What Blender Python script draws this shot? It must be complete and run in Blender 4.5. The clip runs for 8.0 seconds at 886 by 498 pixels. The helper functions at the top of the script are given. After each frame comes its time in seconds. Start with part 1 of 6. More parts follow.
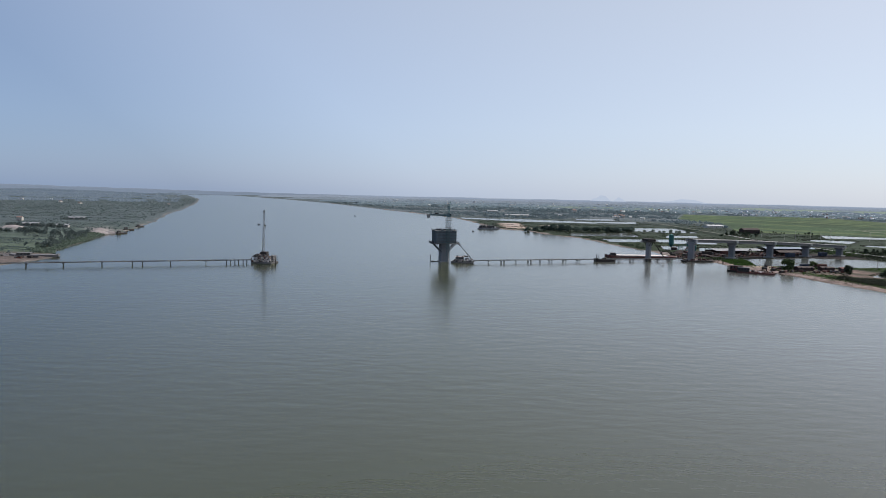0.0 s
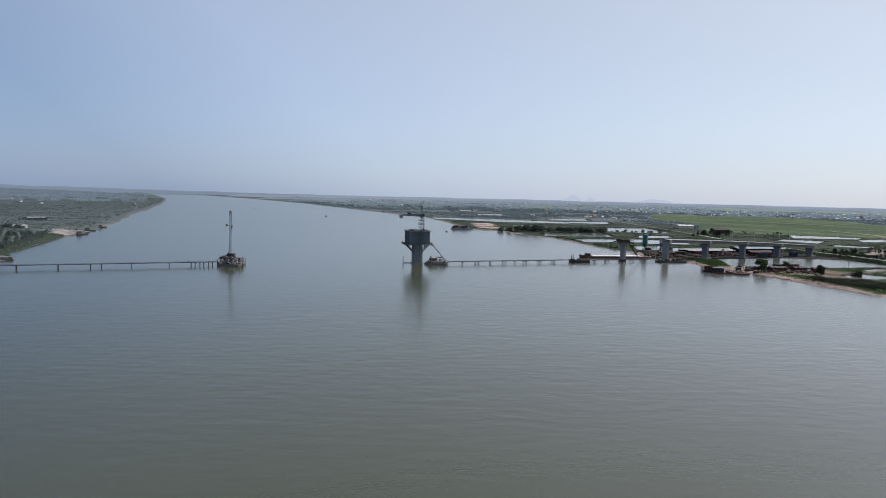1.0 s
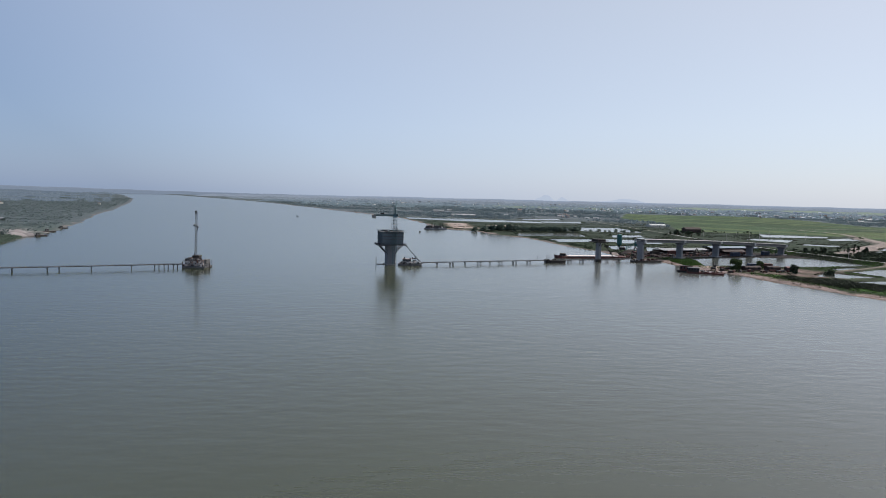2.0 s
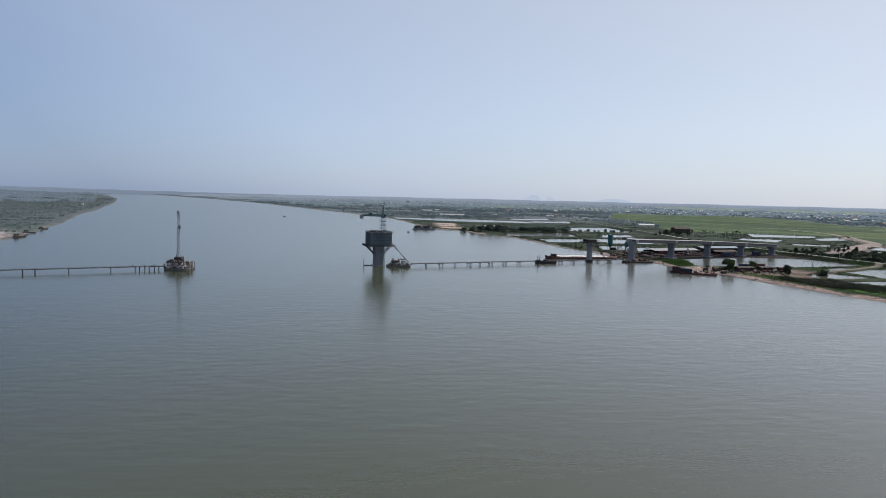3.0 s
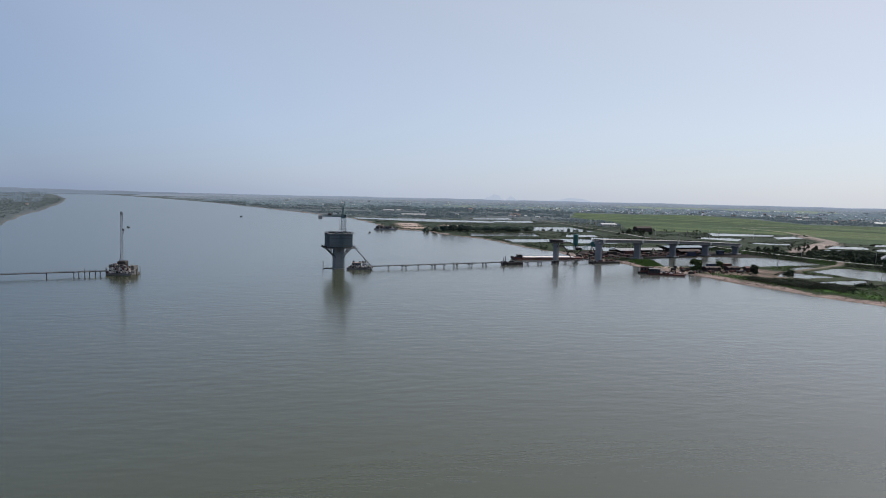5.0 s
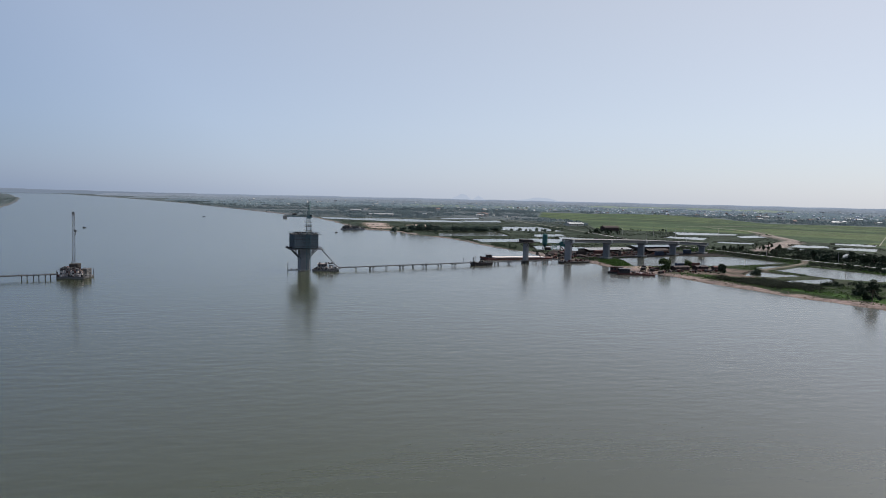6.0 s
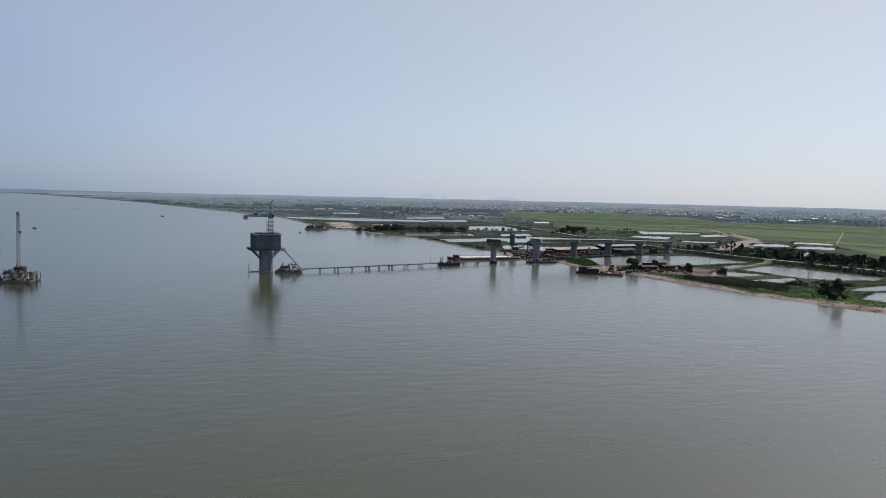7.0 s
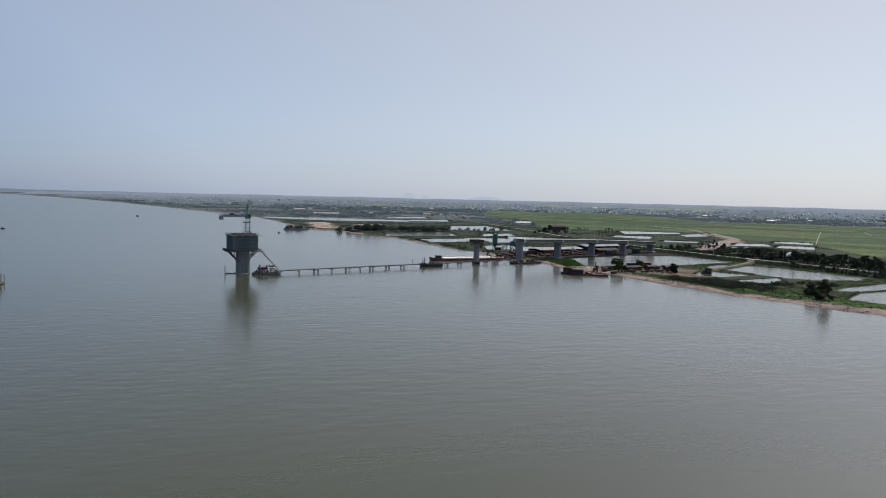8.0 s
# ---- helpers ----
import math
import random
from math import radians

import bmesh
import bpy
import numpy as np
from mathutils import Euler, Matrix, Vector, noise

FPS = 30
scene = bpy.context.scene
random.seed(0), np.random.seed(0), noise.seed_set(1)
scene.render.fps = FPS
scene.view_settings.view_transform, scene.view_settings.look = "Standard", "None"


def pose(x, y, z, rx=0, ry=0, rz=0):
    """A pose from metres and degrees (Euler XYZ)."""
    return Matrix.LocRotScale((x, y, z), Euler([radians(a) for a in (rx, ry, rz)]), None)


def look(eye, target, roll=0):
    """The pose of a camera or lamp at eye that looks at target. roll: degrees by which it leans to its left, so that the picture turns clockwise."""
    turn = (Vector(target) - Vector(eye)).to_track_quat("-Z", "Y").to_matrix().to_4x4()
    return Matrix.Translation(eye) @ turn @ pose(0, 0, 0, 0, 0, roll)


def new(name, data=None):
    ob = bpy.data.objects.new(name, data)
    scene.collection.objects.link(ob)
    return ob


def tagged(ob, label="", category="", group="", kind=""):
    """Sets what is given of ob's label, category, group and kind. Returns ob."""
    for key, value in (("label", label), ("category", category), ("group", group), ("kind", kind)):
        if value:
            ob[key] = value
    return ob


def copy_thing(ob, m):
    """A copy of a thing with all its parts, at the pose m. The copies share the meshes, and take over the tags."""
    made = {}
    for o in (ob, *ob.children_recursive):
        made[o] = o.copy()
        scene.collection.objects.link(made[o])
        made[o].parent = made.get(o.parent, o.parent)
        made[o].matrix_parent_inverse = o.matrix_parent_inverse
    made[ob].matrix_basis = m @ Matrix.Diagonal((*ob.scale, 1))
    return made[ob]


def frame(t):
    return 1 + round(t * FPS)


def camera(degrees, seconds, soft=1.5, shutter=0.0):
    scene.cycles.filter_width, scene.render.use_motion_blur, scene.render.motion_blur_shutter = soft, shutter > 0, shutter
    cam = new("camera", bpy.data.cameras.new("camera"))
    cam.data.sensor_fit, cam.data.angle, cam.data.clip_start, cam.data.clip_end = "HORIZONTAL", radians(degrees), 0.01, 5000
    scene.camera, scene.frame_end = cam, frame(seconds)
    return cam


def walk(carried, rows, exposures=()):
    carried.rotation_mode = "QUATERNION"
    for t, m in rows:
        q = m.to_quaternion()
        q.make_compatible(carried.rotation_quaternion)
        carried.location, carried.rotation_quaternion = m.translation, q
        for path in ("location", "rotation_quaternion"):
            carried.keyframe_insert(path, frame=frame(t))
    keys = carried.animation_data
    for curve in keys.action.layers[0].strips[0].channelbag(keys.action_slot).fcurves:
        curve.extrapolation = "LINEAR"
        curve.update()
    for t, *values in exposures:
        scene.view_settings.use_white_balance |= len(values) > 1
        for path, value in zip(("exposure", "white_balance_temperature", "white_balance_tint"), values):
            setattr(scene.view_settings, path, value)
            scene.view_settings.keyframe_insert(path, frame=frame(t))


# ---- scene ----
# Camera: a drone that flies slowly up the river and turns to its right.
cam = camera(68.4, 8.0, soft=0.6)
# seconds, eye, yaw (to the left of +y), pitch, roll in degrees
PATH = [
    (0.0, 0.27, 0.00, 37.2, 0.595, -4.775, 1.345),
    (0.5, 0.05, 3.83, 37.2, -0.429, -4.747, 1.385),
    (1.0, -0.12, 7.53, 37.15, -1.821, -4.726, 1.403),
    (1.5, -0.27, 11.13, 37.13, -3.213, -4.711, 1.405),
    (2.0, -0.37, 14.64, 37.11, -4.200, -4.700, 1.395),
    (2.2, -0.40, 16.00, 37.10, -4.440, -4.696, 1.388),
    (3.3, -0.45, 23.40, 37.03, -5.560, -4.678, 1.348),
    (3.5, -0.45, 24.72, 37.02, -5.800, -4.675, 1.341),
    (4.0, -0.38, 27.99, 37.00, -6.574, -4.666, 1.325),
    (4.5, -0.27, 31.23, 36.97, -7.490, -4.656, 1.314),
    (4.7, -0.21, 32.53, 36.96, -7.910, -4.652, 1.313),
    (5.8, 0.26, 39.66, 36.90, -10.890, -4.627, 1.315),
    (6.0, 0.37, 40.96, 36.89, -11.488, -4.623, 1.317),
    (6.5, 0.70, 44.25, 36.86, -13.131, -4.613, 1.329),
    (7.0, 1.08, 47.59, 36.83, -14.525, -4.605, 1.345),
    (7.5, 1.53, 50.99, 36.80, -15.520, -4.601, 1.361),
    (8.0, 2.04, 54.47, 36.78, -16.225, -4.602, 1.376),
]


def aimed(x, y, z, yaw, pitch, roll):
    a, b = radians(yaw), radians(pitch)
    way = Vector((-math.sin(a) * math.cos(b), math.cos(a) * math.cos(b), math.sin(b)))
    return look((x, y, z), Vector((x, y, z)) + way * 100, roll)


walk(cam, [(t, aimed(*row)) for t, *row in PATH],
     [(0.0, 0.42, 6500, 10), (2.0, 0.39, 6500, 10), (4.0, 0.34, 6500, 10), (6.0, 0.29, 6560, 10), (7.0, 0.25, 6610, 10), (8.0, 0.24, 6660, 10)])

# ---- light: hazy sun high on the right, wide sky ----
SUN_AZ, SUN_EL = radians(66), radians(50)
world = bpy.data.worlds.new("sky")
scene.world = world
world.use_nodes = True
wn = world.node_tree.nodes
sky = wn.new("ShaderNodeTexSky")
sky.sky_type = "NISHITA"
sky.sun_disc = False
sky.sun_elevation, sky.sun_rotation = SUN_EL, SUN_AZ
sky.altitude, sky.air_density, sky.dust_density, sky.ozone_density = 0, 1.0, 1.0, 4.0
wn["Background"].inputs["Strength"].default_value = 0.10
# damp air: a broad veil, whiter towards the sun and bluer away from it
spot, dot, ramp, lift, veil = (wn.new(k) for k in ("ShaderNodeTexCoord", "ShaderNodeVectorMath", "ShaderNodeValToRGB", "ShaderNodeVectorMath", "ShaderNodeMix"))
dot.operation, lift.operation, veil.data_type = "DOT_PRODUCT", "SCALE", "RGBA"
dot.inputs[1].default_value = (math.sin(SUN_AZ) * math.cos(SUN_EL), math.cos(SUN_AZ) * math.cos(SUN_EL), math.sin(SUN_EL))
shift = wn.new("ShaderNodeMapRange")
shift.inputs["From Min"].default_value, shift.inputs["From Max"].default_value = -0.2, 1.0
VEIL = [(0.0, (0.057, 0.085, 0.141)), (0.19, (0.070, 0.094, 0.144)), (0.38, (0.123, 0.148, 0.197)), (0.68, (0.171, 0.187, 0.217)), (0.83, (0.200, 0.208, 0.230)), (0.92, (0.46, 0.45, 0.46)), (1.0, (1.9, 1.84, 1.74))]
for at, colour in VEIL[1:-1]:
    ramp.color_ramp.elements.new(at)
for stop, (at, colour) in zip(ramp.color_ramp.elements, VEIL):
    stop.position, stop.color = at, (*colour, 1)
lift.inputs["Scale"].default_value = 30
veil.inputs["Factor"].default_value = 0.75
wl = world.node_tree.links
wl.new(spot.outputs["Generated"], dot.inputs[0])
wl.new(dot.outputs["Value"], shift.inputs["Value"])
wl.new(shift.outputs[0], ramp.inputs["Fac"])
wl.new(ramp.outputs["Color"], lift.inputs[0])
wl.new(sky.outputs[0], veil.inputs["A"])
wl.new(lift.outputs[0], veil.inputs["B"])
# the veil lies low: clearer, deeper sky overhead
height, thin, deep = (wn.new(k) for k in ("ShaderNodeSeparateXYZ", "ShaderNodeMapRange", "ShaderNodeVectorMath"))
deep.operation = "SCALE"
thin.inputs["From Min"].default_value, thin.inputs["From Max"].default_value = 0.10, 0.80
thin.inputs["To Min"].default_value, thin.inputs["To Max"].default_value = 1.0, 0.62
wl.new(spot.outputs["Generated"], height.inputs[0])
wl.new(height.outputs["Z"], thin.inputs["Value"])
wl.new(veil.outputs["Result"], deep.inputs[0])
wl.new(thin.outputs[0], deep.inputs["Scale"])
wl.new(deep.outputs[0], wn["Background"].inputs["Color"])
sun_data = bpy.data.lights.new("sun", "SUN")
sun_data.energy, sun_data.angle, sun_data.color = 2.3, radians(0.6), (1.0, 0.96, 0.90)
sun = new("sun", sun_data)
sun.matrix_world = look((0, 0, 0), (-math.sin(SUN_AZ) * math.cos(SUN_EL), -math.cos(SUN_AZ) * math.cos(SUN_EL), -math.sin(SUN_EL)))


# ---- materials ----
def mat(name, colour, rough=0.8, metal=0.0, vary=0.25, scale=0.6, fine=6.0, bump=0.2, depth=0.05, tint=None, random_tint=0.0, spec=0.5):
    """A surface with blotches (scale, per metre), grain (fine) and relief."""
    m = bpy.data.materials.new(name)
    m.use_nodes = True
    nt = m.node_tree
    n, l = nt.nodes, nt.links
    bsdf = n["Principled BSDF"]
    co = n.new("ShaderNodeTexCoord")
    big, small = n.new("ShaderNodeTexNoise"), n.new("ShaderNodeTexNoise")
    big.inputs["Scale"].default_value, big.inputs["Detail"].default_value = scale, 5
    small.inputs["Scale"].default_value, small.inputs["Detail"].default_value = fine, 4
    for q in (big, small):
        l.new(co.outputs["Object"], q.inputs["Vector"])
    ramp = n.new("ShaderNodeValToRGB")
    c, d = Vector(colour), Vector(tint or [v * 0.55 for v in colour])
    ramp.color_ramp.elements[0].position, ramp.color_ramp.elements[1].position = 0.32, 0.68
    ramp.color_ramp.elements[0].color = (*c.lerp(d, min(1, vary * 2)), 1)
    ramp.color_ramp.elements[1].color = (*c, 1)
    l.new(big.outputs["Fac"], ramp.inputs["Fac"])
    grain = n.new("ShaderNodeMapRange")
    grain.inputs["From Min"].default_value, grain.inputs["From Max"].default_value = 0.3, 0.7
    grain.inputs["To Min"].default_value, grain.inputs["To Max"].default_value = 1 - vary, 1 + vary
    l.new(small.outputs["Fac"], grain.inputs["Value"])
    scaled = n.new("ShaderNodeVectorMath")
    scaled.operation = "SCALE"
    l.new(ramp.outputs["Color"], scaled.inputs[0])
    l.new(grain.outputs[0], scaled.inputs["Scale"])
    out = scaled.outputs[0]
    if random_tint:
        info, rnd, again = n.new("ShaderNodeObjectInfo"), n.new("ShaderNodeMapRange"), n.new("ShaderNodeVectorMath")
        again.operation = "SCALE"
        rnd.inputs["To Min"].default_value, rnd.inputs["To Max"].default_value = 1 - random_tint, 1 + random_tint
        l.new(info.outputs["Random"], rnd.inputs["Value"])
        l.new(out, again.inputs[0])
        l.new(rnd.outputs[0], again.inputs["Scale"])
        out = again.outputs[0]
    l.new(out, bsdf.inputs["Base Color"])
    bsdf.inputs["Roughness"].default_value, bsdf.inputs["Metallic"].default_value = rough, metal
    bsdf.inputs["Specular IOR Level"].default_value = spec
    if bump:
        b = n.new("ShaderNodeBump")
        b.inputs["Strength"].default_value, b.inputs["Distance"].default_value = bump, depth
        l.new(small.outputs["Fac"], b.inputs["Height"])
        l.new(b.outputs[0], bsdf.inputs["Normal"])
    return m


def water_mat(name, colour, tint, rough, waves, patch=0.01, light_span=0.0):
    m = bpy.data.materials.new(name)
    m.use_nodes = True
    nt = m.node_tree
    n, l = nt.nodes, nt.links
    bsdf = n["Principled BSDF"]
    co = n.new("ShaderNodeTexCoord")
    silt = n.new("ShaderNodeTexNoise")
    silt.inputs["Scale"].default_value, silt.inputs["Detail"].default_value = patch, 4
    stretch = n.new("ShaderNodeMapping")
    stretch.inputs["Scale"].default_value = (1.0, 0.35, 1)
    stretch.inputs["Rotation"].default_value = (0, 0, radians(-12))
    l.new(co.outputs["Object"], stretch.inputs["Vector"])
    l.new(stretch.outputs[0], silt.inputs["Vector"])
    ramp = n.new("ShaderNodeValToRGB")
    ramp.color_ramp.elements[0].position, ramp.color_ramp.elements[1].position = 0.35, 0.65
    ramp.color_ramp.elements[0].color, ramp.color_ramp.elements[1].color = (*colour, 1), (*tint, 1)
    l.new(silt.outputs["Fac"], ramp.inputs["Fac"])
    colour_out = ramp.outputs[0]
    if light_span:  # light fall-off painted into the colour: dark olive west, brighter turbid grey east
        split, eastward, cast, mul = n.new("ShaderNodeSeparateXYZ"), n.new("ShaderNodeMapRange"), n.new("ShaderNodeValToRGB"), n.new("ShaderNodeVectorMath")
        eastward.inputs["From Min"].default_value, eastward.inputs["From Max"].default_value = -light_span, light_span
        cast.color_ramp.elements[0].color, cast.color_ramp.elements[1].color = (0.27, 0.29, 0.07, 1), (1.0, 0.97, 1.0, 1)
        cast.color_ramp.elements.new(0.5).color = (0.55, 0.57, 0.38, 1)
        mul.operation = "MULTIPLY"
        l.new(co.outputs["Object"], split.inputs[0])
        l.new(split.outputs["X"], eastward.inputs["Value"])
        l.new(eastward.outputs[0], cast.inputs["Fac"])
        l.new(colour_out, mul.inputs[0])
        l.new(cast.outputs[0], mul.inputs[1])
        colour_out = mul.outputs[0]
    l.new(colour_out, bsdf.inputs["Base Color"])
    bsdf.inputs["IOR"].default_value = 1.45
    bsdf.inputs["Roughness"].default_value = rough
    before = None
    for scale, wide, dist, strength, turn in waves:
        mp, tex, b = n.new("ShaderNodeMapping"), n.new("ShaderNodeTexNoise"), n.new("ShaderNodeBump")
        mp.inputs["Scale"].default_value = (wide, 1, 1)
        mp.inputs["Rotation"].default_value = (0, 0, radians(turn))
        tex.inputs["Scale"].default_value, tex.inputs["Detail"].default_value = scale, 3
        b.inputs["Strength"].default_value, b.inputs["Distance"].default_value = strength, dist
        l.new(co.outputs["Object"], mp.inputs["Vector"])
        l.new(mp.outputs[0], tex.inputs["Vector"])
        l.new(tex.outputs["Fac"], b.inputs["Height"])
        if before:
            l.new(before.outputs[0], b.inputs["Normal"])
        before = b
    l.new(before.outputs[0], bsdf.inputs["Normal"])
    return m


def ground_mat():
    m = bpy.data.materials.new("soil_and_grass")
    m.use_nodes = True
    nt = m.node_tree
    n, l = nt.nodes, nt.links
    bsdf = n["Principled BSDF"]
    at, co = n.new("ShaderNodeVertexColor"), n.new("ShaderNodeTexCoord")
    at.layer_name = "soil"
    out = at.outputs["Color"]
    for scale, low, high in ((0.05, 0.75, 1.2), (0.5, 0.6, 1.35), (2.5, 0.7, 1.3)):
        tex, rng, mul = n.new("ShaderNodeTexNoise"), n.new("ShaderNodeMapRange"), n.new("ShaderNodeVectorMath")
        tex.inputs["Scale"].default_value, tex.inputs["Detail"].default_value = scale, 4
        rng.inputs["From Min"].default_value, rng.inputs["From Max"].default_value = 0.3, 0.7
        rng.inputs["To Min"].default_value, rng.inputs["To Max"].default_value = low, high
        mul.operation = "SCALE"
        l.new(co.outputs["Object"], tex.inputs["Vector"])
        l.new(tex.outputs["Fac"], rng.inputs["Value"])
        l.new(out, mul.inputs[0])
        l.new(rng.outputs[0], mul.inputs["Scale"])
        out = mul.outputs[0]
    l.new(out, bsdf.inputs["Base Color"])
    bsdf.inputs["Roughness"].default_value = 0.95
    bsdf.inputs["Specular IOR Level"].default_value = 0.15
    b = n.new("ShaderNodeBump")
    b.inputs["Strength"].default_value, b.inputs["Distance"].default_value = 0.5, 0.3
    l.new(tex.outputs["Fac"], b.inputs["Height"])
    l.new(b.outputs[0], bsdf.inputs["Normal"])
    return m


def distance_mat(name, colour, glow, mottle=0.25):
    """A plain backdrop of far land: haze is painted in as glowing colour."""
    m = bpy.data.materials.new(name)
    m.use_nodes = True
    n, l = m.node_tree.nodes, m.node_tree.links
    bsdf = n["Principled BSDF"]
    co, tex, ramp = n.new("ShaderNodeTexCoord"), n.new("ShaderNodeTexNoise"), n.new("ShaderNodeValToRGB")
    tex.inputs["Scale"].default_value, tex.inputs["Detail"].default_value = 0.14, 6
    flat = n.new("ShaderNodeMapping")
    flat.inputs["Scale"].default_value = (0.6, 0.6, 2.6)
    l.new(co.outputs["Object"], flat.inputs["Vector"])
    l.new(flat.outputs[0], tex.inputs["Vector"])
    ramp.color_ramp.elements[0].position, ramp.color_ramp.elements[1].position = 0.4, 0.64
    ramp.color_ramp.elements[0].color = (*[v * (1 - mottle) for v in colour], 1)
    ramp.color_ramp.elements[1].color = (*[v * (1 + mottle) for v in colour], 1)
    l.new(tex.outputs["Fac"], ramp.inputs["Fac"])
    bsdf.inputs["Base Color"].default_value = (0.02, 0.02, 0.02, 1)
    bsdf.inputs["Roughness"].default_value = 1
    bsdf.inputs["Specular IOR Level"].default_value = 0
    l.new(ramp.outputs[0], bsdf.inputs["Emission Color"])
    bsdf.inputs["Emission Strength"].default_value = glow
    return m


def leaf_mat(name, dark, light, thin=0.0):
    m = bpy.data.materials.new(name)
    m.use_nodes = True
    n, l = m.node_tree.nodes, m.node_tree.links
    bsdf = n["Principled BSDF"]
    geo, ramp, info, add = n.new("ShaderNodeNewGeometry"), n.new("ShaderNodeValToRGB"), n.new("ShaderNodeObjectInfo"), n.new("ShaderNodeMath")
    add.operation = "MULTIPLY_ADD"
    add.inputs[1].default_value = 0.35
    l.new(info.outputs["Random"], add.inputs[0])
    half = n.new("ShaderNodeMath")
    half.operation = "MULTIPLY"
    half.inputs[1].default_value = 0.65
    l.new(geo.outputs["Random Per Island"], half.inputs[0])
    l.new(half.outputs[0], add.inputs[2])
    ramp.color_ramp.elements[0].color, ramp.color_ramp.elements[1].color = (*dark, 1), (*light, 1)
    l.new(add.outputs[0], ramp.inputs["Fac"])
    l.new(ramp.outputs[0], bsdf.inputs["Base Color"])
    bsdf.inputs["Roughness"].default_value = 0.7
    bsdf.inputs["Specular IOR Level"].default_value = 0.25
    if thin:
        glow, mix = n.new("ShaderNodeBsdfTranslucent"), n.new("ShaderNodeMixShader")
        l.new(ramp.outputs[0], glow.inputs["Color"])
        mix.inputs[0].default_value = thin
        l.new(bsdf.outputs[0], mix.inputs[1])
        l.new(glow.outputs[0], mix.inputs[2])
        l.new(mix.outputs[0], n["Material Output"].inputs["Surface"])
    return m


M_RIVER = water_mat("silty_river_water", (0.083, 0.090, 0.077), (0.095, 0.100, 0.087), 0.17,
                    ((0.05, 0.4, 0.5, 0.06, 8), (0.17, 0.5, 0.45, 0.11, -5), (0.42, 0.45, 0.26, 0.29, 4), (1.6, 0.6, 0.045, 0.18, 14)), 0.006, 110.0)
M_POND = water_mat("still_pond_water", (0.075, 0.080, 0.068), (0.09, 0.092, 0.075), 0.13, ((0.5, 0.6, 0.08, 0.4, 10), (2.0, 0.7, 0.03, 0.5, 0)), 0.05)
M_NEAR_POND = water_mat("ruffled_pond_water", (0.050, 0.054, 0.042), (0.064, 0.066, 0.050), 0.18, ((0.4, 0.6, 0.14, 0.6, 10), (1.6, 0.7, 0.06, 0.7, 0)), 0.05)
M_GROUND = ground_mat()
M_CONCRETE = mat("grey_concrete", (0.24, 0.24, 0.248), 0.85, vary=0.14, scale=0.35, fine=3.0, bump=0.15)
M_OLD_CONCRETE = mat("weathered_concrete", (0.30, 0.29, 0.28), 0.9, vary=0.22, scale=0.5, fine=2.5, bump=0.2)
M_GIRDER = mat("girder_concrete", (0.19, 0.185, 0.185), 0.8, vary=0.12, scale=0.3, fine=2.0, bump=0.1)
M_BLOCK = mat("pale_end_block_concrete", (0.46, 0.45, 0.44), 0.8, vary=0.12, scale=0.3, fine=2.0, bump=0.1)
M_FORM = mat("blue_grey_steel_formwork", (0.15, 0.185, 0.21), 0.6, 0.1, vary=0.3, scale=0.7, fine=5)
M_STEEL = mat("dark_rusty_steel", (0.048, 0.040, 0.038), 0.7, 0.4, vary=0.35, scale=0.8, fine=5)
# steel of the river works, its dark tone raised to a hazy grey
M_GREY_STEEL = mat("haze_grey_steel", (0.135, 0.132, 0.135), 0.75, 0.15, vary=0.3, scale=0.8, fine=5)
M_DULL_ROOF = mat("old_grey_sheet_roof", (0.24, 0.245, 0.26), 0.6, 0.1, vary=0.3, scale=0.3, random_tint=0.2)
M_RUST = mat("rust_red_steel", (0.110, 0.034, 0.029), 0.8, 0.2, vary=0.35, scale=0.6, fine=4, tint=(0.09, 0.05, 0.04))
M_GREEN_STEEL = mat("green_painted_steel", (0.035, 0.135, 0.125), 0.55, 0.2, vary=0.3)
M_PALE = mat("pale_painted_steel", (0.48, 0.47, 0.46), 0.6, 0.1, vary=0.25, scale=0.5)
M_PINK_SAND = mat("pale_pinkish_sand", (0.35, 0.285, 0.255), 0.95, vary=0.15, scale=0.3, fine=4, bump=0.4)
M_TIMBER = mat("grey_timber", (0.085, 0.082, 0.084), 0.9, vary=0.3, scale=1.0, fine=8)
M_CRANE = mat("faded_green_grey_paint", (0.105, 0.175, 0.19), 0.6, 0.2, vary=0.2)
M_CRANE_GREY = mat("grey_lattice_paint", (0.205, 0.215, 0.235), 0.6, 0.2, vary=0.2)
M_GLASS = mat("dark_window_glass", (0.02, 0.025, 0.03), 0.08, 0.0, vary=0.1, bump=0)
M_GREY_SAND = mat("greyish_dredged_sand", (0.27, 0.24, 0.235), 0.95, vary=0.2, scale=0.3, fine=4, bump=0.4)
M_HATCH = mat("pale_hatch_paint", (0.74, 0.65, 0.61), 0.8, 0.0, vary=0.15, scale=0.3)
M_CAGE = mat("rusty_and_pale_panels", (0.42, 0.33, 0.30), 0.85, 0.1, vary=0.5, scale=0.8, fine=3, tint=(0.10, 0.06, 0.05))
M_LEAF = leaf_mat("broad_leaves", (0.010, 0.020, 0.010), (0.032, 0.050, 0.024))
# orchard leaf colours brightened to stand for the haze at that range
M_ORCHARD = leaf_mat("orchard_leaves", (0.068, 0.098, 0.084), (0.114, 0.148, 0.124), 0.5)
M_BUSH = leaf_mat("spit_bush_leaves", (0.026, 0.044, 0.014), (0.066, 0.096, 0.032), 0.2)
# upstream scrub, its greens lifted towards the haze
M_RIM = leaf_mat("hazed_rim_growth", (0.028, 0.042, 0.026), (0.062, 0.084, 0.050), 0.3)
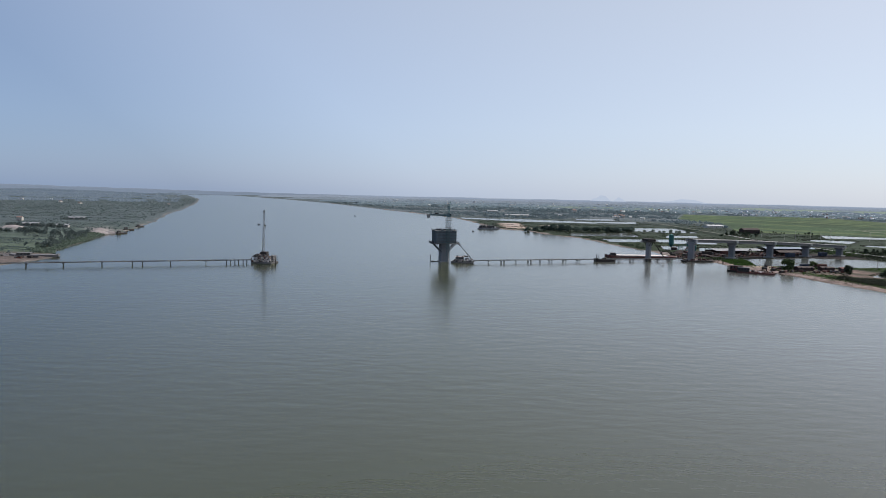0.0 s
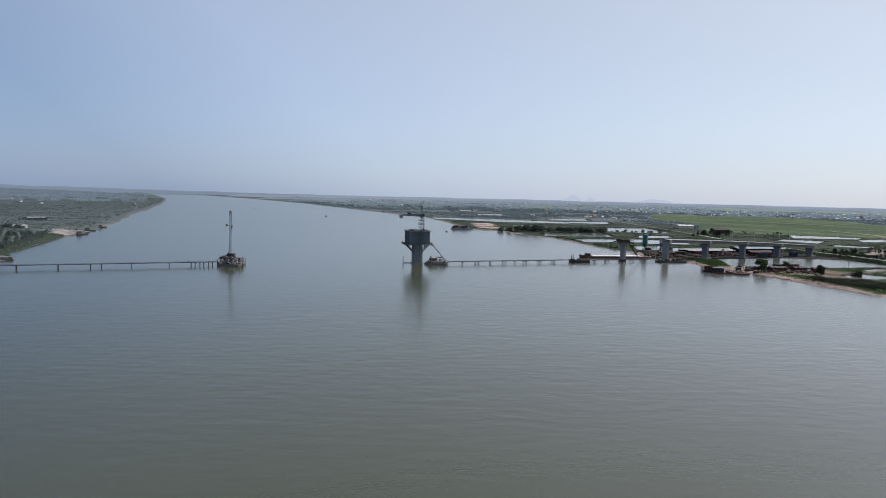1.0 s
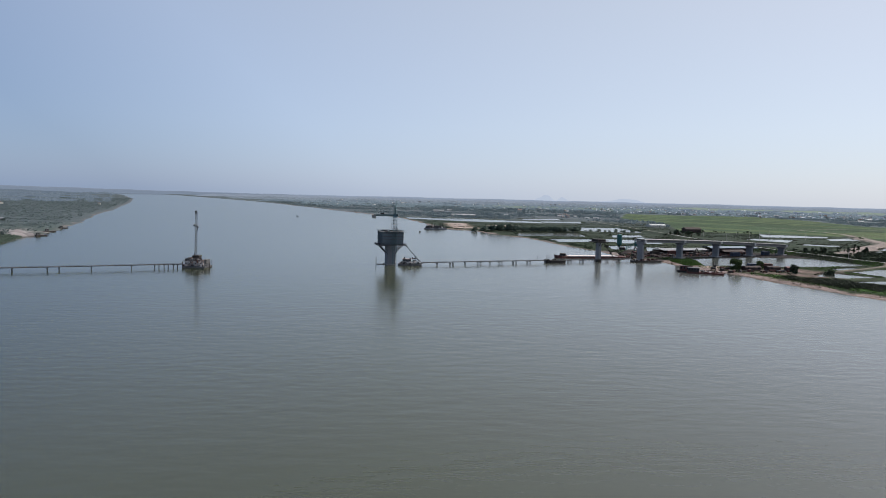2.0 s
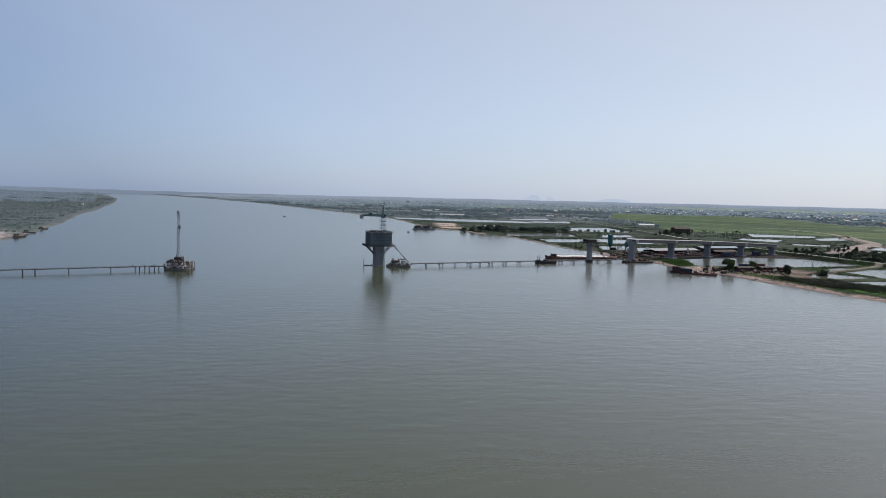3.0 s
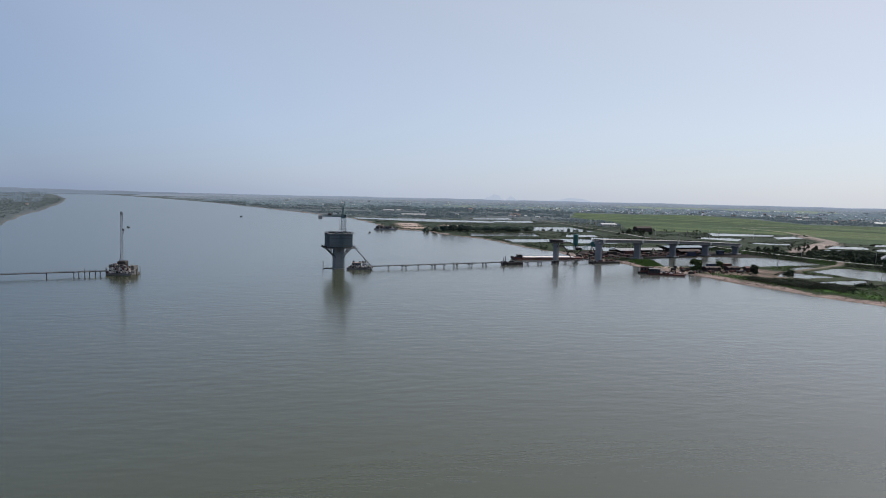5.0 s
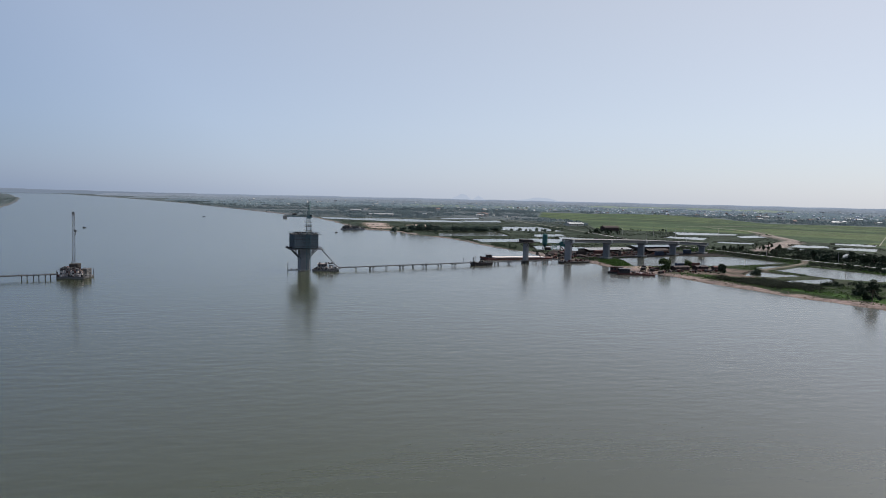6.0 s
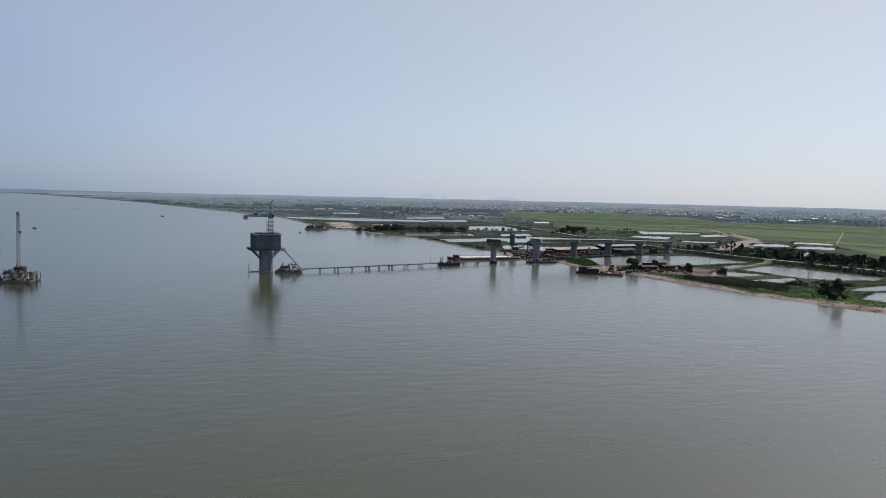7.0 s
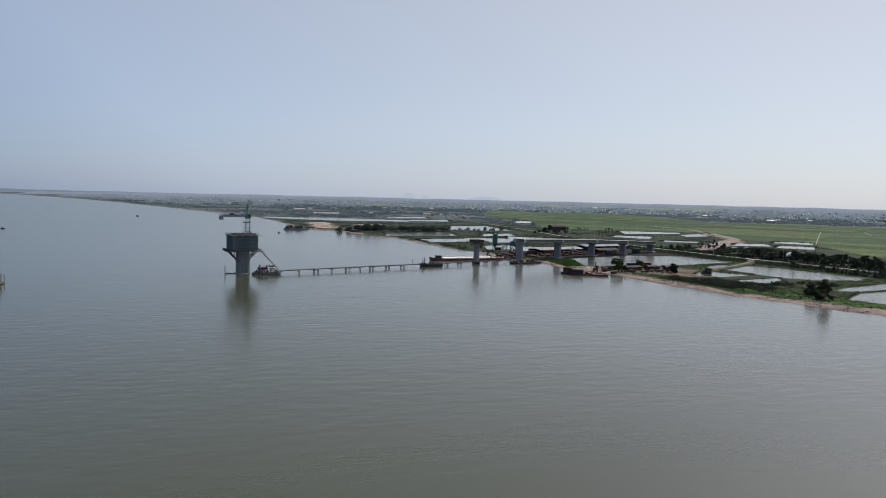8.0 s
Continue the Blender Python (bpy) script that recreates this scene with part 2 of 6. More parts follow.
# far leaves: the pale blue of the haze is put into the leaf colour
M_FAR_LEAF = leaf_mat("hazed_leaves", (0.118, 0.158, 0.178), (0.164, 0.206, 0.220), 0.55)
# left bank leaves with blue-grey haze mixed into their green
M_GARDEN = leaf_mat("garden_leaves", (0.108, 0.140, 0.140), (0.146, 0.180, 0.170), 0.5)
M_REED = leaf_mat("bank_reeds", (0.096, 0.136, 0.106), (0.140, 0.178, 0.138), 0.45)
M_SCRUB = leaf_mat("bank_scrub_leaves", (0.016, 0.022, 0.012), (0.042, 0.050, 0.026))
M_GRASS = leaf_mat("rank_grass", (0.020, 0.052, 0.008), (0.046, 0.098, 0.015), 0.3)
M_BARK = mat("grey_brown_bark", (0.13, 0.10, 0.075), 0.95, vary=0.3, scale=2, fine=12)
M_PLASTER = mat("pale_house_render", (0.55, 0.52, 0.47), 0.9, vary=0.15, random_tint=0.25)
M_TILE_ROOF = mat("red_tile_roof", (0.185, 0.12, 0.105), 0.85, vary=0.25, random_tint=0.3)
M_SHEET_ROOF = mat("weathered_sheet_roof", (0.36, 0.37, 0.38), 0.6, 0.1, vary=0.2, random_tint=0.25)
M_BLUE_ROOF = mat("faded_blue_sheet_roof", (0.15, 0.20, 0.25), 0.5, 0.1, vary=0.2)
M_BROWN_SHED = mat("brown_timber_and_tin", (0.050, 0.030, 0.029), 0.85, vary=0.35)
M_BLUE_BOX = mat("dull_blue_container_paint", (0.030, 0.046, 0.085), 0.55, 0.2, vary=0.25)
M_SOIL_HEAP = mat("rusty_brown_soil", (0.034, 0.021, 0.020), 0.95, vary=0.35, scale=0.5, fine=4, bump=0.5)
M_ROAD = mat("pale_concrete_road", (0.34, 0.33, 0.32), 0.9, vary=0.15, scale=0.15, fine=1.5)
M_PATH = mat("pale_earth_path", (0.25, 0.23, 0.19), 0.95, vary=0.2, scale=0.1, fine=1.0)
M_DITCH = mat("dark_ditch_growth", (0.035, 0.045, 0.022), 0.9, vary=0.3, scale=0.2, fine=1.5)
M_FAR_WALL = mat("sunlit_house_walls", (0.36, 0.36, 0.36), 0.9, vary=0.2, scale=0.02, fine=0.1)
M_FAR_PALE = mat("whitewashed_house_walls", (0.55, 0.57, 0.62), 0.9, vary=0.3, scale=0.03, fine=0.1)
M_HULL = mat("grey_barge_paint", (0.14, 0.135, 0.14), 0.7, 0.1, vary=0.3)
M_STONE = mat("bank_rubble", (0.21, 0.16, 0.13), 0.95, vary=0.3)
# glow colours of the far belts, mostly hazier and paler with distance
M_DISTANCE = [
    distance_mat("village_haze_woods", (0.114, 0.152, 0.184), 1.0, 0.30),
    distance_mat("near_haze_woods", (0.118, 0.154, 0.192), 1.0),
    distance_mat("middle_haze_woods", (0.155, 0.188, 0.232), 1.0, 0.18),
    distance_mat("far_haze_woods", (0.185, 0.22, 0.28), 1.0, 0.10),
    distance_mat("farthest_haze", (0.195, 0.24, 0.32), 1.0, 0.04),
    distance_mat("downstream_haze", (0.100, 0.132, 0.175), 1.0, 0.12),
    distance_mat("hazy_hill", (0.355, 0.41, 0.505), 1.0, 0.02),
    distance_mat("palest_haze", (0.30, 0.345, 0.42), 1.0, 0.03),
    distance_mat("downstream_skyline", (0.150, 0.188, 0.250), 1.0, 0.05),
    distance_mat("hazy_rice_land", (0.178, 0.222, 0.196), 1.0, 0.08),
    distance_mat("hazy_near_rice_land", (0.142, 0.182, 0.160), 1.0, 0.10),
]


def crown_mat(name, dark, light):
    """Far crowns glow in a painted haze colour; each crown has its own tone."""
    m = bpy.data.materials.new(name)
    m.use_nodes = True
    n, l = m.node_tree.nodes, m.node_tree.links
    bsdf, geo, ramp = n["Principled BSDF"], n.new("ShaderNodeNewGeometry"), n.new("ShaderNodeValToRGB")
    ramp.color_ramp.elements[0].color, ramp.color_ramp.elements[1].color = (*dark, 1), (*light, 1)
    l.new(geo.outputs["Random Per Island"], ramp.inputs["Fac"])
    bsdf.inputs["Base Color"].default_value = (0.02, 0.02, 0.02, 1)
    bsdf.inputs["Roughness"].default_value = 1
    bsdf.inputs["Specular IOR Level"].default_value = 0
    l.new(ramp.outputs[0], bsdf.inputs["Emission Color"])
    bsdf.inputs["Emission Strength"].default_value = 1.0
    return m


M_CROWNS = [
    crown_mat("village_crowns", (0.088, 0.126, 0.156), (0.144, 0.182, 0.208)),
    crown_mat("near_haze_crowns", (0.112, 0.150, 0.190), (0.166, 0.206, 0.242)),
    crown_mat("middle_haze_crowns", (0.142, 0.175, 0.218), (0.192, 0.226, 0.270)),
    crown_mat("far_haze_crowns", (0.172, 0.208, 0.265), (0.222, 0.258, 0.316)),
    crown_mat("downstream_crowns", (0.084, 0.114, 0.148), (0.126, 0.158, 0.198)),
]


# ---- building helpers ----
def thing(name, m, label, category, group="", kind=""):
    ob = new(name)
    ob.matrix_basis = m
    ob.empty_display_size = 0.5
    return tagged(ob, label, category, group, kind)


def part(name, bm, material, parent=None, label="", smooth=False):
    data = bpy.data.meshes.new(name)
    if smooth:
        for face in bm.faces:
            face.smooth = True
    bm.to_mesh(data)
    bm.free()
    for one in material if isinstance(material, (list, tuple)) else (material,):
        data.materials.append(one)
    ob = new(name, data)
    ob.parent = parent
    if label:
        ob["label"] = label
    return ob


def raw(name, verts, faces, material, parent=None, label=""):
    data = bpy.data.meshes.new(name)
    data.from_pydata(verts, [], faces)
    data.update()
    data.materials.append(material)
    ob = new(name, data)
    ob.parent = parent
    if label:
        ob["label"] = label
    return ob


def block(bm, lo, hi, bevel=0.0, m=None):
    made = bmesh.ops.create_cube(bm, size=1)["verts"]
    lo, hi = Vector(lo), Vector(hi)
    for v in made:
        v.co = Vector([(lo[k] + hi[k]) / 2 + v.co[k] * (hi[k] - lo[k]) for k in range(3)])
    if bevel:
        edges = list({e for v in made for e in v.link_edges})
        made = bmesh.ops.bevel(bm, geom=edges, offset=bevel, segments=1, affect="EDGES")["verts"]
    if m:
        bmesh.ops.transform(bm, matrix=m, verts=made)
    return made


def bar(bm, p, q, w, h=None, sides=4):
    """A straight member from p to q."""
    p, q = Vector(p), Vector(q)
    long = (q - p).length
    turn = (q - p).to_track_quat("Z", "Y").to_matrix().to_4x4()
    if sides == 4:
        made = bmesh.ops.create_cube(bm, size=1)["verts"]
        size = Matrix.Diagonal((w, h or w, long, 1))
    else:
        made = bmesh.ops.create_cone(bm, cap_ends=True, segments=sides, radius1=w, radius2=h or w, depth=1)["verts"]
        size = Matrix.Diagonal((1, 1, long, 1))
    bmesh.ops.transform(bm, matrix=Matrix.Translation((p + q) / 2) @ turn @ size, verts=made)
    return made


def lattice(bm, p, q, w0, w1, chord=0.12, web=0.07, bays=8):
    """A four-legged lattice from p to q, w0 wide at the foot and w1 at the end."""
    p, q = Vector(p), Vector(q)
    turn = (q - p).to_track_quat("Z", "Y").to_matrix()
    corners = []
    for i in range(bays + 1):
        f = i / bays
        w = (w0 + (w1 - w0) * f) / 2
        corners.append([p.lerp(q, f) + turn @ Vector((sx * w, sy * w, 0)) for sx, sy in ((-1, -1), (1, -1), (1, 1), (-1, 1))])
    for k in range(4):
        bar(bm, corners[0][k], corners[-1][k], chord)
    for i in range(bays):
        for k in range(4):
            a, b = (k, (k + 1) % 4) if i % 2 else ((k + 1) % 4, k)
            bar(bm, corners[i][a], corners[i + 1][b], web)
            bar(bm, corners[i + 1][k], corners[i + 1][(k + 1) % 4], web)


def clutter(parent, rnd, box, n, mats, big=1.2, high=1.1):
    """Loose gear lashed on a deck: crates, drums, rods."""
    x0, y0, x1, y1, z = box
    for _ in range(n):
        x, y, a = rnd.uniform(x0, x1), rnd.uniform(y0, y1), rnd.uniform(0, 180)
        bm, kind = bmesh.new(), rnd.random()
        if kind < 0.5:
            lx, ly, lz = rnd.uniform(0.4, big), rnd.uniform(0.4, big), rnd.uniform(0.3, high)
            block(bm, (-lx, -ly / 2, 0), (lx, ly / 2, lz), 0.05, pose(x, y, z, 0, 0, a))
            part("crate", bm, rnd.choice(mats), parent)
        elif kind < 0.75:
            bar(bm, (x, y, z), (x, y, z + rnd.uniform(0.7, 1.0)), 0.35, 0.35, 10)
            part("drum", bm, rnd.choice(mats), parent)
        else:
            ca, sa = math.cos(radians(a)) * 2, math.sin(radians(a)) * 0.6
            bar(bm, (x - ca, y - sa, z + 0.15), (x + ca, y + sa, z + rnd.uniform(0.2, 0.9)), 0.16)
            part("pipe", bm, rnd.choice(mats), parent)


# ---- the land: one sheet from the river bed to the horizon ----
RIGHT_BANK = [(-900, 420), (225, 206), (233, 201), (241, 198.5), (252, 195.5), (258, 191.5), (270, 187.5), (280, 185.5), (297, 181), (305, 179.5), (322, 177), (345, 171), (366, 164), (400, 160), (418, 150), (440, 146),
              (475, 143), (513, 132), (552, 127), (597, 122), (625, 108), (664, 94), (709, 84), (740, 52), (1044, 10), (1310, -86), (2103, -383),
              (2824, -712), (5200, -1900)]
LEFT_BANK = [(-900, -420), (290, -206), (331, -204), (366, -224), (411, -238), (460, -252), (494, -265), (523, -266), (586, -283), (652, -305),
             (748, -339), (958, -414), (1188, -486), (1675, -655), (2320, -896), (3584, -1446), (5200, -2400)]
PONDS = {  # corners of each pond on the plan
    "long": [(189, 412), (239, 429), (274, 424), (283, 388), (236, 374), (199, 373), (177, 372)],
    "dyke": [(245, 359), (261, 370), (282, 360), (291, 327), (296, 309), (283, 302), (264, 304), (253, 312), (249, 335)],
    "inlet": [(214, 326), (229, 342), (240, 326), (222, 321)],
    "puddle": [(214, 305), (246, 311), (238, 303), (226, 298)],
    "corner": [(241, 271), (255, 277), (290, 287), (300, 277), (275, 274), (252, 269)],
    "bank": [(224, 249), (243, 260), (264, 265), (272, 240), (262, 230), (228, 236)],
    "spit": [(127, 667), (188, 684), (178, 630), (118, 624)],
    "bund": [(136, 580), (198, 593), (185, 559), (138, 546)],
    "orchard": [(186, 800), (282, 827), (272, 726), (244, 722), (180, 745)],
    "canal": [(18, 1046), (117, 1046), (212, 974), (205, 935), (105, 942), (24, 1000)],
    "shed": [(224, 997), (286, 1017), (267, 952), (218, 955)],
    "back": [(216, 1107), (280, 1131), (266, 1076), (206, 1055)],
    "small": [(222, 660), (247, 663), (239, 636), (209, 625)],
    "silo": [(203, 594), (236, 589), (221, 548), (186, 546)],
    "yard": [(166, 508), (189, 512), (178, 480), (160, 480)],
    "road": [(232, 619), (268, 596), (246, 577), (220, 588)],
    "quay": [(194, 502), (216, 492), (204, 466), (182, 468)],
    "east_a": [(423, 543), (439, 530), (422, 511), (395, 517)],
    "east_b": [(380, 499), (400, 494), (390, 483), (369, 488)],
    "east_c": [(486, 566), (506, 548), (486, 530), (466, 546)],
    "east_d": [(443, 514), (460, 500), (436, 478), (420, 494)],
    "east_e": [(401, 462), (404, 450), (393, 438), (386, 448)],
    "field_a": [(420, 736), (479, 710), (458, 686), (392, 679)],
    "field_b": [(363, 648), (389, 632), (363, 598), (345, 628)],
    "field_c": [(454, 666), (503, 691), (471, 649), (436, 636)],
    "field_d": [(369, 575), (390, 562), (378, 548), (359, 561)],
}
DYKE_ROAD = [(325, 250), (315, 312), (304, 362), (293, 397), (288, 437), (282, 470), (281, 519), (279, 564), (276, 600), (283, 674), (288, 764), (292, 834), (300, 1010)]
TRACK = [(237, 347), (267, 364), (290, 380), (303, 390)]
EMBANKMENT = [(318, 460), (372, 512), (425, 562), (460, 596), (488, 660), (512, 713), (532, 755), (539, 793), (535, 851)]
RICE = [(345, 790), (390, 760), (505, 715), (470, 590), (490, 530), (430, 420), (520, 330), (1250, 700), (1042, 916), (936, 1013), (797, 1067), (893, 1389),
        (922, 1700), (695, 1587), (590, 1660), (430, 1240), (420, 1000)]
YARD = [(150, 408), (165, 425), (166, 470), (205, 462), (240, 480), (278, 462), (280, 432), (190, 416)]
SANDS = [[(66, 876), (91, 882), (90, 740), (62, 735)], [(121, 844), (154, 837), (130, 780), (112, 790)],
         [(-268, 486), (-264, 516), (-309, 584), (-322, 572)], [(-360, 520), (-348, 528), (-385, 570)], [(163, 376), (172, 350), (188, 340), (184, 372)]]
FARM_LINES = [  # paths and ditches between the fields
    ([(500, 535), (566, 597), (740, 760)], 0.4, "path"),
    ([(600, 790), (642, 747), (656, 725), (675, 704)], 0.5, "path"),
    ([(812, 757), (732, 677)], 0.5, "path"),
    ([(470, 566), (495, 548), (506, 534), (530, 490), (560, 440)], 1.8, "ditch"),
    ([(520, 900), (640, 930), (800, 900)], 1.4, "path"),
    ([(532, 766), (570, 735), (611, 705)], 0.45, "path"),
    ([(504, 538), (512, 512), (513, 476)], 1.2, "ditch"),
    ([(640, 560), (760, 690), (900, 830)], 1.0, "ditch"),
    ([(560, 930), (700, 820), (850, 700)], 1.0, "ditch"),
    ([(600, 1150), (760, 1000), (980, 830)], 1.2, "ditch"),
]
ROAD_YARD = [(327, 476), (372, 523), (410, 558), (441, 575), (471, 636), (493, 689), (529, 739), (536, 728), (482, 628), (455, 576), (450, 566), (401, 524), (345, 476), (308, 447)]
GRASS_SPIT = [(166, 374), (167, 398), (176, 406), (187, 402), (178, 380), (176, 372)]
SPIT_RUBBLE = [(196, 352), (216, 366), (238, 344), (226, 318), (205, 320), (188, 334)]
LEFT_YARD = [(-203, 296), (-203, 332), (-216, 348), (-300, 338), (-300, 296)]


def inside_distance(x, y, corners):
    """Metres from the outline of a polygon, positive inside."""
    pts = np.array(corners, float)
    far = np.full(x.shape, 1e9)
    inside = np.zeros(x.shape, bool)
    for (ax, ay), (bx, by) in zip(pts, np.roll(pts, -1, 0)):
        k = np.clip(((x - ax) * (bx - ax) + (y - ay) * (by - ay)) / ((bx - ax) ** 2 + (by - ay) ** 2), 0, 1)
        far = np.minimum(far, np.hypot(x - ax - k * (bx - ax), y - ay - k * (by - ay)))
        if ay != by:
            inside ^= ((ay > y) != (by > y)) & (x < (bx - ax) * (y - ay) / (by - ay) + ax)
    return np.where(inside, far, -far)


def line_distance(x, y, line):
    far = np.full(x.shape, 1e9)
    for (ax, ay), (bx, by) in zip(line, line[1:]):
        k = np.clip(((x - ax) * (bx - ax) + (y - ay) * (by - ay)) / ((bx - ax) ** 2 + (by - ay) ** 2), 0, 1)
        far = np.minimum(far, np.hypot(x - ax - k * (bx - ax), y - ay - k * (by - ay)))
    return far


WAVES = np.random.RandomState(4).uniform(-1, 1, (14, 3))


def wobble(x, y, size, salt=0.0):
    """Smooth unevenness in -1..1, about size metres across."""
    out = 0
    for i, (a, b, c) in enumerate(WAVES):
        k = (1 + 0.35 * i) * 2.2 / size
        out = out + np.sin(k * (a * x + b * y) + 20 * c + salt * (i + 1)) * np.cos(k * (b * x - a * y) * 0.7 + 9 * a + salt) / (1 + 0.35 * i)
    return out / 3.2


def bank_distance(x, y):
    """Metres inland from the nearer water's edge, negative over the river."""
    rough = wobble(x, y, 60) * 2.0 + wobble(x, y, 14, 3.0) * 1.1
    ry, rx = np.array(RIGHT_BANK, float).T
    ly, lx = np.array(LEFT_BANK, float).T
    right = (x - np.interp(y, ry, rx)) * 0.9
    left = (np.interp(y, ly, lx) - x) * 0.9
    return np.maximum(right, left) + rough * np.clip(np.hypot(x, y) / 400, 0.5, 4)


def land_height(x, y):
    d = bank_distance(x, y)
    z = np.where(d < 0, np.maximum(d * 0.16, -3.0), 1.1 * (1 - np.exp(-d / 6.0)))
    z = z + np.clip(d / 12, 0, 1) * (0.12 * wobble(x, y, 25, 1.0) + 0.06 * wobble(x, y, 6, 2.0))
    for name, corners in PONDS.items():
        (x0, y0), (x1, y1) = np.min(corners, 0) - 12, np.max(corners, 0) + 12
        near = (x > x0) & (x < x1) & (y > y0) & (y < y1)
        xs, ys, zs = x[near], y[near], z[near]
        e = inside_distance(xs, ys, corners) + 1.0 + np.clip(ys - 450, 0, 600) * 0.006 + 1.0 * wobble(xs, ys, 22, 5.0) + 0.5 * wobble(xs, ys, 7, 6.0)
        z[near] = np.where(e > -6, np.minimum(zs + 0.10 * np.clip(1 - np.abs(e + 2.5) / 2.5, 0, 1), 1.15 - np.clip((e + 1.6) / 2.6, 0, 1) * 1.65), zs)
    r = line_distance(x, y, DYKE_ROAD)
    z = np.maximum(z, 2.9 - np.clip((r - 2.4) / 1.8, 0, None))
    r = line_distance(x, y, EMBANKMENT)
    z = np.maximum(z, np.where(d > 0, 2.3 - np.clip((r - 5) / 2.0, 0, None), z))
    r = line_distance(x, y, TRACK)
    z = np.maximum(z, 1.65 - np.clip((r - 1.6) / 3.0, 0, None))
    return z, d


def mixed(base, over, k):
    return base * (1 - k[..., None]) + np.array(over) * k[..., None]


def soil_colour(x, y, z, d):
    """Soil, grass, crop, mud and made ground colours over the plan, haze painted in."""
    n1, n2, n3 = wobble(x, y, 90, 7.0), wobble(x, y, 22, 8.0), wobble(x, y, 8, 9.0)
    c = np.zeros(x.shape + (3,)) + (0.020, 0.032, 0.012)
    c = mixed(c, (0.042, 0.041, 0.025), np.clip(0.35 + n1 * 0.7 + n2 * 0.5, 0, 0.8))
    c = mixed(c, (0.032, 0.076, 0.012), np.clip(n2 * 0.8 + n3 * 0.5 - 0.1, 0, 0.8))
    # rice land in long parcels
    e = inside_distance(x, y, RICE)
    u, v = (0.82 * x + 0.57 * y), (-0.57 * x + 0.82 * y)
    pu, pv = np.floor(u / 46 + 0.15 * np.sin(v / 90)), np.floor(v / 170)
    tone = np.sin(pu * 12.9898 + pv * 78.233) * 43758.5453
    tone = tone - np.floor(tone)
    rice = np.array((0.047, 0.080, 0.026))[None] * (0.70 + 0.55 * tone[..., None]) + np.array((0.022, 0.010, 0.0)) * (tone[..., None] > 0.7)
    edge = np.minimum(np.abs(u / 46 + 0.15 * np.sin(v / 90) - np.round(u / 46 + 0.15 * np.sin(v / 90))) * 46, np.abs(v / 170 - np.round(v / 170)) * 170)
    rice = mixed(rice, (0.06, 0.075, 0.03), np.clip(1.6 - edge, 0, 1) * 0.7)
    k = np.clip(e / 4 + 0.5, 0, 1)[..., None]
    c = c * (1 - k) + rice * k
    # duller scrubland and fallow upstream; past 880 m haze is painted over it
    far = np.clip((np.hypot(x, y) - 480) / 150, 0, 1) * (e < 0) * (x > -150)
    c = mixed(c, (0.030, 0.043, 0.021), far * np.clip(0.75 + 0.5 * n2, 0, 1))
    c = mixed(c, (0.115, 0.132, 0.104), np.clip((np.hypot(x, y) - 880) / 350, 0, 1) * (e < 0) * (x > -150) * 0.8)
    # left bank market gardens in narrow strips, greyed for haze
    strips = 0.5 + 0.5 * np.sin((0.25 * x + y) / 3.2 + 2 * n1)
    c = mixed(c, (0.088, 0.106, 0.080), np.where(x < -150, 0.9, 0.0))
    k = np.where(x < -150, np.clip(strips * 0.5, 0, 1) * np.clip((d - 25) / 30, 0, 1), 0)
    c = mixed(c, (0.066, 0.084, 0.062), k * 1.3)
    # haze again: blue mixed into the ground colour with distance
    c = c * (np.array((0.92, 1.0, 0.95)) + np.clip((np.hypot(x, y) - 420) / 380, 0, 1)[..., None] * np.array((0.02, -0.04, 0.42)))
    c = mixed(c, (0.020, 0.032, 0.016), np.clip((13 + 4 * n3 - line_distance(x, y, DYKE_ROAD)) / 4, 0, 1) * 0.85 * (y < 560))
    # made ground
    for area, colour, soft in [(YARD, (0.025, 0.019, 0.019), 6), (LEFT_YARD, (0.105, 0.086, 0.080), 6)] + [(s, (0.36, 0.28, 0.235) if s[0][0] > 0 else (0.20, 0.185, 0.18), 10) for s in SANDS] + [(ROAD_YARD, (0.235, 0.195, 0.175), 5)]:
        e = inside_distance(x, y, area) + n3 * 4 + n2 * 3
        c = mixed(c, colour, np.clip(e / soft + 0.5, 0, 1))
    c = mixed(c, (0.235, 0.195, 0.175), np.clip((3.5 - line_distance(x, y, EMBANKMENT)) / 2 + n3 * 0.6, 0, 1) * (d > 0))
    c = mixed(c, (0.165, 0.14, 0.115), np.clip((2.0 - line_distance(x, y, TRACK)) / 1.0, 0, 1))
    lush = np.clip((d - 8) / 3, 0, 1) * np.clip((24 + 6 * n2 - d) / 5, 0, 1) * np.clip((345 - y) / 20, 0, 1) * (x > 100)
    c = mixed(c, (0.036, 0.095, 0.010), lush * np.clip(0.75 + n3 * 0.5, 0, 1))
    e = inside_distance(x, y, GRASS_SPIT) + n3 * 3
    c = mixed(c, (0.040, 0.095, 0.012), np.clip(e / 4 + 0.5, 0, 1) * 0.85)
    e = inside_distance(x, y, SPIT_RUBBLE) + n3 * 4 + n2 * 3
    c = mixed(c, (0.130, 0.092, 0.080), np.clip(e / 4 + 0.5, 0, 1) * np.clip(0.7 + n3, 0.3, 1))
    # muddy river bank, wet and dark at the edge
    wide = np.where(x < -150, 2.0, np.interp(y, (330, 425, 460), (7.0, 7.0, 4.2)))
    mud = np.clip((wide + 6 * n2 + 4 * n3 - d) / 2.0, 0, 1)
    c = mixed(c, (0.235, 0.18, 0.16), mud * (y < 440))
    c = mixed(c, (0.190, 0.158, 0.145), mud * (y >= 440))
    c = mixed(c, (0.145, 0.132, 0.122), mud * (x < -150))
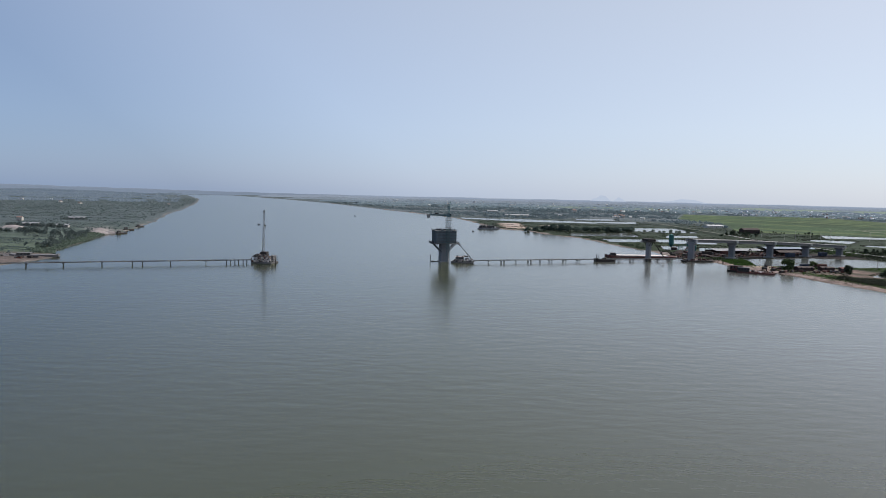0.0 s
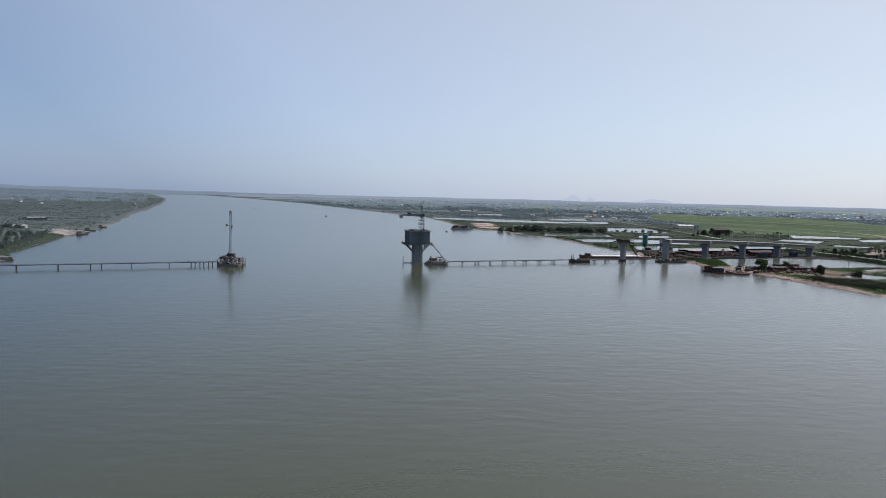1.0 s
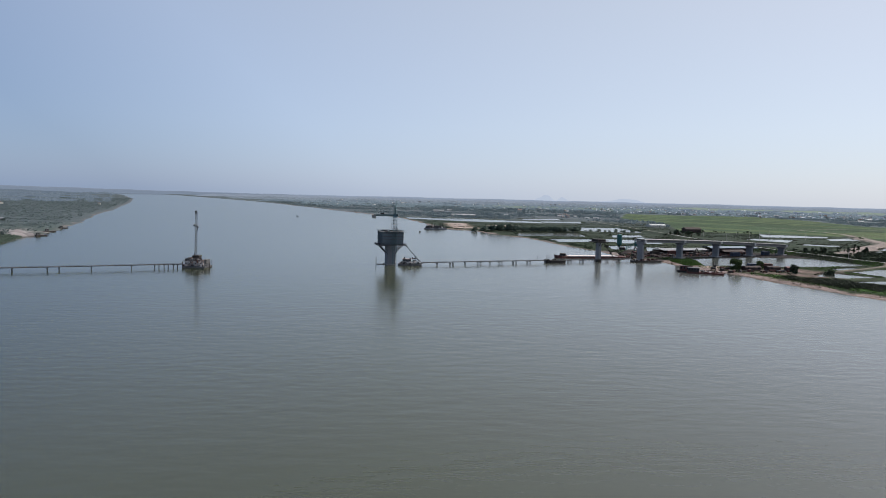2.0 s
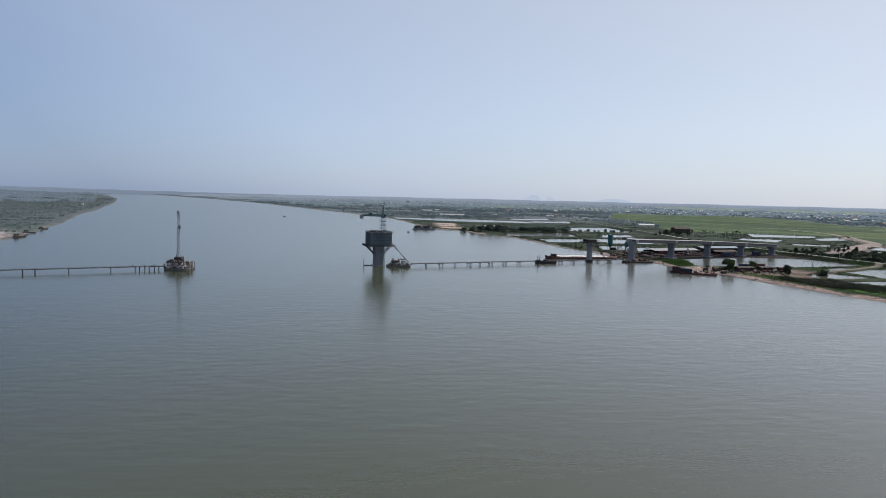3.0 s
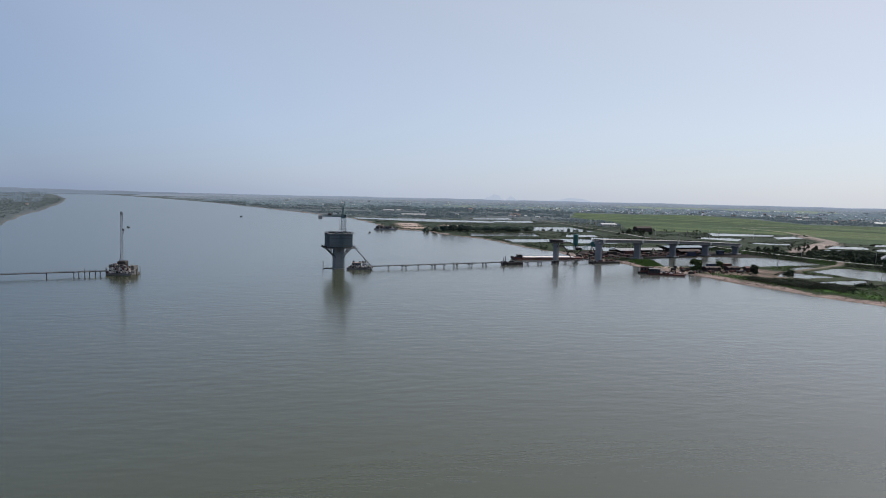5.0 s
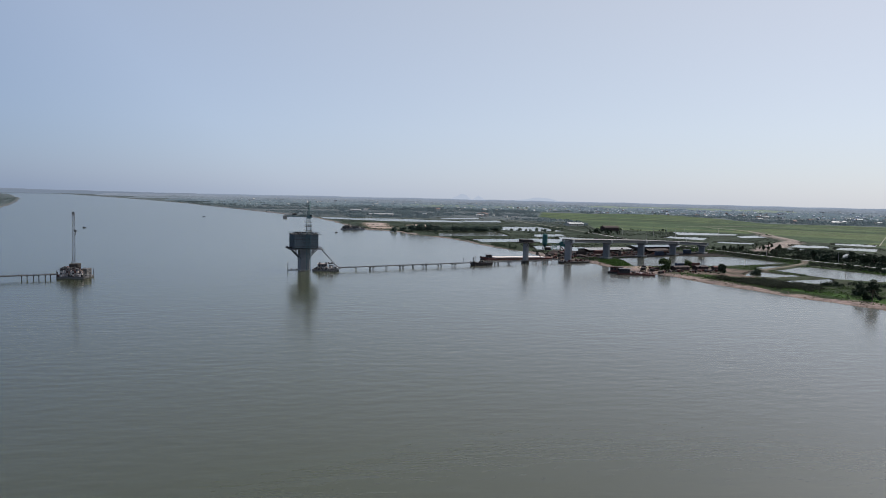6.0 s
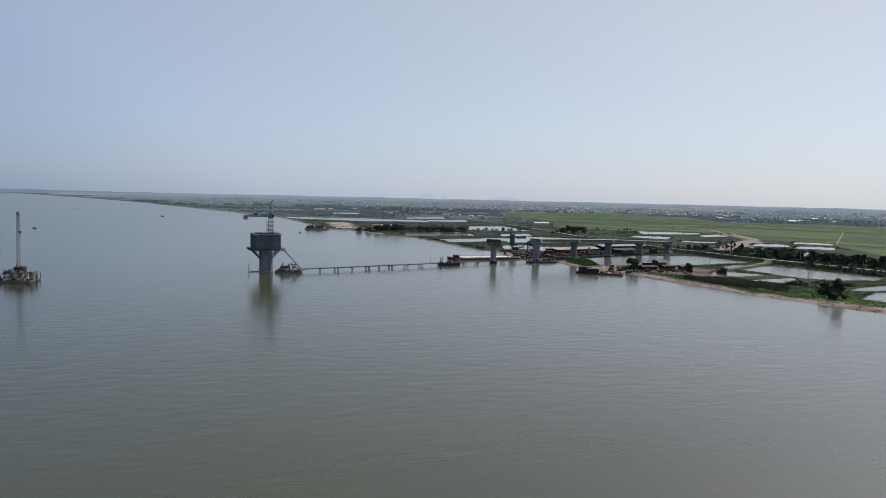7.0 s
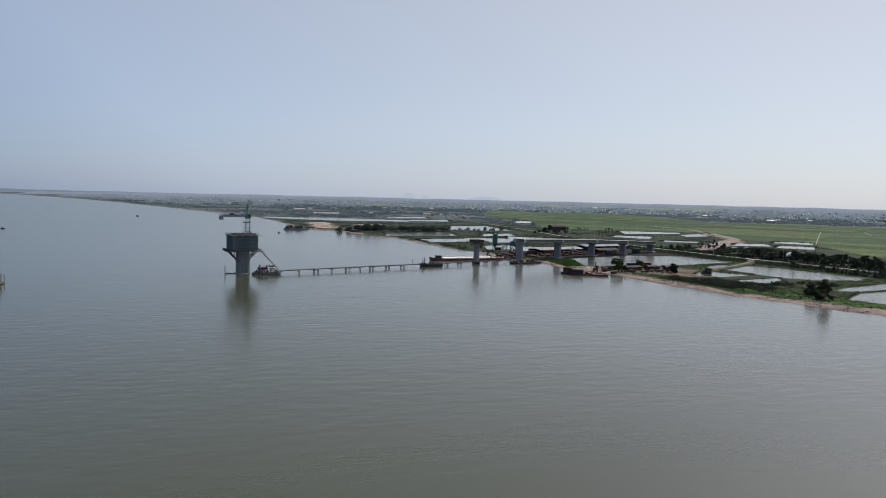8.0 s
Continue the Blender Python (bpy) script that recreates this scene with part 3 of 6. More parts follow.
    c = mixed(c, (0.12, 0.085, 0.065), np.clip((1.2 + n3 - d) / 1.5, 0, 1) * (x > -150))
    c = mixed(c, (0.115, 0.108, 0.105), np.clip((1.2 + n3 - d) / 1.5, 0, 1) * (x <= -150))
    return c


def build_ground():
    az = np.radians(np.concatenate([np.arange(-180, -44, 2), np.arange(-44, 57, 0.185), np.arange(57, 180, 3)]))
    r = np.concatenate([[5, 60, 120], np.geomspace(170, 1500, 400), np.geomspace(1530, 4950, 60)])
    R, A = np.meshgrid(r, az, indexing="ij")
    x, y = R * np.sin(A), R * np.cos(A)
    z, d = land_height(x, y)
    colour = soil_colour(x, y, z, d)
    nr, na = R.shape
    idx = np.arange(nr * na).reshape(nr, na)
    nxt = np.roll(idx, -1, 1)
    quads = np.stack([idx[:-1], idx[1:], nxt[1:], nxt[:-1]], -1).reshape(-1, 4)[:, ::-1]
    me = bpy.data.meshes.new("ground")
    me.vertices.add(nr * na)
    me.vertices.foreach_set("co", np.stack([x, y, z], -1).ravel().astype(np.float32))
    me.loops.add(quads.size)
    me.loops.foreach_set("vertex_index", quads.ravel().astype(np.int32))
    me.polygons.add(len(quads))
    me.polygons.foreach_set("loop_start", np.arange(0, quads.size, 4, dtype=np.int32))
    me.polygons.foreach_set("loop_total", np.full(len(quads), 4, np.int32))
    me.polygons.foreach_set("use_smooth", np.ones(len(quads), bool))
    me.update(calc_edges=True)
    layer = me.color_attributes.new("soil", "FLOAT_COLOR", "POINT")
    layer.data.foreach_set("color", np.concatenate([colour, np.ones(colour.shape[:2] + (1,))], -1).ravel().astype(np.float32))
    me.materials.append(M_GROUND)
    tagged(new("ground", me), "flat delta land with grass, rice fields and muddy banks", "ground", kind="structure")


build_ground()


def ground_z(x, y):
    return float(land_height(np.array([float(x)]), np.array([float(y)]))[0][0])


def ribbon(name, line, half, material, label, lift=0.06, category="path"):
    """A strip of made surface that follows the ground."""
    pts = []
    for (ax, ay), (bx, by) in zip(line, line[1:]):
        n = max(2, int(math.hypot(bx - ax, by - ay) / 5))
        pts += [(ax + (bx - ax) * i / n, ay + (by - ay) * i / n) for i in range(n)]
    pts = np.array(pts + [line[-1]], float)
    for _ in range(6):
        pts[1:-1] = (pts[:-2] + 2 * pts[1:-1] + pts[2:]) / 4
    way = np.gradient(pts, axis=0)
    way /= np.linalg.norm(way, axis=1)[:, None]
    side = np.stack([-way[:, 1], way[:, 0]], -1)
    rows = [pts + side * half * f for f in (-1, 0, 1)]
    z = np.max([land_height(r[:, 0], r[:, 1])[0] for r in rows], 0) + lift
    verts = [(r[i, 0], r[i, 1], z[i]) for i in range(len(pts)) for r in rows] + [(r[i, 0], r[i, 1], z[i] - 0.5) for i in range(len(pts)) for r in (rows[0], rows[2])]
    faces, base = [], 3 * len(pts)
    for i in range(len(pts) - 1):
        faces += [(3 * i, 3 * i + 1, 3 * i + 4, 3 * i + 3), (3 * i + 1, 3 * i + 2, 3 * i + 5, 3 * i + 4)]
        faces += [(3 * i, 3 * i + 3, base + 2 * i + 2, base + 2 * i), (3 * i + 2, base + 2 * i + 1, base + 2 * i + 3, 3 * i + 5)]
    faces = [f[::-1] for f in faces]
    tagged(raw(name, verts, faces, material), label, category, kind="structure")


ribbon("road", DYKE_ROAD[:10], 1.1, M_ROAD, "narrow pale concrete road on the dyke", 0.05, "road")
ribbon("farm_path", DYKE_ROAD[9:], 0.7, M_PATH, "worn earth path along the dyke", 0.05)
for line, half, kind in FARM_LINES:
    if kind == "path":
        ribbon("farm_path", line, half, M_PATH, "pale straight path between rice fields", 0.12)
    else:
        ribbon("farm_ditch", line, half, M_DITCH, "dark weedy ditch between rice fields", 0.10, "ditch")


def build_river():
    bm = bmesh.new()
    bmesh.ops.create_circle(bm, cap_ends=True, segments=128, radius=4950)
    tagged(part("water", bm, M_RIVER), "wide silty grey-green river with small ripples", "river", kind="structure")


build_river()
for number, (pond_name, pond_corners) in enumerate(PONDS.items()):
    mid = Vector([sum(q[k] for q in pond_corners) / len(pond_corners) for k in (0, 1)])
    level = (0.95 if mid.y < 450 else 1.06) + 0.002 * number
    ring = [mid + (Vector(q) - mid) * (1 + 4.5 / (Vector(q) - mid).length) for q in pond_corners]
    bm = bmesh.new()
    face = bm.faces.new([bm.verts.new((q.x, q.y, level)) for q in ring])
    face.normal_update()
    if face.normal.z < 0:
        face.normal_flip()
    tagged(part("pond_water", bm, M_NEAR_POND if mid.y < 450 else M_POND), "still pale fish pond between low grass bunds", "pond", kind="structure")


def leaf_cloud(name, centres, radii, heights, per, material, parent=None, size=0.45, seed=0, label=""):
    """Uneven crowns made of many small leaf clumps, one mesh."""
    rs = np.random.RandomState(seed)
    c = np.repeat(np.asarray(centres, float), per, 0)
    r = np.repeat(np.asarray(radii, float), per)
    h = np.repeat(np.asarray(heights, float), per)
    n = len(c)
    way = rs.normal(size=(n, 3))
    way /= np.linalg.norm(way, axis=1)[:, None]
    reach = rs.uniform(0.35, 1.0, n) ** 0.6
    mid = c + way * np.stack([r, r, h / 2], -1) * reach[:, None]
    u = rs.normal(size=(n, 3))
    u /= np.linalg.norm(u, axis=1)[:, None]
    v = np.cross(u, way + 0.6 * rs.normal(size=(n, 3)))
    v /= np.linalg.norm(v, axis=1)[:, None] + 1e-9
    k = (size * np.minimum(r, h) * rs.uniform(0.5, 1.2, n))[:, None]
    quad = np.stack([mid + (u + 0.3 * v) * k, mid + (v - 0.2 * u) * k * 0.8, mid - (u - 0.1 * v) * k, mid - (v + 0.25 * u) * k * 0.9], 1)
    me = bpy.data.meshes.new(name)
    me.vertices.add(n * 4)
    me.vertices.foreach_set("co", quad.ravel().astype(np.float32))
    me.loops.add(n * 4)
    me.loops.foreach_set("vertex_index", np.arange(n * 4, dtype=np.int32))
    me.polygons.add(n)
    me.polygons.foreach_set("loop_start", np.arange(0, n * 4, 4, dtype=np.int32))
    me.polygons.foreach_set("loop_total", np.full(n, 4, np.int32))
    me.update(calc_edges=True)
    me.materials.append(material)
    ob = new(name, me)
    ob.parent = parent
    if label:
        ob["label"] = label
    return ob


# ---- distance: hazy belts of trees and low hills round the horizon ----
def belt(name, radius, height, rough, material, spans, label, salt, tall_west=0.0):
    """A wooded skyline on an arc; spans are azimuths in degrees, clockwise from +y."""
    rnd = random.Random(salt)
    verts, faces = [], []
    for a0, a1 in spans:
        steps = max(8, int((a1 - a0) / 0.10))
        start = len(verts)
        crown = 0.0
        for i in range(steps + 1):
            a = radians(a0 + (a1 - a0) * i / steps)
            crown = crown * 0.82 + rnd.uniform(-1, 1) * 0.5
            ends = min(1, i / 12, (steps - i) / 70) if a1 - a0 < 359 else 1
            h = (height + tall_west * min(1, max(0, (-16 - math.degrees(a)) / 18)) + rough * (crown + 0.8 * math.sin(a * 41 + salt) + 0.6 * math.sin(a * 97))) * max(0.12, ends)
            for rr, zz in ((radius, -3), (radius, h * 0.8), (radius + height * 2, h), (radius + height * 6, -3)):
                verts.append((rr * math.sin(a), rr * math.cos(a), zz))
        for i in range(steps):
            for k in range(3):
                p = start + i * 4 + k
                faces.append((p, p + 4, p + 5, p + 1))
    ob = raw(name, verts, faces, material)
    return tagged(ob, label, "distant woods", kind="structure")


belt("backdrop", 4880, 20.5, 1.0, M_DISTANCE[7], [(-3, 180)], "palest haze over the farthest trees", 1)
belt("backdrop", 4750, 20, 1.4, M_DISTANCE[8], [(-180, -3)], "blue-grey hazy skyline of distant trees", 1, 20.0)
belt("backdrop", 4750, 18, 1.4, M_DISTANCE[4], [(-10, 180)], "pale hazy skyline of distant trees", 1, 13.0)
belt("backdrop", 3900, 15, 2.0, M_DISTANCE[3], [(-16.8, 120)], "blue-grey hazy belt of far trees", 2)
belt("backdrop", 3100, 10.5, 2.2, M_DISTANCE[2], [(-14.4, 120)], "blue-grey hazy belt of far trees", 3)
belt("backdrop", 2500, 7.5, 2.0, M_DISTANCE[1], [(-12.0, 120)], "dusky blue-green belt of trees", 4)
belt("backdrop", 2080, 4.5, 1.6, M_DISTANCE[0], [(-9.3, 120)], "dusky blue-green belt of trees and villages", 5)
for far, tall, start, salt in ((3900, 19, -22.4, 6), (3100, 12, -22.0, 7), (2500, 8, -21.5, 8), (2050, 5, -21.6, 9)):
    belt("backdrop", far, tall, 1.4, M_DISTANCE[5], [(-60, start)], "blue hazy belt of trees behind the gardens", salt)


def haze_fields(r0, r1, z1, a0, a1, material):
    """Pale far fields that rise gently to the next belt of trees."""
    verts, faces, steps = [], [], 90
    for i in range(steps + 1):
        a = radians(a0 + (a1 - a0) * i / steps)
        ends = min(1, i / 14, (steps - i) / 14)
        lift = z1 * ends * (0.9 + 0.12 * math.sin(a * 90) + 0.08 * math.sin(a * 217))
        for rr, zz in ((r0, 0.4), ((r0 + r1) / 2, 0.4 + lift * 0.55), (r1, 0.4 + lift), (r1 + 60, -3)):
            verts.append((rr * math.sin(a), rr * math.cos(a), zz))
    for i in range(steps):
        for k in range(3):
            p = i * 4 + k
            faces.append((p, p + 4, p + 5, p + 1))
    tagged(raw("backdrop", verts, faces, material), "pale green far rice land in the haze", "far fields", kind="structure")


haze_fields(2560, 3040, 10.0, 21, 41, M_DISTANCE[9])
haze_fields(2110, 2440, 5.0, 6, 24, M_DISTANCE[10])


def haze_crowns(radius, start, material, n, seed, tall, end=66):
    """Tree crowns of one distant belt, told apart only by their tops, joined."""
    rs = np.random.RandomState(seed)
    a = np.radians(rs.uniform(start, end, n))
    keep = np.sin(a * 57 + seed) + np.sin(a * 131 + 2 * seed) + 0.8 * np.sin(a * 311) + rs.uniform(-1, 1, n) > -0.2
    a = a[keep]
    r = radius - rs.uniform(5, 260, len(a))
    base = 0.8 + np.interp(radius, (2080, 4750), (0.0, 12.0)) * (1 - (radius - r) / 300)
    big = rs.uniform(0.6, 1.5, len(a)) * tall
    centres = np.stack([r * np.sin(a), r * np.cos(a), base + big * 0.35], -1)
    ob = leaf_cloud("backdrop_crowns", centres, big * rs.uniform(0.7, 1.6, len(a)), big, 7, material, None, 0.55, seed)
    tagged(ob, "hazy far tree crowns in broken belts", "distant woods", kind="stuff")


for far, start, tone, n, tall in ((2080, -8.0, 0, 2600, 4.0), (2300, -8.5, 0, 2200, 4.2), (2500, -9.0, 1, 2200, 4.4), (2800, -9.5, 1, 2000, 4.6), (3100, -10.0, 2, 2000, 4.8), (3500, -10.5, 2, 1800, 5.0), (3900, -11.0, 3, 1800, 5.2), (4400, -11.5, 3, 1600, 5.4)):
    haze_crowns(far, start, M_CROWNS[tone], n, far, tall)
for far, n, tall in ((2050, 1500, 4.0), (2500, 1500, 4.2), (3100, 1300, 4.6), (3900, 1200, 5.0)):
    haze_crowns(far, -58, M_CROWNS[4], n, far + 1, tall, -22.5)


def far_roofs(name, n, rings, walls, seed, label, start=-6):
    """Distant houses too small to tell apart: gabled blocks joined."""
    rs = np.random.RandomState(seed)
    verts, faces = [], []
    for _ in range(n):
        a, r = radians(rs.uniform(start, 62)), rings[rs.randint(len(rings))] - rs.uniform(8, 70)
        x, y, t, k = r * math.sin(a), r * math.cos(a), rs.uniform(0, math.pi), rs.uniform(0.25, 0.65)
        base = 1.0 if r < 2100 else 1.5 + (r - 2100) * 0.004
        lx, ly, h = 7 * k, 3.4 * k, rs.uniform(1.2, 3.2)
        b = len(verts)
        for px, py, pz in ((-lx, -ly, -2), (lx, -ly, -2), (lx, ly, -2), (-lx, ly, -2), (-lx, -ly, h), (lx, -ly, h), (lx, ly, h), (-lx, ly, h), (-lx, 0, h + 1.5), (lx, 0, h + 1.5)):
            verts.append((x + px * math.cos(t) - py * math.sin(t), y + px * math.sin(t) + py * math.cos(t), base + pz))
        faces += [tuple(b + i for i in f) for f in ((0, 1, 5, 4), (2, 3, 7, 6), (1, 2, 6, 9, 5), (3, 0, 4, 8, 7), (4, 5, 9, 8), (6, 7, 8, 9))]
    tagged(raw(name, verts, faces, walls), label, "houses", kind="stuff")


far_roofs("far_houses", 420, (2050, 2500, 3100), M_FAR_WALL, 5, "pale specks of far village houses")
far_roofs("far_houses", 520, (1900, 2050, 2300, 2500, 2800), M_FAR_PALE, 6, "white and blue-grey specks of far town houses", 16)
far_roofs("far_houses", 110, (1900, 2050, 2300), M_TILE_ROOF, 7, "reddish roofs of far town houses", 16)


def hills():
    for az, wide, high in ((12.9, 1.3, 60), (14.4, 0.9, 46), (19.5, 3.4, 44)):
        verts, faces, steps = [], [], 40
        for i in range(steps + 1):
            f = i / steps
            a = radians(az + (f - 0.5) * wide * 2)
            h = high * (math.sin(math.pi * f) ** 1.4) * (0.9 + 0.10 * math.sin(f * 13 + az) + 0.04 * math.sin(f * 31))
            for rr, zz in ((4880, 0), (4890, h), (4930, 0)):
                verts.append((rr * math.sin(a), rr * math.cos(a), zz))
        for i in range(steps):
            for k in range(2):
                p = i * 3 + k
                faces.append((p, p + 3, p + 4, p + 1))
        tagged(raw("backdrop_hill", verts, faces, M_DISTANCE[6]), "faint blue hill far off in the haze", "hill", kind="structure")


hills()


# ---- the bridge under construction ----
AXIS = math.degrees(math.atan2(441.3 - 358, 262 + 3))  # the bridge runs this way over the river
MAIN = (-3.0, 360.0)
CA, SA = math.cos(radians(AXIS)), math.sin(radians(AXIS))


def along(s, off=0.0):
    """A place on the bridge's line, s metres from the river pier, off metres upstream."""
    return MAIN[0] + s * CA - off * SA, MAIN[1] + s * SA + off * CA


def on_axis(s, off=0.0, z=0.0, turn=0.0):
    return pose(*along(s, off), z, 0, 0, AXIS + turn)


LAND_START, LAND_TURN, LAND_SPAN = (148.5, 400.4), 23.5, 33.17  # the approach viaduct bends upstream


def on_land(s, z=0.0):
    a = radians(LAND_TURN)
    return pose(LAND_START[0] + s * math.cos(a), LAND_START[1] + s * math.sin(a), z, 0, 0, LAND_TURN)


def guard_rail(parent, pts, z, high=1.1, gap=2.0, material=None):
    """Posts and two rails round a platform, one mesh each."""
    material = material or M_STEEL
    for (ax, ay), (bx, by) in zip(pts, pts[1:]):
        n = max(1, int(math.hypot(bx - ax, by - ay) / gap))
        for i in range(n):
            bm = bmesh.new()
            x, y = ax + (bx - ax) * i / n, ay + (by - ay) * i / n
            bar(bm, (x, y, z), (x, y, z + high), 0.07)
            part("post", bm, material, parent)
        bm = bmesh.new()
        bar(bm, (ax, ay, z + high), (bx, by, z + high), 0.06)
        bar(bm, (ax, ay, z + high * 0.55), (bx, by, z + high * 0.55), 0.05)
        part("rail", bm, material, parent)


def river_pier():
    t = thing("river_pier", pose(*MAIN, 0, 0, 0, AXIS), "grey concrete river pier with pier head in blue-grey formwork", "bridge pier")
    bm = bmesh.new()
    block(bm, (-2.4, -2.4, -3), (2.4, 2.4, 11.4), 0.4)
    part("column", bm, M_CONCRETE, t, "pale grey concrete column with lift marks")
    for k in range(3):
        bm = bmesh.new()
        block(bm, (-2.41, -2.41, 2.6 + 3.0 * k), (2.41, 2.41, 2.68 + 3.0 * k), 0.0)
        part("joint_line", bm, M_OLD_CONCRETE, t)
    bm = bmesh.new()
    block(bm, (-2.7, -2.7, -3), (2.7, 2.7, 0.35), 0.15)
    part("water_stain_collar", bm, M_OLD_CONCRETE, t, "damp stained collar at the waterline")
    bm = bmesh.new()
    block(bm, (-5.7, -4.3, 10.95), (5.7, 4.3, 17.25), 0.08)
    head = part("pier_head", bm, M_FORM, t, "blue-grey steel formwork box")
    for side in (-1, 1):
        for i in range(15):
            x = -5.5 + 11.0 * i / 14
            bm = bmesh.new()
            block(bm, (x - 0.09, side * 4.3 - 0.16, 10.7), (x + 0.09, side * 4.3 + 0.16, 17.45))
            part("rib", bm, M_FORM, head)
        for i in range(11):
            y = -4.1 + 8.2 * i / 10
            bm = bmesh.new()
            block(bm, (side * 5.7 - 0.16, y - 0.09, 10.7), (side * 5.7 + 0.16, y + 0.09, 17.45))
            part("rib", bm, M_FORM, head)
        for z in (11.6, 13.3, 15.0, 16.5):
            bm = bmesh.new()
            block(bm, (-5.95, side * 4.38 - 0.14, z), (5.95, side * 4.38 + 0.14, z + 0.2))
            part("waler", bm, M_GREY_STEEL, head)
    bm = bmesh.new()
    block(bm, (-6.2, -4.8, 17.42), (6.2, 4.8, 17.56), 0.03)
    top = part("top_platform", bm, M_GREY_STEEL, t)
    guard_rail(top, [(-6.1, -4.7), (6.1, -4.7), (6.1, 4.7), (-6.1, 4.7), (-6.1, -4.7)], 17.56, 0.7, 3.0, M_FORM)
    rnd = random.Random(5)
    for _ in range(26):
        bm = bmesh.new()
        x, y = rnd.uniform(-5.3, 5.3), rnd.uniform(-3.8, 3.8)
        bar(bm, (x, y, 17.5), (x + rnd.uniform(-0.1, 0.1), y, 18.1 + rnd.random() * 0.6), 0.06)
        part("starter_bar", bm, M_GREY_STEEL, top)
    clutter(top, random.Random(6), (-5.6, -4.2, 5.6, 4.2, 17.56), 26, [M_FORM, M_GREY_STEEL, M_STEEL, M_TIMBER], 0.9, 0.8)
    for x in (-6.6, -3.3, 0.0, 3.3, 6.6):
        bm = bmesh.new()
        block(bm, (x - 0.5, -5.25, 17.3), (x + 0.5, -4.82, 17.46), 0.02)
        part("outrigger_plank", bm, M_TIMBER, top)
    bm = bmesh.new()
    block(bm, (-7.4, -5.4, 10.35), (7.4, 5.4, 10.6), 0.03)
    low = part("lower_platform", bm, M_GREY_STEEL, t)
    guard_rail(low, [(-7.3, 5.3), (-7.3, -5.3), (-5.0, -5.3)], 10.6, 0.9, 1.8)
    guard_rail(low, [(5.0, -5.3), (7.3, -5.3), (7.3, 5.3)], 10.6, 0.9, 1.8)
    clutter(low, random.Random(7), (-7.1, -5.1, -6.0, 5.0, 10.6), 8, [M_GREY_STEEL, M_TIMBER, M_STEEL], 0.5, 0.9)
    clutter(low, random.Random(9), (6.0, -5.1, 7.1, 5.0, 10.6), 8, [M_GREY_STEEL, M_TIMBER, M_STEEL], 0.5, 0.9)
    for side in (-1, 1):
        for y in (-2.1, 0.0, 2.1):
            bm = bmesh.new()
            bar(bm, (side * 2.1, y, 6.0), (side * 6.3, y, 10.2), 0.32)
            bar(bm, (side * 2.1, y, 10.1), (side * 7.2, y, 10.15), 0.34)
            bar(bm, (side * 4.1, y, 8.0), (side * 4.1, y, 10.1), 0.22)
            part("bracket", bm, M_GREY_STEEL, t)
        bm = bmesh.new()
        block(bm, (side * 2.15 - 0.2, -2.6, 5.4), (side * 2.15 + 0.2, 2.6, 6.3), 0.03)
        part("bracket_waler", bm, M_GREY_STEEL, t)
    return t


river_pier()


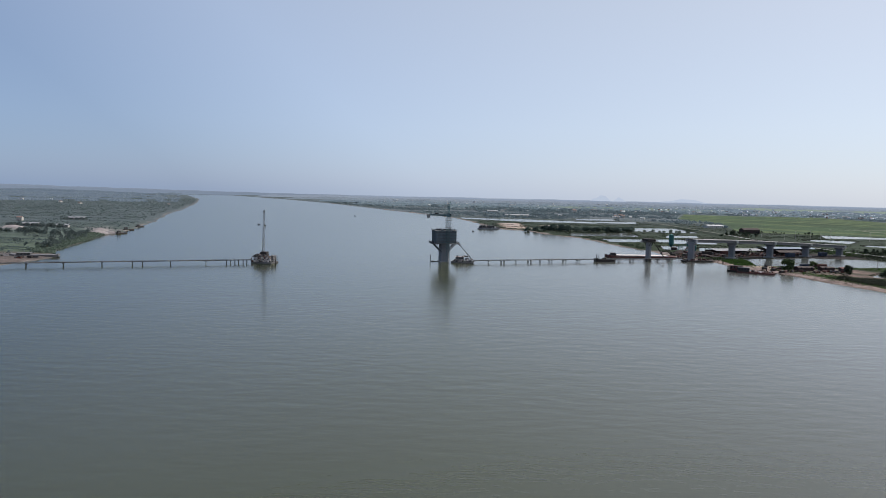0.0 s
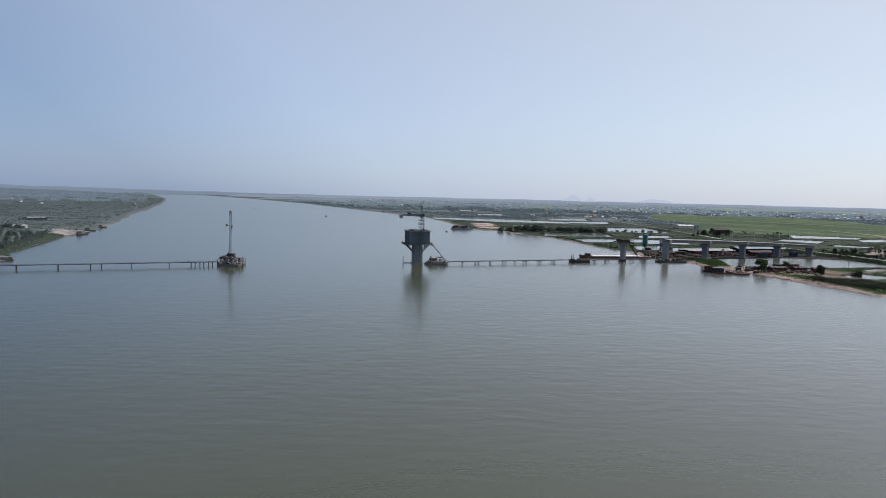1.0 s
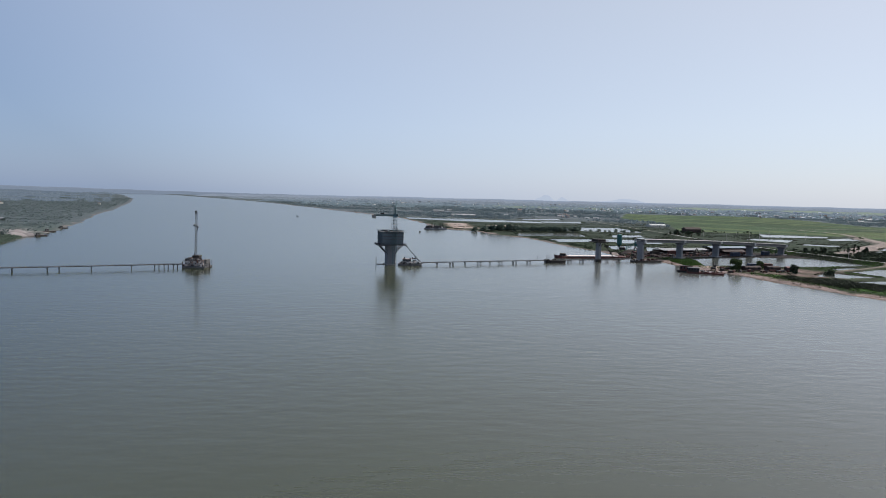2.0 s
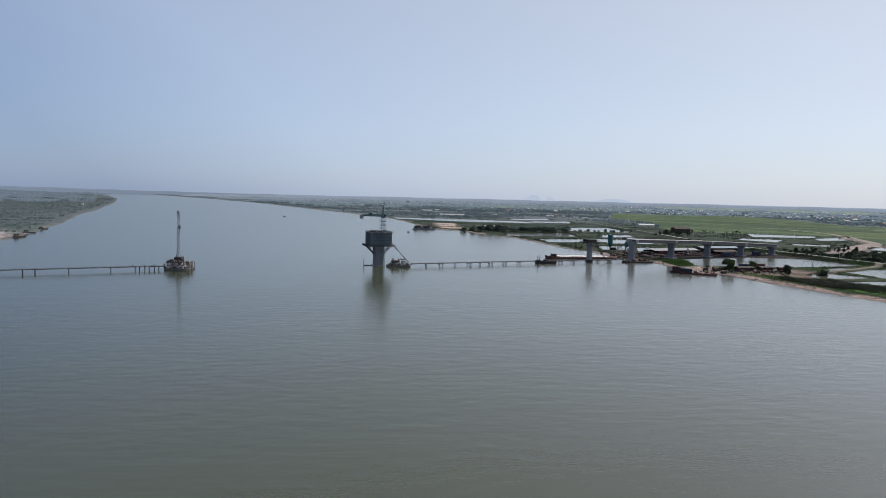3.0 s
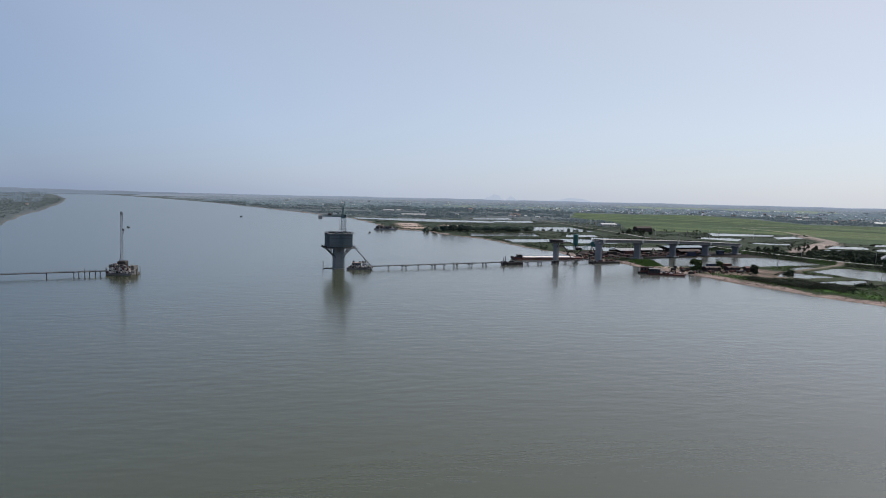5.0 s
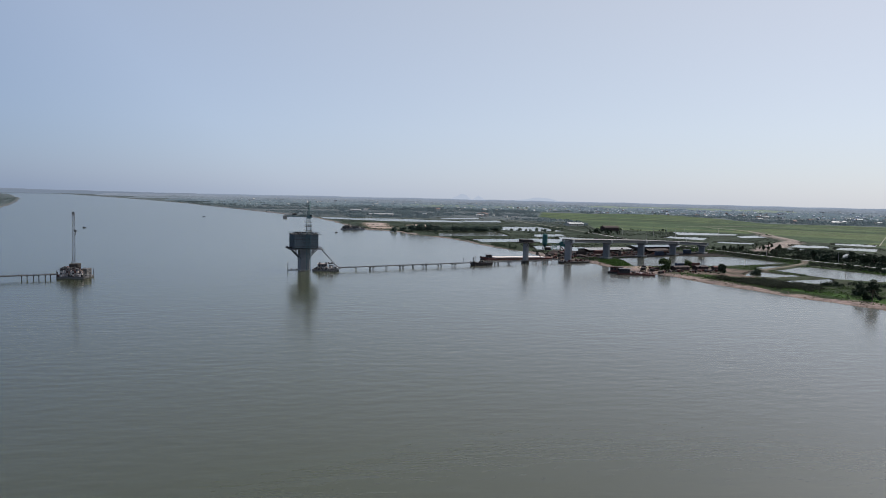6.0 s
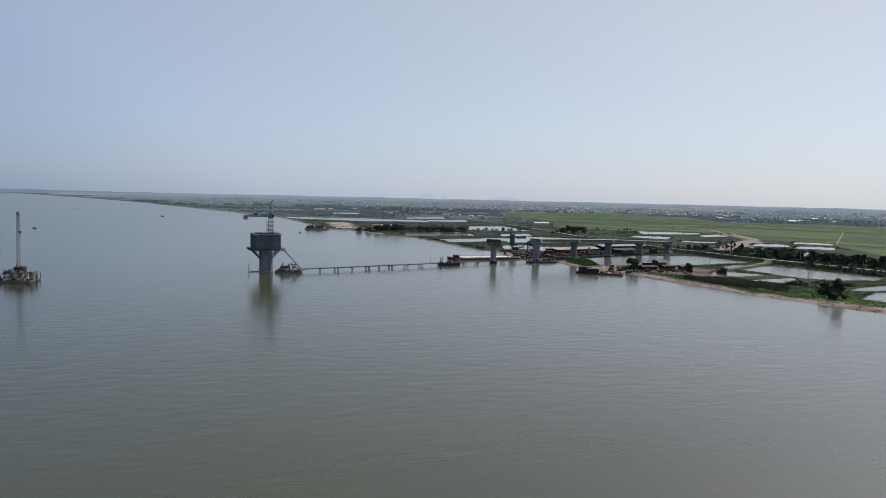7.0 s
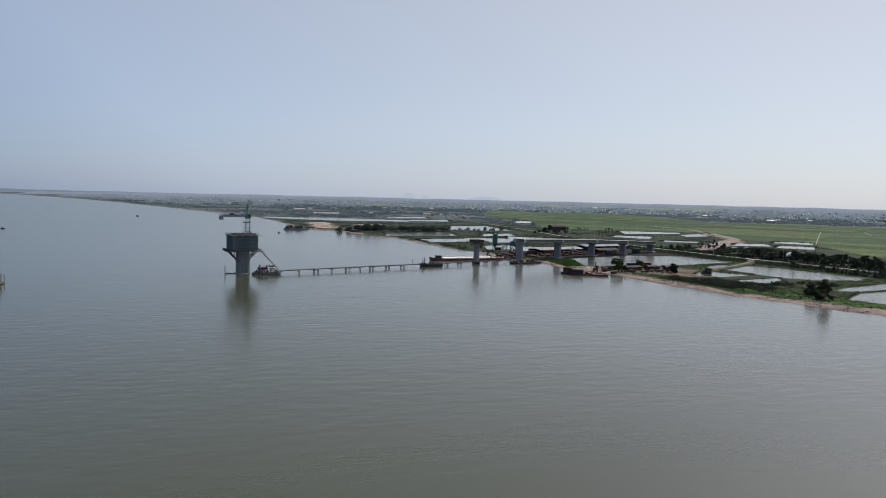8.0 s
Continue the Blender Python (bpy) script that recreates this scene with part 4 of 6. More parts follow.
def tower_crane():
    x, y = -0.75, 354.6
    t = thing("tower_crane", pose(x, y, 0), "slim green-grey lattice tower crane standing beside the pier", "crane")
    bm = bmesh.new()
    lattice(bm, (0, 0, -2.5), (0, 0, 25.2), 1.9, 1.9, 0.17, 0.09, 16)
    part("mast", bm, M_CRANE, t)
    bm = bmesh.new()
    block(bm, (-1.0, -1.0, 25.0), (1.0, 1.0, 25.6), 0.08)
    bar(bm, (0, 0, 25.5), (0, 0, 26.2), 0.9, 0.8, 12)
    part("slewing_ring", bm, M_CRANE, t)
    for z in (19.4, 21.2, 23.2):
        bm = bmesh.new()
        block(bm, (-1.9, -1.5, z), (1.6, 1.5, z + 0.14))
        deck = part("access_platform", bm, M_STEEL, t)
        guard_rail(deck, [(-1.8, 1.4), (-1.8, -1.4), (1.5, -1.4), (1.5, 1.4)], z + 0.14, 1.0, 1.2)
    bm = bmesh.new()
    block(bm, (0.3, -1.4, 25.3), (1.5, 0.0, 27.0), 0.12)
    cab = part("cab", bm, M_CRANE, t)
    bm = bmesh.new()
    block(bm, (0.5, -1.43, 26.0), (1.4, -1.39, 26.8))
    part("pane", bm, M_GLASS, cab)
    bm = bmesh.new()
    lattice(bm, (0.4, 0, 26.2), (-10.8, 0.8, 26.2), 1.0, 0.7, 0.24, 0.14, 9)
    block(bm, (-10.8, -0.2, 26.0), (0.2, 1.0, 26.25))
    jib = part("counter_jib", bm, M_CRANE, t)
    bm = bmesh.new()
    block(bm, (-11.9, -0.3, 24.4), (-10.0, 1.9, 26.3), 0.06)
    part("counterweight", bm, M_OLD_CONCRETE, jib)
    bm = bmesh.new()
    block(bm, (-7.5, -0.1, 26.65), (-5.6, 1.1, 27.3), 0.06)
    part("winch", bm, M_STEEL, jib)
    bm = bmesh.new()
    lattice(bm, (0, 0.5, 26.3), (0.7, 15.5, 33.3), 0.9, 0.4, 0.13, 0.07, 14)
    part("luffing_boom", bm, M_CRANE, t)
    bm = bmesh.new()
    bar(bm, (-0.5, -0.4, 26.2), (-0.3, -1.8, 31.2), 0.2)
    bar(bm, (0.5, -0.4, 26.2), (0.0, -1.8, 31.2), 0.2)
    bar(bm, (0, 0, 26.2), (-0.1, -1.8, 31.2), 0.14)
    part("a_frame", bm, M_CRANE, t)
    bm = bmesh.new()
    bar(bm, (-0.1, -1.8, 31.2), (-10.2, 0.7, 26.7), 0.05)
    bar(bm, (-0.1, -1.8, 31.2), (0.7, 15.3, 33.3), 0.05)
    part("pendant_line", bm, M_STEEL, t)
    for z in (8.5, 16.0):
        bm = bmesh.new()
        bar(bm, (-0.6, 0.6, z), (-2.2, 3.4, z), 0.2)
        bar(bm, (0.6, 0.6, z), (0.2, 4.0, z), 0.2)
        part("tie", bm, M_CRANE, t)
    return t


tower_crane()


def approach_pier(s, z0, z_top, cap_label, name="approach_pier", thick=1.7, wide=4.3, cap=6.2, group="approach piers"):
    t = thing(name, on_land(s), cap_label, "bridge pier", group)
    bm = bmesh.new()
    block(bm, (-thick / 2, -wide / 2, z0 - 1.5), (thick / 2, wide / 2, z_top - 1.3), 0.18)
    part("column", bm, M_CONCRETE, t)
    bm = bmesh.new()
    lo, hi = [], []
    for sx, sy in ((-1, -1), (1, -1), (1, 1), (-1, 1)):
        lo.append(bm.verts.new((sx * (thick / 2 + 0.1), sy * wide / 2, z_top - 1.3)))
        hi.append(bm.verts.new((sx * (thick / 2 + 0.25), sy * cap / 2, z_top - 0.8)))
    top = [bm.verts.new((v.co.x, v.co.y, z_top)) for v in hi]
    for ring_a, ring_b in ((lo, hi), (hi, top)):
        for k in range(4):
            bm.faces.new((ring_a[k], ring_a[(k + 1) % 4], ring_b[(k + 1) % 4], ring_b[k]))
    bm.faces.new(lo[::-1])
    bm.faces.new(top)
    part("pier_cap", bm, M_CONCRETE, t)
    bm = bmesh.new()
    block(bm, (-thick / 2 - 1.2, -wide / 2 - 1.2, z0 - 1.4), (thick / 2 + 1.2, wide / 2 + 1.2, z0 + 0.25), 0.08)
    part("footing", bm, M_OLD_CONCRETE, t)
    return t


SPANS = [LAND_SPAN * k for k in range(5)]
SEATS = [11.6, 10.8, 9.7, 8.3, 6.7]  # pier cap tops, falling towards the land
BASES = [0.6, 1.6, 1.6, 1.6, 1.6]
for s, seat, base in zip(SPANS, SEATS, BASES):
    p = approach_pier(s, base, seat, "grey concrete approach pier with a hammerhead cap carrying girders")
    for side in (-1, 1):
        bm = bmesh.new()
        block(bm, (-0.9, side * 4.3 - 0.02, seat + 0.2), (0.9, side * 4.3 + 0.4, seat + 1.9), 0.04)
        part("shear_block", bm, M_BLOCK, p, "pale concrete end block on the cap")
    if s == SPANS[0]:
        for x, y in ((-0.7, -3.0), (0.6, -1.0), (-0.5, 1.6), (0.7, 3.2), (-0.8, 0.2)):
            bm = bmesh.new()
            block(bm, (x - 0.35, y - 0.5, seat), (x + 0.35, y + 0.5, seat + 0.9 + 0.3 * math.sin(y * 9)), 0.05)
            part("bearing_plinth", bm, M_GIRDER, p)


def girder_mesh(length):
    """A precast I-girder, 1.65 m deep, along x."""
    half = [(-0.33, 0), (0.33, 0), (0.33, 0.22), (0.11, 0.42), (0.11, 1.25), (0.42, 1.45), (0.42, 1.65), (-0.42, 1.65), (-0.42, 1.45), (-0.11, 1.25), (-0.11, 0.42), (-0.33, 0.22)]
    bm = bmesh.new()
    ends = [[bm.verts.new((x, y, z)) for y, z in half] for x in (-length / 2, length / 2)]
    n = len(half)
    for k in range(n):
        bm.faces.new((ends[0][k], ends[1][k], ends[1][(k + 1) % n], ends[0][(k + 1) % n]))
    bm.faces.new(ends[0][::-1])
    bm.faces.new(ends[1])
    bmesh.ops.recalc_face_normals(bm, faces=bm.faces)
    return bm


FIRST_GIRDER = None
for (s0, z0), (s1, z1) in zip(zip(SPANS, SEATS), zip(SPANS[1:], SEATS[1:])):
    tilt = math.degrees(math.atan2(z0 - z1, s1 - s0))
    span = thing("bridge_span", on_land((s0 + s1) / 2, (z0 + z1) / 2 + 0.12) @ pose(0, 0, 0, 0, tilt, 0), "precast concrete girder span with a raw slab on top", "bridge span", "approach spans")
    for k in range(5):
        g = part("girder", girder_mesh(32.6), M_GIRDER, span)
        g.location = (0, -3.4 + 1.7 * k, 0)
    for x in (-15.6, -5.2, 5.2, 15.6):
        bm = bmesh.new()
        block(bm, (x - 0.12, -3.3, 0.35), (x + 0.12, 3.3, 1.3))
        part("diaphragm", bm, M_GIRDER, span)
    bm = bmesh.new()
    block(bm, (-16.5, -4.3, 1.652), (16.5, 4.3, 1.86), 0.02)
    slab = part("deck_slab", bm, M_OLD_CONCRETE, span, "pale raw concrete deck slab")
    for side in (-1, 1):
        for i in range(11):
            bm = bmesh.new()
            x = -15.5 + 3.1 * i
            bar(bm, (x, side * 4.2, 1.86), (x, side * 4.2, 2.75), 0.06)
            part("stanchion", bm, M_STEEL, slab)


def scaffold_pier():
    """The slim pier at the bank's edge, its cap still in dark scaffolding."""
    s = 129.3
    t = thing("scaffolded_pier", on_axis(s, -2.4), "slim concrete pier in the water with dark scaffolded cap", "bridge pier")
    bm = bmesh.new()
    block(bm, (-1.0, -1.7, -3), (1.0, 1.7, 11.6), 0.25)
    part("column", bm, M_CONCRETE, t)
    bm = bmesh.new()
    block(bm, (-1.25, -1.95, -3), (1.25, 1.95, 1.2), 0.1)
    part("dark_collar", bm, M_STEEL, t, "dark tide-stained steel collar")
    bm = bmesh.new()
    block(bm, (-4.3, -4.2, 11.5), (4.3, 4.2, 11.9), 0.04)
    low = part("platform", bm, M_STEEL, t)
    guard_rail(low, [(-4.2, 4.1), (-4.2, -4.1), (4.2, -4.1), (4.2, 4.1)], 11.9, 1.0, 1.3)
    bm = bmesh.new()
    block(bm, (-2.8, -3.2, 12.0), (2.6, 3.2, 13.4), 0.05)
    part("cap_formwork", bm, M_STEEL, t)
    for side in (-1, 1):
        for x in (-0.8, 0.8):
            bm = bmesh.new()
            bar(bm, (x, side * 1.6, 9.0), (x, side * 3.6, 11.5), 0.22)
            part("bracket", bm, M_STEEL, t)
    rnd = random.Random(8)
    for _ in range(14):
        bm = bmesh.new()
        x, y = rnd.uniform(-1.1, 1.1), rnd.uniform(-3, 3)
        bar(bm, (x, y, 13.1), (x + rnd.uniform(-0.2, 0.2), y + rnd.uniform(-0.3, 0.3), 13.6 + rnd.random() * 0.7), 0.06)
        part("starter_bar", bm, M_STEEL, t)
    st = thing("access_ladder", on_axis(s, -2.4), "steep dark lattice access ladder leaning on a pier cap", "ladder")
    bm = bmesh.new()
    lattice(bm, (9.4, -3.2, 1.65), (2.1, -1.5, 12.0), 0.45, 0.45, 0.08, 0.06, 12)
    part("lattice", bm, M_STEEL, st)


# ---- temporary trestles ----
def trestle(name, start, end, bents, deck_z, wide, label, extra=()):
    """A timber and steel access trestle; bents are distances from start, True for a double bent."""
    a, b = Vector(start), Vector(end)
    long, turn = (b - a).length, math.degrees(math.atan2(b.y - a.y, b.x - a.x))
    t = thing(name, pose(a.x, a.y, 0, 0, 0, turn), label, "trestle")
    n = max(1, int(round(long / 6)))
    for i in range(n):
        bm = bmesh.new()
        x0, x1 = long * i / n + 0.02, long * (i + 1) / n - 0.02
        block(bm, (x0, -wide / 2, deck_z - 0.12), (x1, wide / 2, deck_z + 0.02 * math.sin(i * 3.7)))
        part("deck_panel", bm, M_TIMBER, t)
    for side in (-1, 1):
        bm = bmesh.new()
        block(bm, (0, side * wide * 0.36 - 0.12, deck_z - 0.26), (long, side * wide * 0.36 + 0.12, deck_z - 0.125))
        part("stringer", bm, M_GREY_STEEL, t)
    for s, double in bents:
        bent = [s - 0.9, s + 0.9] if double else [s]
        for x in bent:
            for side in (-1, 1):
                bm = bmesh.new()
                bar(bm, (x, side * wide * 0.38, -3), (x, side * wide * 0.38, deck_z - 0.8), 0.16, 0.16, 8)
                part("pile", bm, M_GREY_STEEL, t)
            bm = bmesh.new()
            block(bm, (x - 0.2, -wide * 0.48, deck_z - 0.8), (x + 0.2, wide * 0.48, deck_z - 0.47))
            part("pile_cap", bm, M_GREY_STEEL, t)
    for s, high in extra:
        bm = bmesh.new()
        bar(bm, (s, -wide * 0.3, deck_z - 0.1), (s, -wide * 0.3, deck_z + high), 0.15)
        part("lamp_post", bm, M_GREY_STEEL, t)
    for side in (-1, 1):
        bm = bmesh.new()
        bar(bm, (0, side * wide * 0.46, deck_z + 0.16), (long, side * wide * 0.46, deck_z + 0.16), 0.07)
        part("kerb_pipe", bm, M_GREY_STEEL, t)
        for i in range(int(long / 6)):
            bm = bmesh.new()
            bar(bm, (3 + 6 * i, side * wide * 0.46, deck_z - 0.05), (3 + 6 * i, side * wide * 0.46, deck_z + 0.16), 0.06)
            part("kerb_post", bm, M_GREY_STEEL, t)
    return t


scaffold_pier()
trestle("access_trestle", (13.3, 356.2), (143, 400.3), [(9, False), (17.5, True), (25.5, False), (34, True), (40.5, False), (47, True), (56, True), (65, True), (76, False), (92.5, True), (101, True), (110, False), (119, True), (127, True)],
        1.65, 1.7, "long low grey access trestle on paired steel piles", [(38, 0.9), (43, 1.2), (45.5, 0.8), (48, 1.1), (52, 0.8), (70.5, 2.9)])
trestle("jetty_trestle", (-222, 282.5), (-100.5, 330.3), [(4, True), (17, False), (31, False), (46, False), (62, False), (75, False), (79.5, False), (92, False), (108.3, False), (119, True), (123, True), (127, True)],
        1.8, 2.2, "long straight grey access trestle on single steel bents", [(112, 1.0), (117, 1.2), (122, 1.1), (126, 1.0)])


# ---- floating plant ----
def hull_mesh(length, wide, high, rake=1.5, sheer=0.0):
    """A flat barge hull with raked ends, along x, bottom at -0.6."""
    bm = bmesh.new()
    rings = []
    for x, zb, zt in ((-length / 2, high * 0.35, high + sheer), (-length / 2 + rake, -0.6, high + sheer * 0.4), (-length / 2 + rake * 3, -0.6, high),
                      (length / 2 - rake * 2, -0.6, high), (length / 2 - rake, -0.6, high), (length / 2, high * 0.35, high + sheer * 0.3)):
        w = wide / 2 * (0.86 if abs(x) > length / 2 - 0.1 else 1)
        rings.append([bm.verts.new(c) for c in ((x, -w, zb), (x, w, zb), (x, w, zt), (x, -w, zt))])
    for p, q in zip(rings, rings[1:]):
        for k in range(4):
            bm.faces.new((p[k], q[k], q[(k + 1) % 4], p[(k + 1) % 4]))
    bm.faces.new(rings[0])
    bm.faces.new(rings[-1][::-1])
    bmesh.ops.recalc_face_normals(bm, faces=bm.faces)
    return bm


def cabin(parent, x, y, z, lx, ly, h, wall, roof, name="deckhouse"):
    bm = bmesh.new()
    block(bm, (x - lx / 2, y - ly / 2, z), (x + lx / 2, y + ly / 2, z + h), 0.04)
    body = part(name, bm, wall, parent)
    bm = bmesh.new()
    block(bm, (x - lx / 2 - 0.25, y - ly / 2 - 0.25, z + h), (x + lx / 2 + 0.25, y + ly / 2 + 0.25, z + h + 0.15), 0.03)
    part("roof", bm, roof, body)
    for i in range(max(1, int(lx / 1.3))):
        bm = bmesh.new()
        wx = x - lx / 2 + (i + 0.5) * lx / max(1, int(lx / 1.3))
        block(bm, (wx - 0.35, y - ly / 2 - 0.04, z + h * 0.45), (wx + 0.35, y - ly / 2 + 0.02, z + h * 0.85))
        part("pane", bm, M_GLASS, body)
    return body


def work_barge():
    t = thing("work_barge", pose(7.4, 356.3, 0, 0, 0, -3), "low grey work barge heaped with pale gear beside pier", "barge")
    part("hull", hull_mesh(12.5, 5.0, 0.55, 1.8, 0.5), M_GREY_STEEL, t)
    cabin(t, -1.6, 0.6, 0.7, 4.4, 2.6, 2.5, M_HULL, M_CAGE)
    cabin(t, 2.4, 0.9, 0.7, 2.0, 1.6, 2.0, M_PALE, M_GREY_STEEL, "gear_locker")
    clutter(t, random.Random(21), (-5.0, -1.9, 5.6, 1.9, 0.7), 44, [M_PALE, M_GREY_STEEL, M_CAGE, M_TIMBER, M_OLD_CONCRETE, M_STEEL], 0.7, 1.1)
    clutter(t, random.Random(23), (-3.4, -0.4, 3.2, 1.6, 3.3), 9, [M_CAGE, M_GREY_STEEL, M_TIMBER, M_STEEL], 0.5, 0.7)
    clutter(t, random.Random(22), (-4.6, -1.8, 4.6, -0.2, 1.3), 34, [M_PALE, M_CAGE, M_HATCH, M_OLD_CONCRETE, M_STEEL], 0.5, 1.0)
    bm = bmesh.new()
    lattice(bm, (1.5, -0.4, 1.4), (5.0, -0.9, 2.6), 0.6, 0.5, 0.1, 0.06, 5)
    part("lattice_section", bm, M_PALE, t)
    for x in (1.4, 2.6, 3.6, 4.6, 5.6):
        bm = bmesh.new()
        bar(bm, (x, -2.75, -3), (x, -2.75, 1.3), 0.13, 0.13, 8)
        part("fender_pile", bm, M_GREY_STEEL, t)
    g = thing("gangway", pose(*MAIN, 0, 0, 0, AXIS), "long inclined steel gangway from pier platform to barge", "gangway")
    bm = bmesh.new()
    lattice(bm, (7.2, -4.6, 10.2), (14.0, -8.3, 1.9), 0.4, 0.45, 0.09, 0.06, 14)
    part("lattice", bm, M_GREY_STEEL, g)
    bm = bmesh.new()
    block(bm, (5.6, -6.2, 10.1), (8.3, -5.45, 10.3))
    part("landing", bm, M_GREY_STEEL, g)


work_barge()


def mooring_posts():
    for x, y, high in ((-10.4, 359.4, 3.5), (-8.9, 361.5, 0.5), (-6.6, 360.6, 0.4), (91.0, 395.5, 3.4), (-101.6, 332.9, 2.2), (-88.3, 329.6, 2.6)):
        t = thing("mooring_pile", pose(x, y, 0), "dark steel mooring pile standing in the river", "pile", "mooring piles")
        bm = bmesh.new()
        bar(bm, (0, 0, -3), (0, 0, high), 0.19, 0.17, 10)
        part("shaft", bm, M_STEEL, t)
        bm = bmesh.new()
        bar(bm, (0, 0, high), (0, 0, high + 0.12), 0.24, 0.24, 10)
        part("cap", bm, M_RUST, t)
    t = thing("floating_pipe", pose(-10.2, 359.5, 0, 0, 0, AXIS - 14), "thin dark hose floating at the waterline", "hose")
    bm = bmesh.new()
    bar(bm, (0, 0, 0.12), (6.0, 0.2, 0.12), 0.12, 0.12, 8)
    part("hose", bm, M_STEEL, t)


mooring_posts()


def dark_pontoon():
    t = thing("dark_pontoon", pose(91.4, 382.6, 0, 0, 0, AXIS - 6), "dark steel pontoon with tarred gear moored at the trestle", "boat")
    part("hull", hull_mesh(12.0, 4.2, 1.5, 1.0, 0.5), M_STEEL, t)
    clutter(t, random.Random(31), (-4.8, -1.5, 4.8, 1.5, 1.5), 22, [M_STEEL, M_STEEL, M_TIMBER, M_FORM], 0.9, 0.8)
    bm = bmesh.new()
    bar(bm, (-5.6, -1.2, 1.5), (-5.6, -1.2, 4.6), 0.3)
    part("mast", bm, M_STEEL, t)
    for x in (-5.0, -3.6, 2.0):
        bm = bmesh.new()
        bar(bm, (x, -2.3, -3), (x, -2.3, 0.9), 0.22, 0.22, 8)
        part("fender_pile", bm, M_STEEL, t)


dark_pontoon()


def cargo_barge():
    t = thing("cargo_barge", pose(122.5, 417.5, 0, 0, 0, 7), "long rust-red cargo barge with pale sand-coloured hatch covers", "barge")
    part("hull", hull_mesh(45, 8.0, 0.85, 2.2, 0.9), M_RUST, t, "rust-red steel hull")
    for i in range(12):
        bm = bmesh.new()
        x = -15.5 + 2.75 * i
        block(bm, (x, -3.1, 0.85), (x + 2.68, 3.1, 1.5 + 0.05 * math.sin(i * 5)), 0.08)
        part("hatch_cover", bm, M_HATCH, t, "pale pinkish hatch cover")
    cabin(t, -18.2, 0, 0.9, 2.6, 3.6, 1.7, M_STEEL, M_STEEL, "wheelhouse")
    clutter(t, random.Random(41), (-21.0, -2.5, -16.5, 2.5, 1.0), 8, [M_STEEL, M_RUST], 0.7, 0.8)
    for side in (-1, 1):
        bm = bmesh.new()
        bar(bm, (-16, side * 3.85, 0.92), (20, side * 3.85, 0.92), 0.16)
        part("gunwale", bm, M_STEEL, t)


cargo_barge()


def crane_platform():
    t = thing("crane_platform", pose(-94.8, 332.8, 0, 0, 0, -9), "floating steel work platform crowded with rusty and pale gear", "platform")
    part("hull", hull_mesh(11.4, 8.6, 0.75, 0.4, 0.0), M_HULL, t)
    for x, h in ((-4.2, 3.4), (4.2, 3.2)):
        cage = None
        for k in range(5):
            bm = bmesh.new()
            block(bm, (x - 1.1, -1.6, 0.75 + h * k / 5), (x + 1.1, 2.6, 0.65 + h * (k + 1) / 5), 0.03)
            tier = part("cage_tier", bm, M_GREY_STEEL, t, "grey reinforcement cages stacked on deck")
            cage = cage or tier
        for k in range(7):
            bm = bmesh.new()
            bar(bm, (x - 1.0 + k * 0.33, -1.8, 0.75), (x - 1.0 + k * 0.33, -1.8, 1.1 + h + 0.4 * math.sin(k * 7 + x)), 0.08)
            part("upright_bar", bm, M_GREY_STEEL, cage)
    for k, (z, n) in enumerate(((0.75, 36), (1.5, 32), (2.3, 30), (3.1, 24), (3.9, 14))):
        clutter(t, random.Random(51 + k), (-4.9 + 0.2 * k, -3.9 + 0.3 * k, 4.9 - 0.2 * k, -1.2, z), n, [M_PALE, M_HATCH, M_RUST, M_CAGE, M_HATCH, M_PALE, M_STEEL] if k < 3 else [M_STEEL, M_GREY_STEEL, M_RUST, M_GREY_STEEL, M_CAGE], 0.55, 1.0)
    for x in (-5.4, 5.4):
        for y in (-4.1, 4.1):
            bm = bmesh.new()
            bar(bm, (x, y, -3), (x, y, 3.3), 0.2)
            part("spud_pile", bm, M_GREY_STEEL, t)
    c = thing("crawler_crane", pose(-95.6, 334.6, 0.75), "dark crawler crane with tall upright lattice boom", "crane")
    bm = bmesh.new()
    block(bm, (-1.6, -2.0, 0.9), (1.8, 2.0, 4.9), 0.2)
    body = part("machine_house", bm, M_STEEL, c)
    for side in (-1, 1):
        bm = bmesh.new()
        block(bm, (-2.4, side * 1.7 - 0.4, 0), (2.4, side * 1.7 + 0.4, 0.95), 0.3)
        part("track", bm, M_STEEL, c)
    bm = bmesh.new()
    block(bm, (0.6, -2.4, 1.2), (2.0, -1.2, 3.1), 0.1)
    cb = part("cab", bm, M_PALE, body)
    bm = bmesh.new()
    block(bm, (0.8, -2.43, 2.0), (1.8, -2.39, 2.9))
    part("pane", bm, M_GLASS, cb)
    bm = bmesh.new()
    lattice(bm, (-0.4, 0, 1.8), (0.1, -0.6, 24.85), 0.9, 0.75, 0.085, 0.05, 22)
    part("boom", bm, M_CRANE_GREY, c, "pale grey slender lattice boom")
    bm = bmesh.new()
    lattice(bm, (0.1, -0.6, 24.85), (0.05, -0.8, 26.25), 0.75, 0.5, 0.14, 0.1, 2)
    part("boom_head", bm, M_GREY_STEEL, c)
    bm = bmesh.new()
    bar(bm, (0.75, -1.0, 18.9), (0.55, -0.9, 26.1), 0.05)
    part("hoist_line", bm, M_STEEL, c)
    bm = bmesh.new()
    block(bm, (0.3, -1.3, 18.1), (1.35, -0.8, 18.9), 0.12)
    bar(bm, (0.85, -1.05, 16.9), (0.85, -1.05, 17.95), 0.18, 0.12, 8)
    part("hook_block", bm, M_GREY_STEEL, c, "dark steel hook block")
    bm = bmesh.new()
